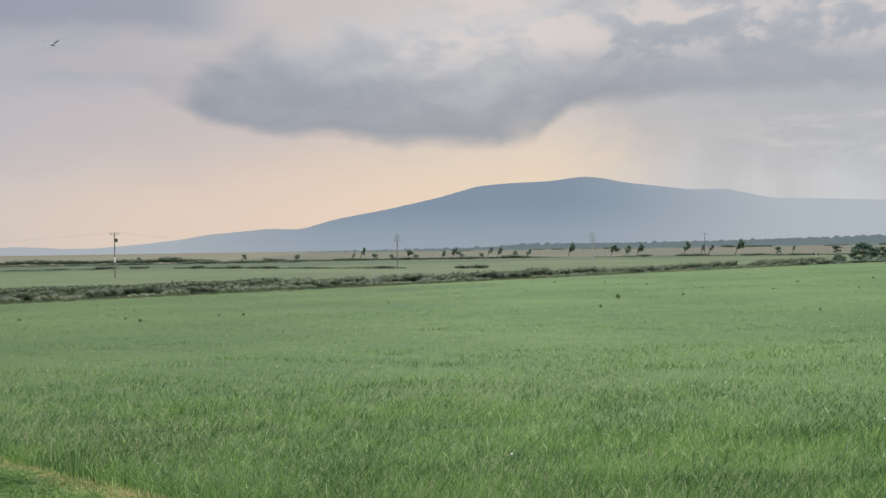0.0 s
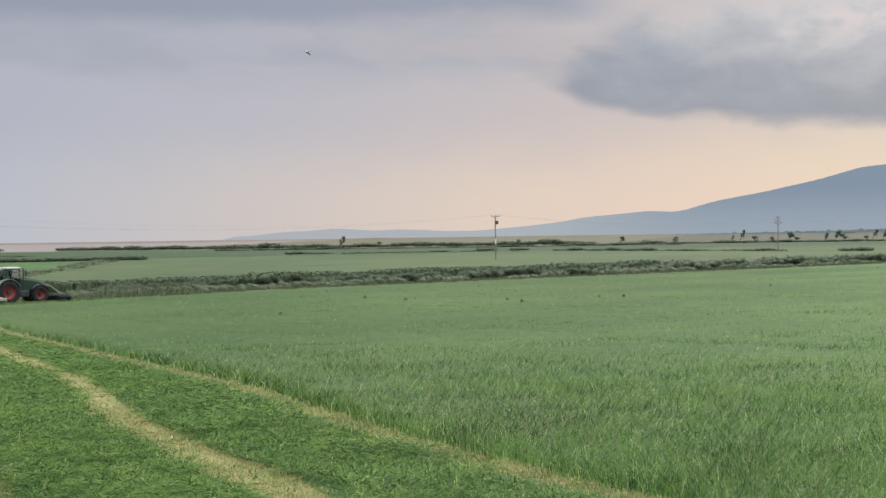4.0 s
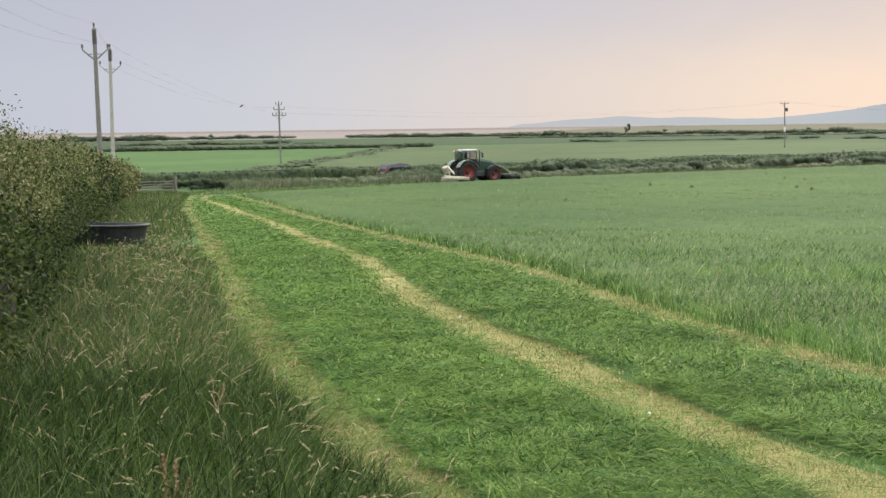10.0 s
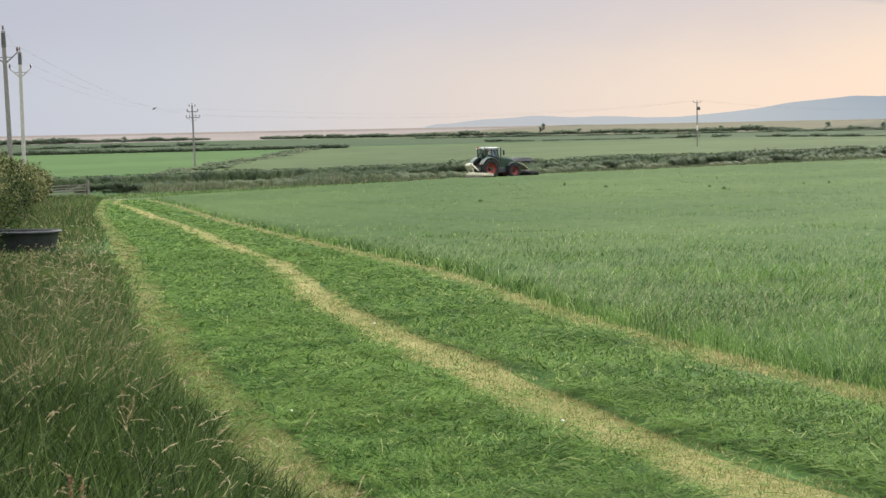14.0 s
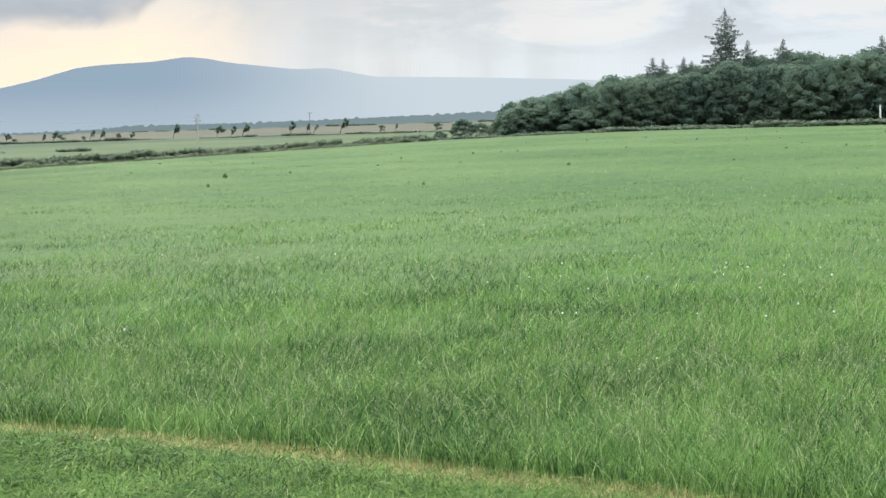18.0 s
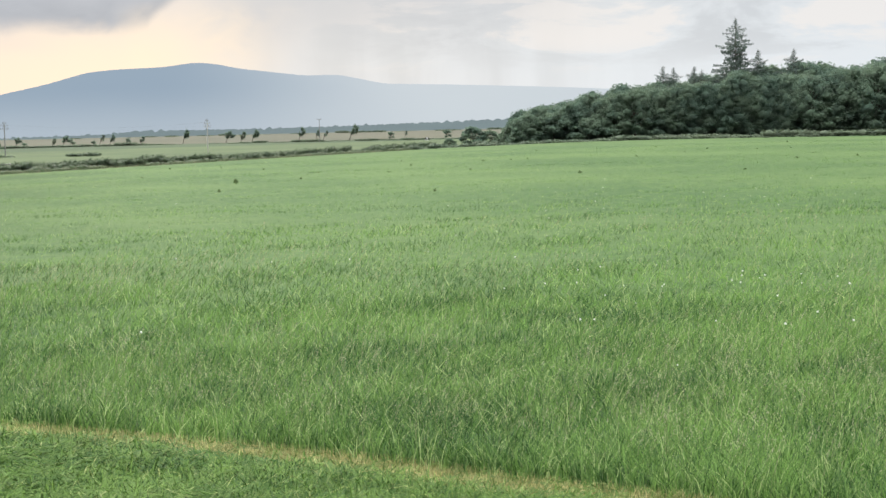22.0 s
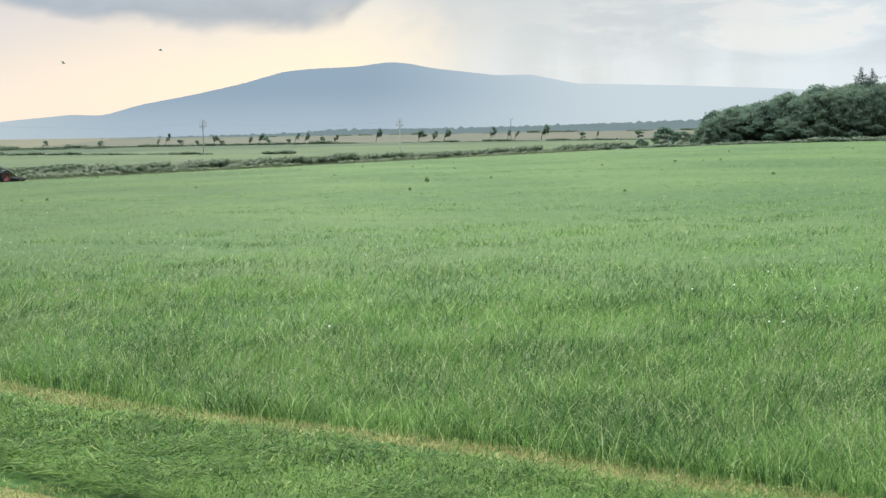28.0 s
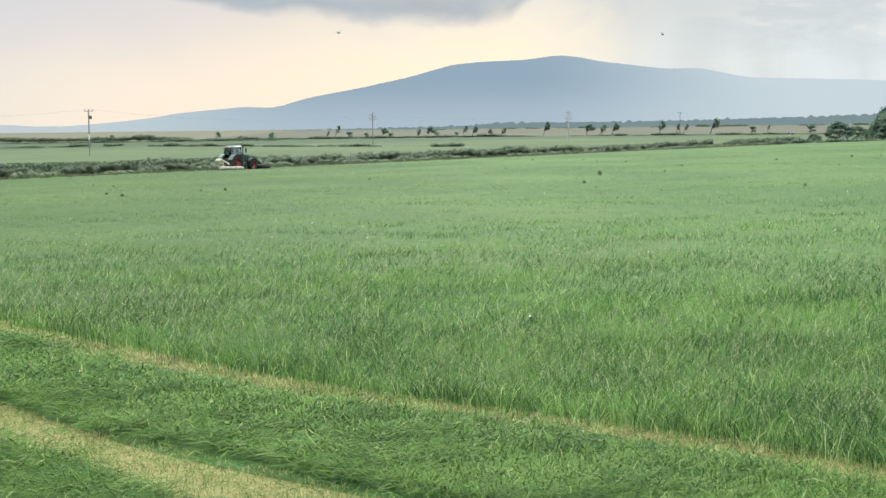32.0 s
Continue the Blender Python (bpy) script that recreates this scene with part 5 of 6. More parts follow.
for k, a, top in ((0, 21.85, 3.36), (1, 22.55, 2.3), (1, 19.5, 1.85), (1, 19.85, 1.8), (1, 20.5, 1.82), (1, 20.75, 1.7), (1, 23.68, 2.3), (1, 26.78, 2.3), (1, 27.6, 2.6), (1, 28.35, 2.45),
                  (0, 28.85, 2.6)):
    x, y, z = at(a, 352)
    h = EYE + 352 * math.tan(radians(top)) - z
    rows.append((k, pose(x, y, z, 0, 0, random.uniform(0, 360)) @ Matrix.Diagonal((h / (22, 16)[k] * (1 if k == 0 else .9), h / (22, 16)[k] * (1 if k == 0 else .9), h / (22, 16)[k], 1))))
scatter_copies(firs, rows)

thorns = [broadleaf("thorn_tree", 7.6, 1.9, 1.2, 520, .42, "wind-bent thorn tree on the open plain", "thorns on the plain", .40, 9),
          broadleaf("thorn_tree", 6.2, 1.7, 1.1, 420, .40, "small wind-bent thorn on the open plain", "thorns on the plain", .34, 7),
          broadleaf("thorn_tree", 3.4, 1.9, .5, 420, .36, "low thorn bush on the open plain", "thorns on the plain", .18, 8),
          broadleaf("thorn_tree", 7.0, 1.3, 1.1, 330, .38, "thin ragged thorn leaning from the wind", "thorns on the plain", .45, 6),
          broadleaf("thorn_tree", 6.4, 2.3, 1.3, 480, .40, "broad thorn with a crown swept aside", "thorns on the plain", .46, 8)]
rows = []
for a, k, size in ((-3.38, 3, 0.55), (-3.09, 3, 0.95), (-2.62, 2, 1.00), (-2.07, 2, 0.80), (-1.53, 4, 0.85), (-1.27, 2, 0.75),
                   (-0.39, 1, 0.70), (-0.06, 4, 0.85), (0.25, 2, 0.80), (0.90, 2, 0.80), (1.10, 3, 0.85), (1.42, 0, 0.75),
                   (1.97, 4, 0.60), (2.38, 1, 0.70), (3.77, 0, 1.00), (5.16, 4, 0.95), (5.63, 1, 0.90), (6.00, 0, 0.85), (7.55, 0, 0.95),
                   (8.10, 3, 0.80), (8.33, 3, 0.75), (9.20, 0, 1.05), (10.55, 2, 1.10), (11.01, 3, 0.60), (12.39, 2, 1.15), (13.22, 2, 1.00),
                   (-6.18, 2, 0.60), (-5.20, 2, 0.80)):
    x, y = polar(a, random.uniform(870, 930))
    rows.append((k, pose(x, y, PLAIN, 0, 0, random.uniform(-45, 45)) @ Matrix.Diagonal((size * random.uniform(.85, 1.2), size, size, 1))))
for a, k, d in ((-10.3, 2, 1100), (-5.15, 2, 1150), (-6.9, 2, 1150), (-34.9, 2, 1000), (-34.2, 2, 980), (-33.8, 2, 960), (-32.0, 2, 980), (-29.75, 2, 1000), (-16.2, 1, 1000), (-14.9, 2, 980)):
    x, y = polar(a, d)
    rows.append((k, pose(x, y, PLAIN, 0, 0, random.uniform(-45, 45)) @ Matrix.Scale(random.uniform(.8, 1.1), 4)))
scatter_copies(thorns, rows)


# ---------------------------------------------------------------- poles and wires
M_INSUL = M_PORC
M_PALEPOLE = plain("pale dry pole", (.38, .365, .325, 1), 0.85, 0, 0.2, 12.0, 0.2, 0.3)


def pole(x, y, top, style, label, mat=M_POLE, lean=(0, 0), turn=0.0, half=0.75, base=None):
    """A wooden line pole; returns the wire points at its head."""
    z0 = float(gz(x, y)) if base is None else base
    h = top - z0
    t = thing("electricity_pole", pose(x, y, z0, lean[0], lean[1], turn), label, "pole", "line poles")
    bm = bmesh.new()
    rod(bm, (0, 0, -.3), (0, 0, h * .5), .16, .135, 12)
    rod(bm, (0, 0, h * .5), (0, 0, h), .135, .11, 12)
    part("shaft", bm, mat, t)
    pts = []

    def insulator(px, pz, py=0.0):
        b = bmesh.new()
        lathe(b, [(.0, 0), (.025, 0), (.025, .08), (.075, .10), (.05, .16), (.08, .18), (.055, .24), (.07, .27), (.03, .33), (0, .33)], Matrix.Translation((px, py, pz)), 10)
        part("insulator", b, M_INSUL, t)
        pts.append(t.matrix_world @ Vector((px, py, pz + .3)))

    def arm(z, hw, th=.05):
        b = bmesh.new()
        box(b, (hw * 2, .09, .11), (0, .16, z), .01)
        part("crossarm", b, M_IRON if style == "v" else mat, t)
        for s in (-1, 1):
            b = bmesh.new()
            rod(b, (s * hw * .7, .16, z - .03), (0, .14, z - hw * .75), .016, .016, 6)
            part("brace", b, M_IRON, t)

    if style == "v":
        for s in (-1, 1):
            b = bmesh.new()
            rod(b, (0, .12, h - 1.9), (s * half, .12, h - 1.25), .045, .04, 8)
            part("bracket", b, mat, t)
            insulator(s * half, h - 1.25, .12)
        b = bmesh.new()
        rod(b, (-half * .55, .12, h - 1.52), (half * .55, .12, h - 1.52), .022, .022, 6)
        part("tie_bar", b, M_IRON, t)
        b = bmesh.new()
        rod(b, (0, 0, h - .95), (0, 0, h - .1), .135, .125, 12)
        part("steel_sleeve", b, M_IRON, t)
        insulator(0, h)
    elif style == "cross":
        arm(h - .25, half)
        for s in (-1, 0, 1):
            insulator(s * half * .93, h - .19, .16)
    elif style == "box":
        arm(h - .12, half)
        for s in (-1, 0, 1):
            insulator(s * half * .93, h - .06, .16)
        b = bmesh.new()
        lathe(b, [(0, 0), (.26, 0), (.28, .05), (.28, .62), (.24, .7), (0, .72)], Matrix.Translation((.38, 0, h - 1.75)), 16)
        part("transformer", b, M_IRON, t)
        b = bmesh.new()
        box(b, (.5, .06, .07), (.22, 0, h - 1.5), .01)
        part("bracket", b, M_IRON, t)
        b = bmesh.new()
        rod(b, (0, 0, h * .36), (0, 0, h * .48), .165, .16, 12)
        part("sign_band", b, M_WHITE, t, "pale warning band round the shaft")
    else:
        for z, hw in ((h - .9, half * .8), (h - 1.75, half)):
            arm(z, hw)
            for s in (-1, 1):
                insulator(s * hw * .93, z + .06, .16)
                if z < h - 1:
                    insulator(s * hw * .45, z + .06, .16)
        insulator(0, h)
        for s in (-1, 1):
            b = bmesh.new()
            rod(b, (0, 0, h - .35), (s * half * .42, 0, h - .2), .03, .025, 6)
            part("bracket", b, M_IRON, t)
            insulator(s * half * .42, h - .2)
    return pts


def wire(a, b, sag):
    """A conductor hung between two insulators."""
    cu = bpy.data.curves.new("wire", "CURVE")
    cu.dimensions, cu.bevel_depth, cu.bevel_resolution = "3D", .0045, 1
    sp = cu.splines.new("POLY")
    n = 24
    sp.points.add(n)
    for i in range(n + 1):
        f = i / n
        p = Vector(a).lerp(Vector(b), f) - Vector((0, 0, sag * 4 * f * (1 - f)))
        sp.points[i].co = (*p, 1)
    cu.materials.append(M_WIRE)
    tagged(new("overhead_wire", cu), "thin grey overhead wire between poles", "wire", "overhead wires")


p0 = pole(-19, 12, 9.6, "v", "weathered wooden pole beside the hedge", M_POLE, (0, 0), 30)
x, y = polar(-33.3, 105)
p1 = pole(x, y, 8.15, "v", "grey leaning wooden pole rising from the hedge", M_POLE, (0, -1.3), 33, .74)
x, y = polar(-32.92, 130)
p2 = pole(x, y, 8.15, "v", "pale wooden pole with angled bracket in the hedge", M_PALEPOLE, (0, -.2), 33, .74)
x, y = polar(-27.5, 250)
pb = pole(x, y, 5.9, "double", "grey wooden junction pole with many insulators", M_POLE, (0, -1.0), 20, 1.0, PLAIN)
x, y = polar(-11.05, 365)
pa = pole(x, y, 6.3, "box", "wooden pole with transformer in the pasture", M_POLE, (0, 0), 5, .85, PLAIN)
x, y = polar(-1.86, 500)
pc = pole(x, y, 6.3, "double", "grey wooden pole with double crossarm", M_POLE, (0, 0), 0, 1.1, PLAIN)
x, y = polar(4.57, 460)
pd = pole(x, y, 5.5, "double", "pale wooden pole beyond the ditch", M_PALEPOLE, (0, 0), -5, .9, PLAIN)
x, y = polar(8.22, 770)
pole(x, y, 7.3, "cross", "far thin wooden pole on the plain", M_POLE, (0, 0), -5, 1.0, PLAIN)
for a, b, sag in ((p0, p1, 1.2), (p1, p2, .3)):
    for i in range(3):
        wire(a[i], b[i], sag)
for i in range(3):
    wire(p2[i], pb[(0, 1, 4)[i]], 1.2)
    wire(pb[(1, 3, 5)[i]], pa[i], 1.6)
    wire(pa[i], pc[(0, 1, 2)[i]], 1.8)
    wire(pc[(0, 1, 2)[i]], pd[(0, 1, 2)[i]], 1.2)


# ---------------------------------------------------------------- by the hedge and the gate
M_TUB = plain("black tub plastic", (.018, .02, .024, 1), 0.6, 0, 0.3, 5.0, 0.5, 0.2)
M_WATER = plain("still water", (.02, .025, .025, 1), 0.06, 0, 0.1)
M_WOOD = plain("grey gate timber", (.17, .155, .13, 1), 0.85, 0, 0.35, 12, 0.2, 0.5)


def oval(rx, ry, z, n=40, e=0.72):
    out = []
    for i in range(n):
        a = 2 * math.pi * i / n
        c, s = math.cos(a), math.sin(a)
        out.append((rx * math.copysign(abs(c) ** e, c), ry * math.copysign(abs(s) ** e, s), z))
    return out


def drinking_trough():
    cx, cy = polar(-33.38, 41.6)
    rim = EYE - 41.2 * math.tan(radians(3.0))
    z0 = min(float(gz(cx, cy)), rim - .6)
    t = thing("drinking_trough", pose(cx, cy, z0, 0, 0, 8), "black plastic oval drinking trough in long grass", "trough")
    h = rim - z0
    bm = bmesh.new()
    loft(bm, [oval(.98, .48, 0), oval(1.0, .5, .03), oval(1.08, .58, h - .06), oval(1.08, .58, h - .02), oval(1.03, .53, h - .02), oval(.97, .47, .08)])
    part("tub", bm, M_TUB, t)
    bm = bmesh.new()
    loft(bm, [oval(1.075, .575, h - .07), oval(1.15, .65, h - .055), oval(1.165, .665, h - .02), oval(1.14, .64, h), oval(1.07, .57, h + .004), oval(1.05, .55, h - .02)], False)
    part("rim", bm, M_TUB, t, "rolled rim of the trough")
    bm = bmesh.new()
    bm.faces.new([bm.verts.new(p) for p in oval(1.015, .515, h - .2)])
    part("water", bm, M_WATER, t, "still dark water")
    for i in range(7):
        a = -2.7 + i * .36
        bm = bmesh.new()
        box(bm, (.05, .03, h - .16), (1.045 * math.cos(a), .555 * math.sin(a), h * .46), .008, Matrix.Rotation(a + 1.57, 4, "Z"))
        part("stiffening_rib", bm, M_TUB, t)


drinking_trough()


def field_gate():
    a, b = polar(-32.15, 148), polar(-30.55, 152)
    t = thing("field_gate", pose(a[0], a[1], float(gz(*a)) - .0, 0, 0, math.degrees(math.atan2(b[1] - a[1], b[0] - a[0]))), "grey timber five-bar field gate, shut", "gate")
    for i in range(5):
        bm = bmesh.new()
        box(bm, (4.1, .05, .09), (2.05, 0, .32 + i * .24), .006)
        part("bar", bm, M_WOOD, t)
    for x in (.04, 2.05, 4.06):
        bm = bmesh.new()
        box(bm, (.09, .06, 1.15), (x, .05, .78), .006)
        part("upright", bm, M_WOOD, t)
    bm = bmesh.new()
    rod(bm, (.1, .06, .35), (3.9, .06, 1.25), .035, .035, 6)
    part("brace", bm, M_WOOD, t)
    for x in (-.2, 4.35):
        p = thing("gate_post", t.matrix_world @ pose(x, 0, 0), "stout weathered gate post", "post", "gate posts")
        bm = bmesh.new()
        box(bm, (.2, .2, 1.7), (0, 0, .75), .02)
        part("post", bm, M_WOOD, p)
        bm = bmesh.new()
        rod(bm, (0, -.1, 1.0), (.12 if x < 0 else -.12, -.06, 1.0), .015, .015, 6)
        part("hinge", bm, M_IRON, p)


field_gate()


def rail_fence(a, b, n, label, mat, h=1.1):
    """Posts and rails between two places."""
    z = PLAIN
    d = math.hypot(b[0] - a[0], b[1] - a[1])
    t = thing("rail_fence", pose(a[0], a[1], z, 0, 0, math.degrees(math.atan2(b[1] - a[1], b[0] - a[0]))), label, "fence")
    for i in range(n + 1):
        bm = bmesh.new()
        box(bm, (.12, .12, h + .25), (d * i / n, 0, h / 2), .015)
        part("post", bm, mat, t)
    for k in range(3):
        bm = bmesh.new()
        box(bm, (d, .05, .1), (d / 2, .08, h * (.38 + .29 * k)), .01)
        part("rail", bm, mat, t)


rail_fence(polar(-34.5, 152), polar(-32.3, 150), 5, "grey post and rail fence beside the gate", M_WOOD)
rail_fence(polar(-2.62, 262), polar(-2.30, 263), 2, "pale short rail fence across the ditch", M_PALEPOLE, 1.2)
rail_fence(polar(-2.12, 263), polar(-1.72, 264), 2, "pale short rail fence at a ditch crossing", M_PALEPOLE, 1.2)
x, y = polar(26.7, 290)
wp = thing("marker_post", pose(x, y, float(gz(x, y))), "white marker post before the wood", "post")
bm = bmesh.new()
box(bm, (.22, .22, EYE + 290 * math.tan(radians(.07)) - float(gz(x, y))), (0, 0, (EYE + 290 * math.tan(radians(.07)) - float(gz(x, y))) / 2), .03)
part("post", bm, M_WHITE, wp)
bm = bmesh.new()
box(bm, (.26, .26, .06), (0, 0, EYE + 290 * math.tan(radians(.07)) - float(gz(x, y)) + .03), .015)
part("cap", bm, M_IRON, wp)

M_TARMAC = turf("lane tarmac", (.045, .045, .045, 1), (.06, .06, .058, 1), (.075, .07, .065, 1), .2, 6.0)
lane = [ditch(s, 14.0) for s in range(-80, 460, 8)]
tagged(ribbon("road", densify(lane, 8), 1.9, .03, M_TARMAC), "narrow tarmac lane beyond the ditch", "road", kind="structure")


# ---------------------------------------------------------------- the tractor with its mowers
M_GREEN = plain("tractor green", (.012, .042, .020, 1), 0.5, 0, 0.2, 4.0)
M_DARK = plain("chassis grey", (.045, .05, .052, 1), 0.5, 0.2, 0.3, 6.0)
M_TYRE = plain("tyre rubber", (.022, .021, .02, 1), 0.85, 0, 0.4, 9.0, 0.3, 0.4)
M_RED = plain("red wheel paint", (.24, .04, .03, 1), 0.42, 0, 0.25, 7.0)
M_CREAM = plain("cream mower paint", (.42, .40, .28, 1), 0.45, 0, 0.25, 5.0)
M_ROOF = plain("white roof", (.44, .46, .43, 1), 0.35, 0, 0.08, 4.0)
M_SILVER = plain("green fender", (.11, .155, .125, 1), 0.35, 0, 0.12, 5.0)
M_GUARD = plain("pale guard cloth", (.34, .33, .27, 1), 0.8, 0, 0.25, 6.0)
M_CURTAIN = plain("black curtain", (.02, .021, .021, 1), 0.8, 0, 0.3, 8.0)


def glass_build(n):
    g = n.add("ShaderNodeBsdfGlass")
    g.inputs["IOR"].default_value, g.inputs["Roughness"].default_value = 1.2, 0.02
    n.put(g.inputs["Color"], (.80, .86, .86, 1))
    return g.outputs[0]


M_GLASS = material("cab glass", glass_build)
M_LAMP = plain("red lamp glass", (.45, .01, .01, 1), 0.2, 0, 0.1)
M_CLEAR = plain("lamp glass", (.7, .7, .66, 1), 0.15, 0, 0.1)
WHEELS = []


def wheel(parent, x, y, r, w, lugs):
    """A tractor wheel on its axle: the tyre with bars, the dished rim and the hub."""
    hub = new("wheel")
    hub.parent = parent
    hub.location = (x, y, r)
    flip = Matrix.Rotation(math.pi / 2, 4, "X")
    bm = bmesh.new()
    lathe(bm, [(r * .60, -w * .42), (r * .80, -w * .5), (r * .93, -w * .46), (r * .955, -w * .2), (r * .96, 0), (r * .955, w * .2), (r * .93, w * .46), (r * .80, w * .5), (r * .60, w * .42),
               (r * .60, -w * .42)], flip, 32)
    for i in range(lugs):
        a = 2 * math.pi * i / lugs
        for s in (-1, 1):
            m = Matrix.Rotation(a + s * .06, 4, "Y") @ Matrix.Translation((0, s * w * .24, r * .965)) @ Matrix.Rotation(s * .6, 4, "Z")
            box(bm, (r * .07, w * .5, r * .07), (0, 0, 0), 0, None)
            bmesh.ops.transform(bm, matrix=m, verts=bm.verts[-8:])
    tyre = part("tyre", bm, M_TYRE, hub, "deep-barred black tyre")
    bm = bmesh.new()
    side = -1 if y < 0 else 1
    lathe(bm, [(r * .62, -w * .4), (r * .60, -w * .36), (r * .52, -w * .1), (r * .3, w * .06 * side), (r * .12, w * .12 * side), (0, w * .12 * side)], flip, 28)
    lathe(bm, [(r * .62, w * .4), (r * .60, w * .36), (r * .52, w * .1), (r * .3, w * .06 * side)], flip, 28)
    part("rim", bm, M_RED, hub, "red dished wheel rim")
    bm = bmesh.new()
    for i in range(8):
        a = i * math.pi / 4
        rod(bm, (r * .2 * math.cos(a), side * w * .08, r * .2 * math.sin(a)), (r * .2 * math.cos(a), side * w * .2, r * .2 * math.sin(a)), .03, .03, 6)
    rod(bm, (0, 0, 0), (0, side * w * .3, 0), r * .11, r * .09, 12)
    part("hub", bm, M_DARK, hub)
    WHEELS.append((hub, r))


def mower(parent, x, y, width, depth, ahead):
    """A disc mower under its cover, hung on the linkage."""
    bm = bmesh.new()
    box(bm, (depth, width, .22), (x, y, .44), .05, None, 2)
    box(bm, (depth * .45, width * .96, .12), (x, y, .58), .04)
    deck = part("mower_cover", bm, M_CURTAIN if ahead else M_CREAM, parent, "black front mower cover" if ahead else "cream steel mower cover")
    for s in (-1, 1):
        bm = bmesh.new()
        n = 24
        a = [(x + s * depth * .5 + .03 * math.sin(i * 1.7), y - width / 2 + width * i / n, .44) for i in range(n + 1)]
        lo = [(x + s * depth * .52 + .05 * math.sin(i * 2.3), y - width / 2 + width * i / n, .1) for i in range(n + 1)]
        va, vb = [bm.verts.new(p) for p in a], [bm.verts.new(p) for p in lo]
        for i in range(n):
            bm.faces.new((va[i], va[i + 1], vb[i + 1], vb[i]))
        bmesh.ops.solidify(bm, geom=bm.faces[:], thickness=.015)
        part("curtain", bm, M_CURTAIN if ahead else M_GUARD, parent, "hanging guard curtain of the mower")
    bm = bmesh.new()
    box(bm, (.35, width * .9, .1), (x, y, .12), .03)
    part("cutter_bar", bm, M_DARK, parent)
    for i in range(4):
        bm = bmesh.new()
        bmesh.ops.create_cone(bm, cap_ends=True, segments=14, radius1=.32, radius2=.2, depth=.14, matrix=Matrix.Translation((x, y - width * .375 + width * .25 * i, .22)))
        part("cutter_disc", bm, M_DARK, parent)
    return deck


def tractor():
    t = thing("tractor", Matrix(), "dark green tractor with red wheels mowing the meadow", "tractor")
    # rear axle at x = 0, front axle at 2.85
    bm = bmesh.new()
    box(bm, (3.7, .62, .55), (1.35, 0, .88), .08, None, 2)
    box(bm, (.9, .5, .4), (-.35, 0, .85), .06)
    part("chassis", bm, M_DARK, t)
    bm = bmesh.new()
    prof = lambda w, lo, hi, x: [(x, -w, lo), (x, -w, hi - .18), (x, -w * .72, hi), (x, w * .72, hi), (x, w, hi - .18), (x, w, lo)]
    loft(bm, [prof(.48, 1.02, 2.10, 1.30), prof(.50, 1.0, 2.06, 2.2), prof(.48, .98, 1.92, 3.0), prof(.43, .96, 1.74, 3.42), prof(.32, .98, 1.5, 3.62)])
    hood = part("hood", bm, M_GREEN, t, "dark green sloping bonnet")
    for s in (-1, 1):
        bm = bmesh.new()
        box(bm, (1.2, .02, .36), (2.35, s * .475, 1.42), .008)
        part("grille", bm, M_DARK, hood)
        bm = bmesh.new()
        box(bm, (.05, .2, .13), (3.53, s * .19, 1.3), .02)
        part("headlight", bm, M_CLEAR, hood)
    # cab
    bm = bmesh.new()
    box(bm, (1.55, 1.3, .5), (.55, 0, 1.32), .06)
    part("cab_floor", bm, M_DARK, t)
    post = [(-.22, .78, -.30, .70), (.42, .80, .40, .74), (1.30, .72, 1.12, .66)]
    for bx, by, tx, ty in post:
        for s in (-1, 1):
            bm = bmesh.new()
            rod(bm, (bx, s * by, 1.5), (tx, s * ty, 2.86), .045, .04, 8)
            part("cab_pillar", bm, M_DARK, t)

    def pane(ps):
        bm = bmesh.new()
        bm.faces.new([bm.verts.new(p) for p in ps])
        bmesh.ops.solidify(bm, geom=bm.faces[:], thickness=.012)
        ob = part("window_pane", bm, M_GLASS, t)
        ob.visible_shadow = False

    for s in (-1, 1):
        pane([(-.22, s * .78, 1.58), (.40, s * .80, 1.58), (.38, s * .74, 2.82), (-.28, s * .70, 2.82)])
        pane([(.46, s * .80, 1.45), (1.26, s * .72, 1.55), (1.10, s * .66, 2.82), (.44, s * .74, 2.82)])
    pane([(1.31, -.68, 1.6), (1.31, .68, 1.6), (1.14, .62, 2.82), (1.14, -.62, 2.82)])
    pane([(-.25, -.72, 1.6), (-.25, .72, 1.6), (-.32, .66, 2.82), (-.32, -.66, 2.82)])
    bm = bmesh.new()
    q = lambda w, x0, x1, z: [(x0, -w, z), (x0, w, z), (x1, w * .94, z), (x1, -w * .94, z)]
    loft(bm, [q(.76, -.42, 1.26, 2.84), q(.80, -.46, 1.32, 2.87), q(.78, -.44, 1.28, 2.90)])
    part("roof_frame", bm, M_DARK, t, "dark roof frame")
    bm = bmesh.new()
    loft(bm, [q(.76, -.02, 1.24, 2.902), q(.74, .0, 1.22, 2.98), q(.60, .1, 1.05, 3.03)])
    roof = part("cab_roof", bm, M_ROOF, t, "white cab roof")
    bm = bmesh.new()
    rod(bm, (-.38, -.6, 2.88), (-.38, -.6, 3.2), .02, .012, 6)
    part("aerial", bm, M_DARK, t)
    bm = bmesh.new()
    rod(bm, (-.38, .3, 2.88), (-.38, .3, 3.12), .02, .012, 6)
    part("aerial", bm, M_DARK, t)
    for x, s in ((-.48, -1), (-.48, 1), (1.33, -1), (1.33, 1)):
        bm = bmesh.new()
        box(bm, (.07, .2, .1), (x, s * .55, 2.86), .02)
        part("work_light", bm, M_CLEAR, roof)
    bm = bmesh.new()
    lathe(bm, [(0, 0), (.06, 0), (.07, .05), (.06, .16), (.02, .19), (0, .19)], Matrix.Translation((-.3, .6, 2.90)), 12)
    part("beacon", bm, plain("amber", (.6, .2, .02, 1), .25), roof)
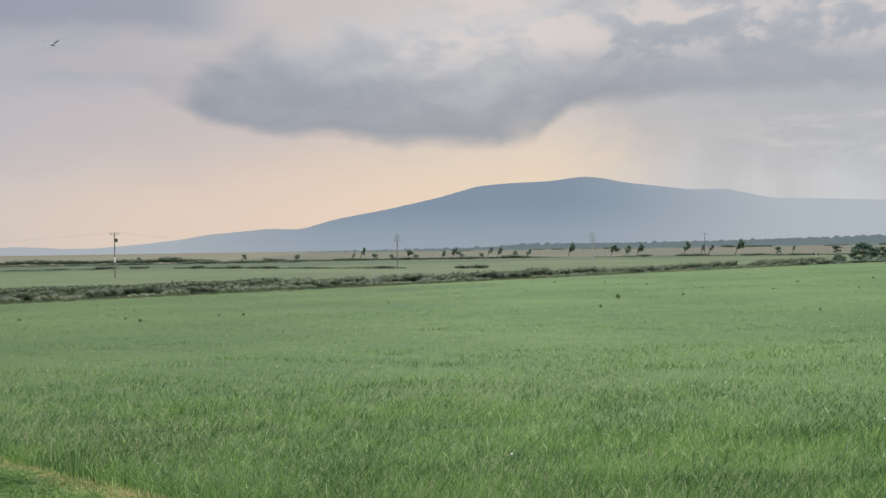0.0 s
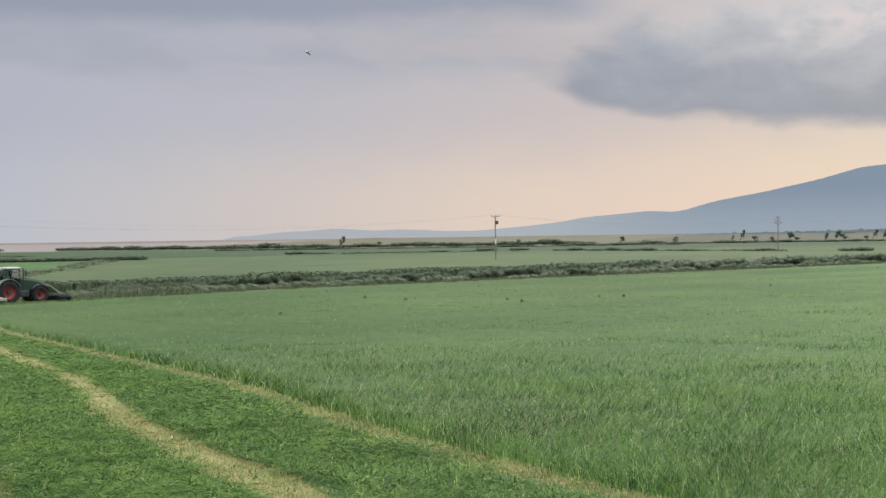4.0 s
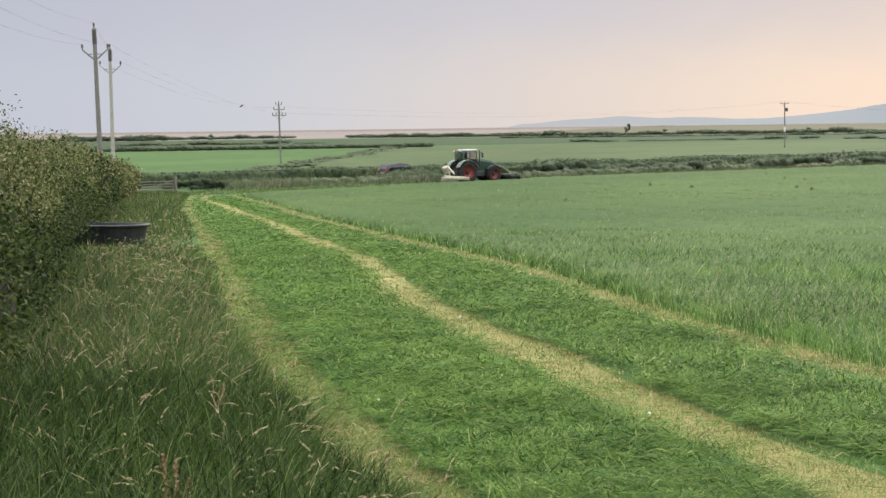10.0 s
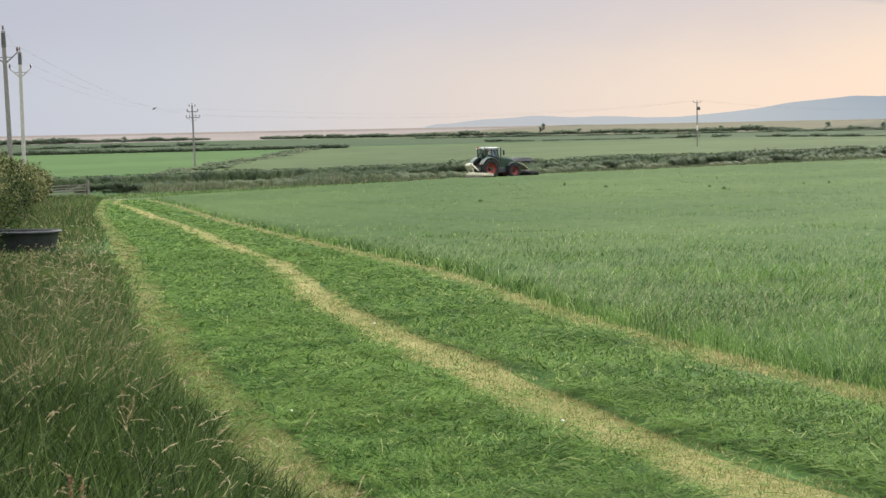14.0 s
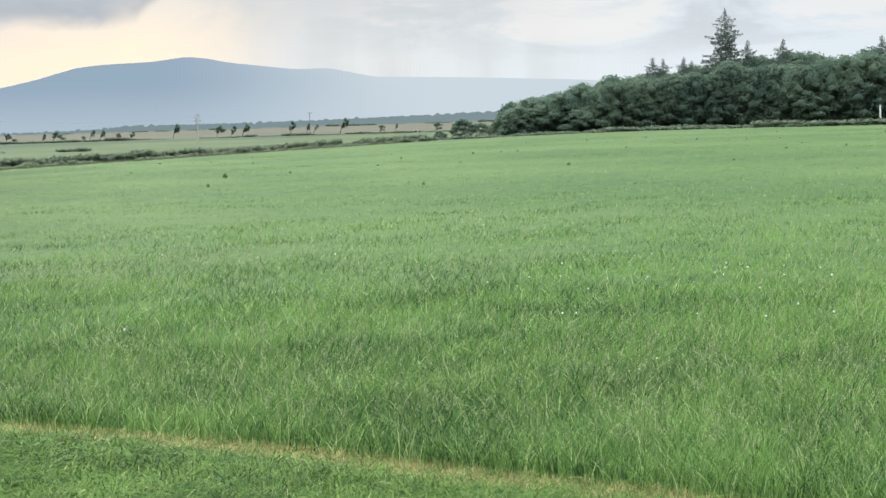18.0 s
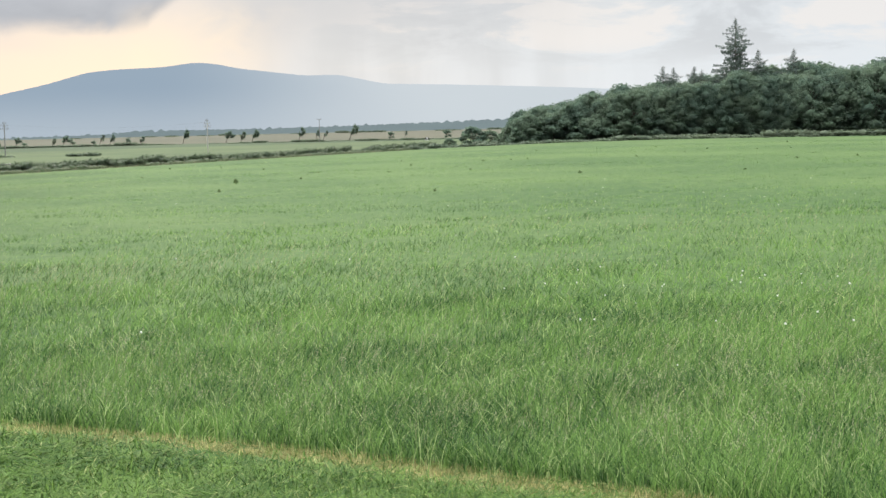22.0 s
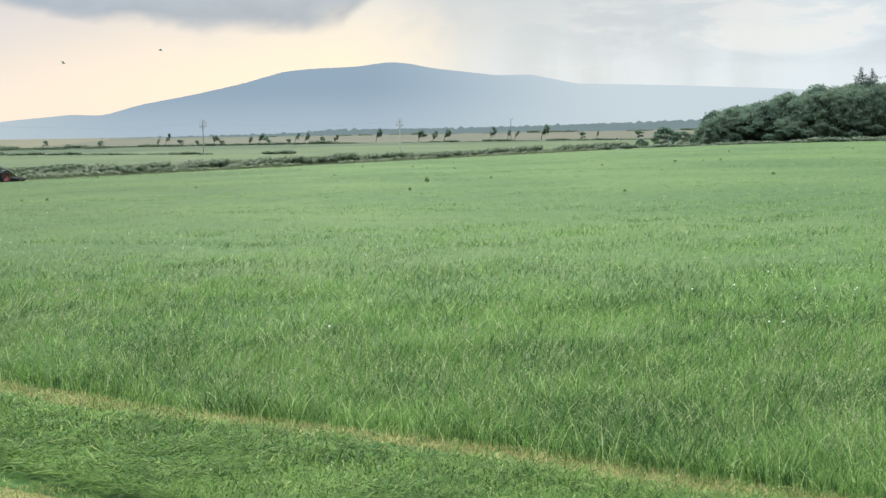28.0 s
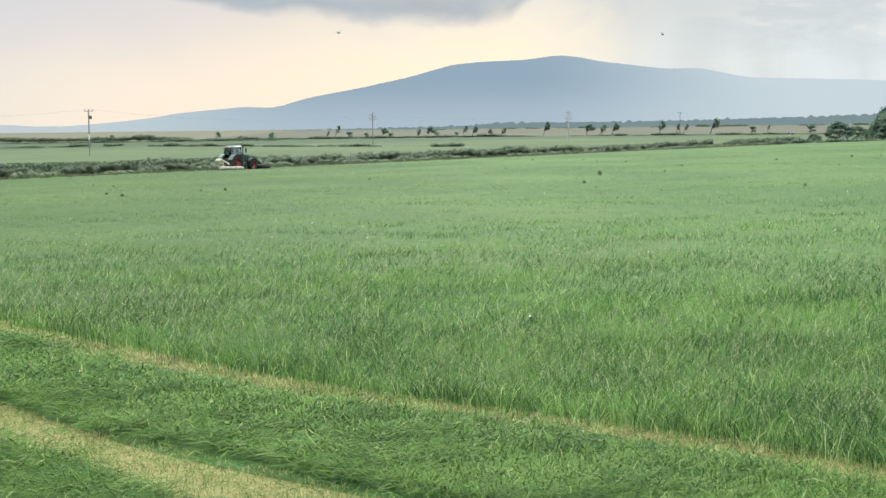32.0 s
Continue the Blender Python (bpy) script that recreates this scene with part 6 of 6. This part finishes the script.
    bm = bmesh.new()
    box(bm, (.45, .5, .14), (.25, 0, 1.66), .05)
    box(bm, (.12, .46, .62), (.02, 0, 2.0), .05)
    part("seat", bm, M_CURTAIN, t)
    bm = bmesh.new()
    rod(bm, (1.0, 0, 1.5), (.86, 0, 2.0), .04, .03, 8)
    lathe(bm, [(.17, -.015), (.2, 0), (.17, .015), (.15, 0), (.17, -.015)], Matrix.Translation((.85, 0, 2.03)) @ Matrix.Rotation(-.5, 4, "Y"), 18)
    part("steering_wheel", bm, M_CURTAIN, t)
    # fenders
    for s in (-1, 1):
        bm = bmesh.new()
        sec = []
        for i in range(9):
            a = radians(20 + i * 17)
            r = 1.06
            sec.append([(r * math.cos(a), s * .62, .95 + r * math.sin(a)), (r * math.cos(a), s * 1.22, .95 + r * math.sin(a)),
                        ((r + .05) * math.cos(a), s * 1.22, .95 + (r + .05) * math.sin(a)), ((r + .05) * math.cos(a), s * .62, .95 + (r + .05) * math.sin(a))])
        loft(bm, sec)
        part("rear_fender", bm, M_SILVER, t, "dull green rear mudguard")
        bm = bmesh.new()
        sec = []
        for i in range(7):
            a = radians(30 + i * 19)
            sec.append([(2.85 + .80 * math.cos(a), s * .68, .70 + .80 * math.sin(a)), (2.85 + .80 * math.cos(a), s * 1.16, .70 + .80 * math.sin(a)),
                        (2.85 + .84 * math.cos(a), s * 1.16, .70 + .84 * math.sin(a)), (2.85 + .84 * math.cos(a), s * .68, .70 + .84 * math.sin(a))])
        loft(bm, sec)
        part("front_fender", bm, M_DARK, t)
        bm = bmesh.new()
        box(bm, (.06, .16, .1), (-.98, s * 1.0, 1.45), .02)
        part("tail_light", bm, M_LAMP, t)
        bm = bmesh.new()
        rod(bm, (1.12, s * .68, 2.7), (1.5, s * 1.15, 2.72), .02, .02, 6)
        rod(bm, (1.5, s * 1.15, 2.72), (1.5, s * 1.15, 2.4), .018, .018, 6)
        box(bm, (.09, .26, .46), (1.5, s * 1.18, 2.46), .03)
        part("mirror", bm, M_DARK, t, "black door mirror on its arm")
        bm = bmesh.new()
        for k in range(3):
            box(bm, (.38, .3, .04), (.75, s * .9, .5 + k * .33), .01)
        rod(bm, (.58, s * 1.02, .45), (.58, s * .9, 1.4), .02, .02, 6)
        rod(bm, (.94, s * 1.02, .45), (.94, s * .9, 1.4), .02, .02, 6)
        part("cab_steps", bm, M_DARK, t)
        bm = bmesh.new()
        box(bm, (.9, .34, .5), (1.55, s * .62, .78), .06)
        part("fuel_tank", bm, M_DARK, t)
    bm = bmesh.new()
    rod(bm, (1.52, -.62, 1.4), (1.52, -.66, 2.75), .065, .06, 10)
    rod(bm, (1.52, -.66, 2.75), (1.47, -.66, 2.95), .05, .05, 10)
    part("exhaust", bm, M_DARK, t, "upright exhaust stack")
    bm = bmesh.new()
    rod(bm, (0, -1.1, .95), (0, 1.1, .95), .14, .14, 12)
    rod(bm, (2.85, -1.0, .70), (2.85, 1.0, .70), .11, .11, 12)
    part("axles", bm, M_DARK, t)
    # linkages
    bm = bmesh.new()
    for s in (-1, 1):
        rod(bm, (-.4, s * .4, .75), (-1.45, s * .42, .62), .05, .045, 8)
        rod(bm, (-.3, s * .38, 1.45), (-.95, s * .41, .7), .035, .035, 8)
    rod(bm, (-.4, 0, 1.2), (-1.5, 0, 1.15), .04, .04, 8)
    part("rear_linkage", bm, M_DARK, t)
    bm = bmesh.new()
    box(bm, (.14, 1.0, .12), (-1.55, 0, .62), .03)
    rod(bm, (-1.55, -.45, .62), (-1.5, 0, 1.5), .06, .05, 8)
    rod(bm, (-1.55, .45, .62), (-1.5, 0, 1.5), .06, .05, 8)
    rod(bm, (-1.5, 0, 1.45), (-1.75, -1.5, .85), .08, .07, 8)
    part("mower_headstock", bm, M_CREAM, t, "cream steel mower headstock")
    bm = bmesh.new()
    box(bm, (.5, .9, .7), (-1.35, .5, 1.15), .12, Matrix.Rotation(-.5, 4, "Y"), 2)
    part("folded_guard", bm, M_CREAM, t, "pale folded side guard")
    mower(t, -1.95, -2.0, 3.0, 1.15, False)
    bm = bmesh.new()
    for s in (-1, 1):
        rod(bm, (3.4, s * .35, .7), (4.3, s * .38, .62), .05, .05, 8)
    rod(bm, (3.4, 0, 1.15), (4.2, 0, 1.0), .04, .04, 8)
    part("front_linkage", bm, M_DARK, t)
    bm = bmesh.new()
    sec = []
    for x, z, w in ((3.64, 1.52, .45), (3.95, 1.42, .72), (4.3, 1.12, .9), (4.65, .82, 1.0)):
        sec.append([(x, -w, z - .1), (x, -w, z), (x, w, z), (x, w, z - .1)])
    loft(bm, sec)
    part("front_headstock", bm, M_CREAM, t, "cream hood over the front mower")
    mower(t, 4.95, 0, 2.9, 1.0, True)
    for s in (-1, 1):
        wheel(t, 0, s * .95, .95, .62, 18)
        wheel(t, 2.85, s * .92, .70, .52, 16)
    return t


def car():
    """A dark estate car on the lane."""
    c = thing("car", Matrix(), "black estate car with red tail lights on the lane", "car")
    side = [(-2.2, .35), (-2.28, .75), (-2.2, 1.0), (-1.9, 1.46), (-.6, 1.55), (.35, 1.48), (1.05, 1.02), (1.9, .92), (2.2, .72), (2.25, .4), (1.9, .26), (-1.9, .26)]
    bm = bmesh.new()
    secs = []
    for y, k in ((-.88, .0), (-.9, .3), (-.72, 1.0), (.72, 1.0), (.9, .3), (.88, .0)):
        secs.append([(x * (1 - .02 * (1 - k)), y, z if z < 1.05 else 1.03 + (z - 1.03) * k) for x, z in side])
    loft(bm, secs)
    part("body", bm, M_CARPAINT, c)
    for s in (-1, 1):
        bm = bmesh.new()
        bm.faces.new([bm.verts.new(p) for p in ((-1.95, s * .87, 1.06), (.85, s * .87, 1.06), (.3, s * .765, 1.42), (-.6, s * .755, 1.48), (-1.75, s * .765, 1.40))])
        part("side_window", bm, M_CARGLASS, c)
        bm = bmesh.new()
        box(bm, (.1, .3, .2), (-2.24, s * .68, .9), .03)
        part("tail_light", bm, M_LAMP, c)
        bm = bmesh.new()
        box(bm, (.1, .32, .14), (2.2, s * .62, .72), .03)
        part("headlight", bm, M_CLEAR, c)
        bm = bmesh.new()
        box(bm, (.14, .2, .14), (.7, s * 1.0, 1.08), .04)
        part("mirror", bm, M_CARPAINT, c)
        bm = bmesh.new()
        rod(bm, (-1.6, s * .62, 1.57), (.1, s * .62, 1.56), .02, .02, 6)
        part("roof_rail", bm, M_SILVER, c)
        for x in (-1.4, 1.38):
            w = new("wheel")
            w.parent = c
            w.location = (x, s * .8, .33)
            flip = Matrix.Rotation(math.pi / 2, 4, "X")
            bm = bmesh.new()
            lathe(bm, [(.2, -.1), (.3, -.11), (.33, -.08), (.33, .08), (.3, .11), (.2, .1), (.2, -.1)], flip, 22)
            part("tyre", bm, M_TYRE, w)
            bm = bmesh.new()
            lathe(bm, [(.21, -.09), (.16, -.05 * s), (.05, .0), (0, .0)], flip, 18)
            lathe(bm, [(.21, .09), (.16, .05), (.05, .02), (0, .02)], flip, 18)
            part("rim", bm, M_SILVER, w)
            CARWHEELS.append((w, .33))
    bm = bmesh.new()
    bm.faces.new([bm.verts.new(p) for p in ((-2.215, -.7, 1.05), (-2.215, .7, 1.05), (-1.96, .64, 1.42), (-1.96, -.64, 1.42))])
    part("rear_window", bm, M_CARGLASS, c)
    bm = bmesh.new()
    bm.faces.new([bm.verts.new(p) for p in ((1.09, -.72, 1.05), (1.09, .72, 1.05), (.45, .66, 1.45), (.45, -.66, 1.45))])
    part("windscreen", bm, M_CARGLASS, c)
    bm = bmesh.new()
    box(bm, (.02, .52, .12), (-2.285, 0, .68), .005)
    part("number_plate", bm, M_CREAM, c)
    bm = bmesh.new()
    box(bm, (.12, 1.7, .22), (-2.24, 0, .45), .05)
    part("bumper", bm, M_CURTAIN, c)
    return c


CARWHEELS = []
M_CARPAINT = plain("black car paint", (.012, .013, .016, 1), 0.16, 0, 0.2, 3.0)
M_CARGLASS = plain("dark car glass", (.01, .012, .013, 1), 0.06, 0, 0.1)

M_FEATHER = plain("gull white", (.55, .55, .55, 1), 0.8, 0, 0.15, 12)
M_GREYWING = plain("gull grey", (.26, .265, .28, 1), 0.8, 0, 0.2, 12)
M_CROW = plain("crow black", (.012, .012, .014, 1), 0.6, 0, 0.2, 12)


def gull():
    """A gull in flight, its wings jointed at the shoulder; it looks along x."""
    g = thing("gull", Matrix(), "grey and white gull flying over the meadow", "bird", "gulls")
    bm = bmesh.new()
    ring = lambda x, r, z: [(x, r * math.cos(a * .785), z + r * math.sin(a * .785)) for a in range(8)]
    loft(bm, [ring(-.26, .012, .02), ring(-.14, .05, .01), ring(0, .075, 0), ring(.13, .065, .01), ring(.2, .042, .025), ring(.25, .04, .03), ring(.29, .012, .022)])
    part("body", bm, M_FEATHER, g)
    bm = bmesh.new()
    loft(bm, [ring(.285, .014, .02), ring(.35, .003, .01)])
    part("beak", bm, M_CREAM, g)
    bm = bmesh.new()
    loft(bm, [[(-.2, -.03, .015), (-.2, .03, .015), (-.2, .03, .028), (-.2, -.03, .028)], [(-.40, -.08, .012), (-.40, .08, .012), (-.40, .08, .018), (-.40, -.08, .018)]])
    part("tail", bm, M_FEATHER, g)
    wings = []
    for s in (-1, 1):
        bm = bmesh.new()
        sec = []
        for y, x0, x1, z in ((.04, -.1, .12, 0), (.25, -.09, .13, .035), (.42, -.12, .10, .03), (.58, -.19, -.03, .0), (.68, -.24, -.2, -.02)):
            sec.append([(x0, s * y, z), (x1, s * y, z + .008), (x1 - .02, s * y, z + .022), (x0, s * y, z + .006)])
        loft(bm, sec)
        w = part("wing", bm, M_GREYWING, g, "grey wing with dark tip")
        wings.append((w, s))
    return g, wings


def cow():
    c = thing("cow", pose(*polar(11.74, 690), PLAIN, 0, 0, 35), "black and white cow grazing on the plain", "cow")
    bm = bmesh.new()
    ring = lambda x, ry, rz, z: [(x, ry * math.cos(a * .628), z + rz * math.sin(a * .628)) for a in range(10)]
    loft(bm, [ring(-.95, .12, .15, 1.2), ring(-.8, .32, .36, 1.05), ring(-.2, .38, .42, .98), ring(.4, .36, .4, 1.0), ring(.75, .25, .3, 1.1), ring(.95, .12, .18, 1.15)])
    part("body", bm, M_CROW, c)
    bm = bmesh.new()
    loft(bm, [ring(-.3, .385, .425, .98), ring(.2, .385, .42, .985)])
    part("white_patch", bm, M_FEATHER, c)
    bm = bmesh.new()
    rod(bm, (.85, 0, 1.15), (1.25, 0, .75), .15, .11, 8)
    rod(bm, (1.2, 0, .85), (1.45, 0, .45), .12, .07, 8)
    part("head", bm, M_CROW, c)
    for x in (-.72, .62):
        for s in (-1, 1):
            bm = bmesh.new()
            rod(bm, (x, s * .2, .8), (x, s * .2, 0), .09, .06, 7)
            part("leg", bm, M_FEATHER, c)


cow()


def perched_crow():
    """A crow on the wire between the hedge pole and the junction pole."""
    a, b = p2[0], pb[0]
    best = min((abs(math.degrees(math.atan2(q.x, q.y)) + 28.75), f, q) for f in [i / 400 for i in range(401)] for q in [a.lerp(b, f) - Vector((0, 0, 1.2 * 4 * f * (1 - f)))])
    q = best[2]
    c = thing("crow", Matrix.Translation(q) @ pose(0, 0, 0, 0, 0, 20), "black crow perched on the wire", "bird")
    bm = bmesh.new()
    ring = lambda x, r, z: [(x, r * math.cos(i * .785), z + r * math.sin(i * .785)) for i in range(8)]
    loft(bm, [ring(-.26, .015, -.02), ring(-.12, .07, .06), ring(.02, .1, .13), ring(.12, .08, .22), ring(.18, .06, .28), ring(.24, .02, .29)])
    part("body", bm, M_CROW, c)
    bm = bmesh.new()
    rod(bm, (.23, 0, .29), (.31, 0, .28), .018, .004, 6)
    part("beak", bm, M_CROW, c)
    bm = bmesh.new()
    for s in (-1, 1):
        rod(bm, (.0, s * .03, .1), (0, s * .03, 0), .012, .012, 5)
    part("legs", bm, M_CROW, c)


perched_crow()

the_tractor = tractor()
the_car = car()
gulls = [gull(), gull(), gull()]


# ---------------------------------------------------------------- what moves
def along(start, s):
    return start[0] + .502 * s, start[1] + .865 * s


def motions():
    turn = 53.0
    start = (-64.8, 137.8)
    track = [(0, -18), (2, -12), (4, -5.8), (5.5, -1.3), (6, 0.2), (7.5, 4.3), (9, 9.2), (10.4, 13.6), (11.2, 16.4), (12.2, 19.4), (13, 22.3), (15.5, 29.6), (18, 37.3), (21, 46.5), (24, 55.6),
             (26, 61.6), (28.5, 69.0), (29, 70.5), (30, 73.7), (31, 77.5), (32, 81.3)]
    walk(the_tractor, [(t, pose(*along(start, s), float(gz(*along(start, s))), 0, 0, turn)) for t, s in track])
    for hub, r in WHEELS:
        rows, steps = [], 90
        for i in range(steps + 1):
            t = 32.0 * i / steps
            s = float(np.interp(t, [a for a, b in track], [b for a, b in track]))
            rows.append((t, Matrix.Translation(hub.location) @ Matrix.Rotation(s / r, 4, "Y")))
        walk(hub, rows)
    lane0 = (ditch(0, 13.2)[0], ditch(0, 13.2)[1])
    drive = [(0, -36), (3, -18.5), (6, -.4), (7.5, 8.4), (9, 17.2), (9.6, 20.9), (10.4, 26.0), (11.2, 32.4), (12, 38.6), (13, 45.2), (14.5, 54.8), (15.6, 61.4), (16.2, 63.4), (17, 64.2), (20, 64.3), (32, 64.4)]
    drive = [(t, s + 1.5) for t, s in drive]
    walk(the_car, [(t, pose(*along(lane0, s), PLAIN + .035, 0, 0, 59.9)) for t, s in drive])
    for hub, r in CARWHEELS:
        rows = []
        for i in range(161):
            t = 32.0 * i / 160
            s = float(np.interp(t, [a for a, b in drive], [b for a, b in drive]))
            rows.append((t, Matrix.Translation(hub.location) @ Matrix.Rotation(s / r, 4, "Y")))
        walk(hub, rows)
    flights = [
        (115, 9, [(0, -12.89, 6.76), (.5, -11.95, 6.55), (1, -11.8, 6.72), (1.5, -12.3, 6.82), (2, -12.87, 6.62), (2.5, -13.72, 6.45), (3, -14.68, 6.23), (3.5, -15.79, 6.12), (5, -20, 6.2), (8, -32, 7),
               (14, -60, 9), (20, -85, 12), (26, -100, 14), (32, -115, 15)]),
        (185, 0, [(0, 40, 8), (8, 34, 9), (16, 20, 9), (22, 8, 7), (26, -1.0, 3.4), (27.5, -2.9, 2.85), (28, -3.14, 2.78), (28.5, -3.31, 2.87), (29, -3.8, 2.9), (29.4, -4.1, 2.78), (29.8, -4.5, 2.6), (30.4, -5.4, 2.7), (31, -5.0, 2.85),
               (32, -2.97, 3.1)]),
        (210, 0, [(0, -70, 9), (10, -55, 9), (18, -40, 8), (24, -22, 5), (27, -10.0, 2.4), (27.5, -8.2, 2.36), (28, -6.25, 2.39), (28.5, -4.23, 2.44), (29, -2.32, 2.42), (29.4, -.91, 2.33), (29.8, .67, 2.21), (30.2, 1.97, 2.15),
               (30.5, 3.25, 2.21), (30.8, 4.37, 2.3), (31.2, 5.67, 2.6), (31.7, 6.93, 2.78), (32, 7.6, 2.9)])]
    for (g, wings), (dist, away, path) in zip(gulls, flights):
        pts = [(t, Vector((math.sin(radians(a)), math.cos(radians(a)), math.tan(radians(e)))) * (dist + away * min(t, 4.0)) + Vector((0, 0, EYE))) for t, a, e in path]
        rows = []
        for i, (t, p) in enumerate(pts):
            q = pts[min(i + 1, len(pts) - 1)][1] - pts[max(i - 1, 0)][1]
            head = math.atan2(q.y, q.x)
            if rows:
                head = last + max(-1.2, min(1.2, (head - last + math.pi) % (2 * math.pi) - math.pi))
            last = head
            rows.append((t, Matrix.Translation(p) @ Matrix.Rotation(head, 4, "Z") @ Matrix.Rotation(.25 * math.sin(t * 2), 4, "X")))
        walk(g, rows)
        for w, s in wings:
            walk(w, [(k * .16, Matrix.Rotation(s * (.12 + .42 * math.sin(k * 1.35 + dist)), 4, "X")) for k in range(201)])


motions()
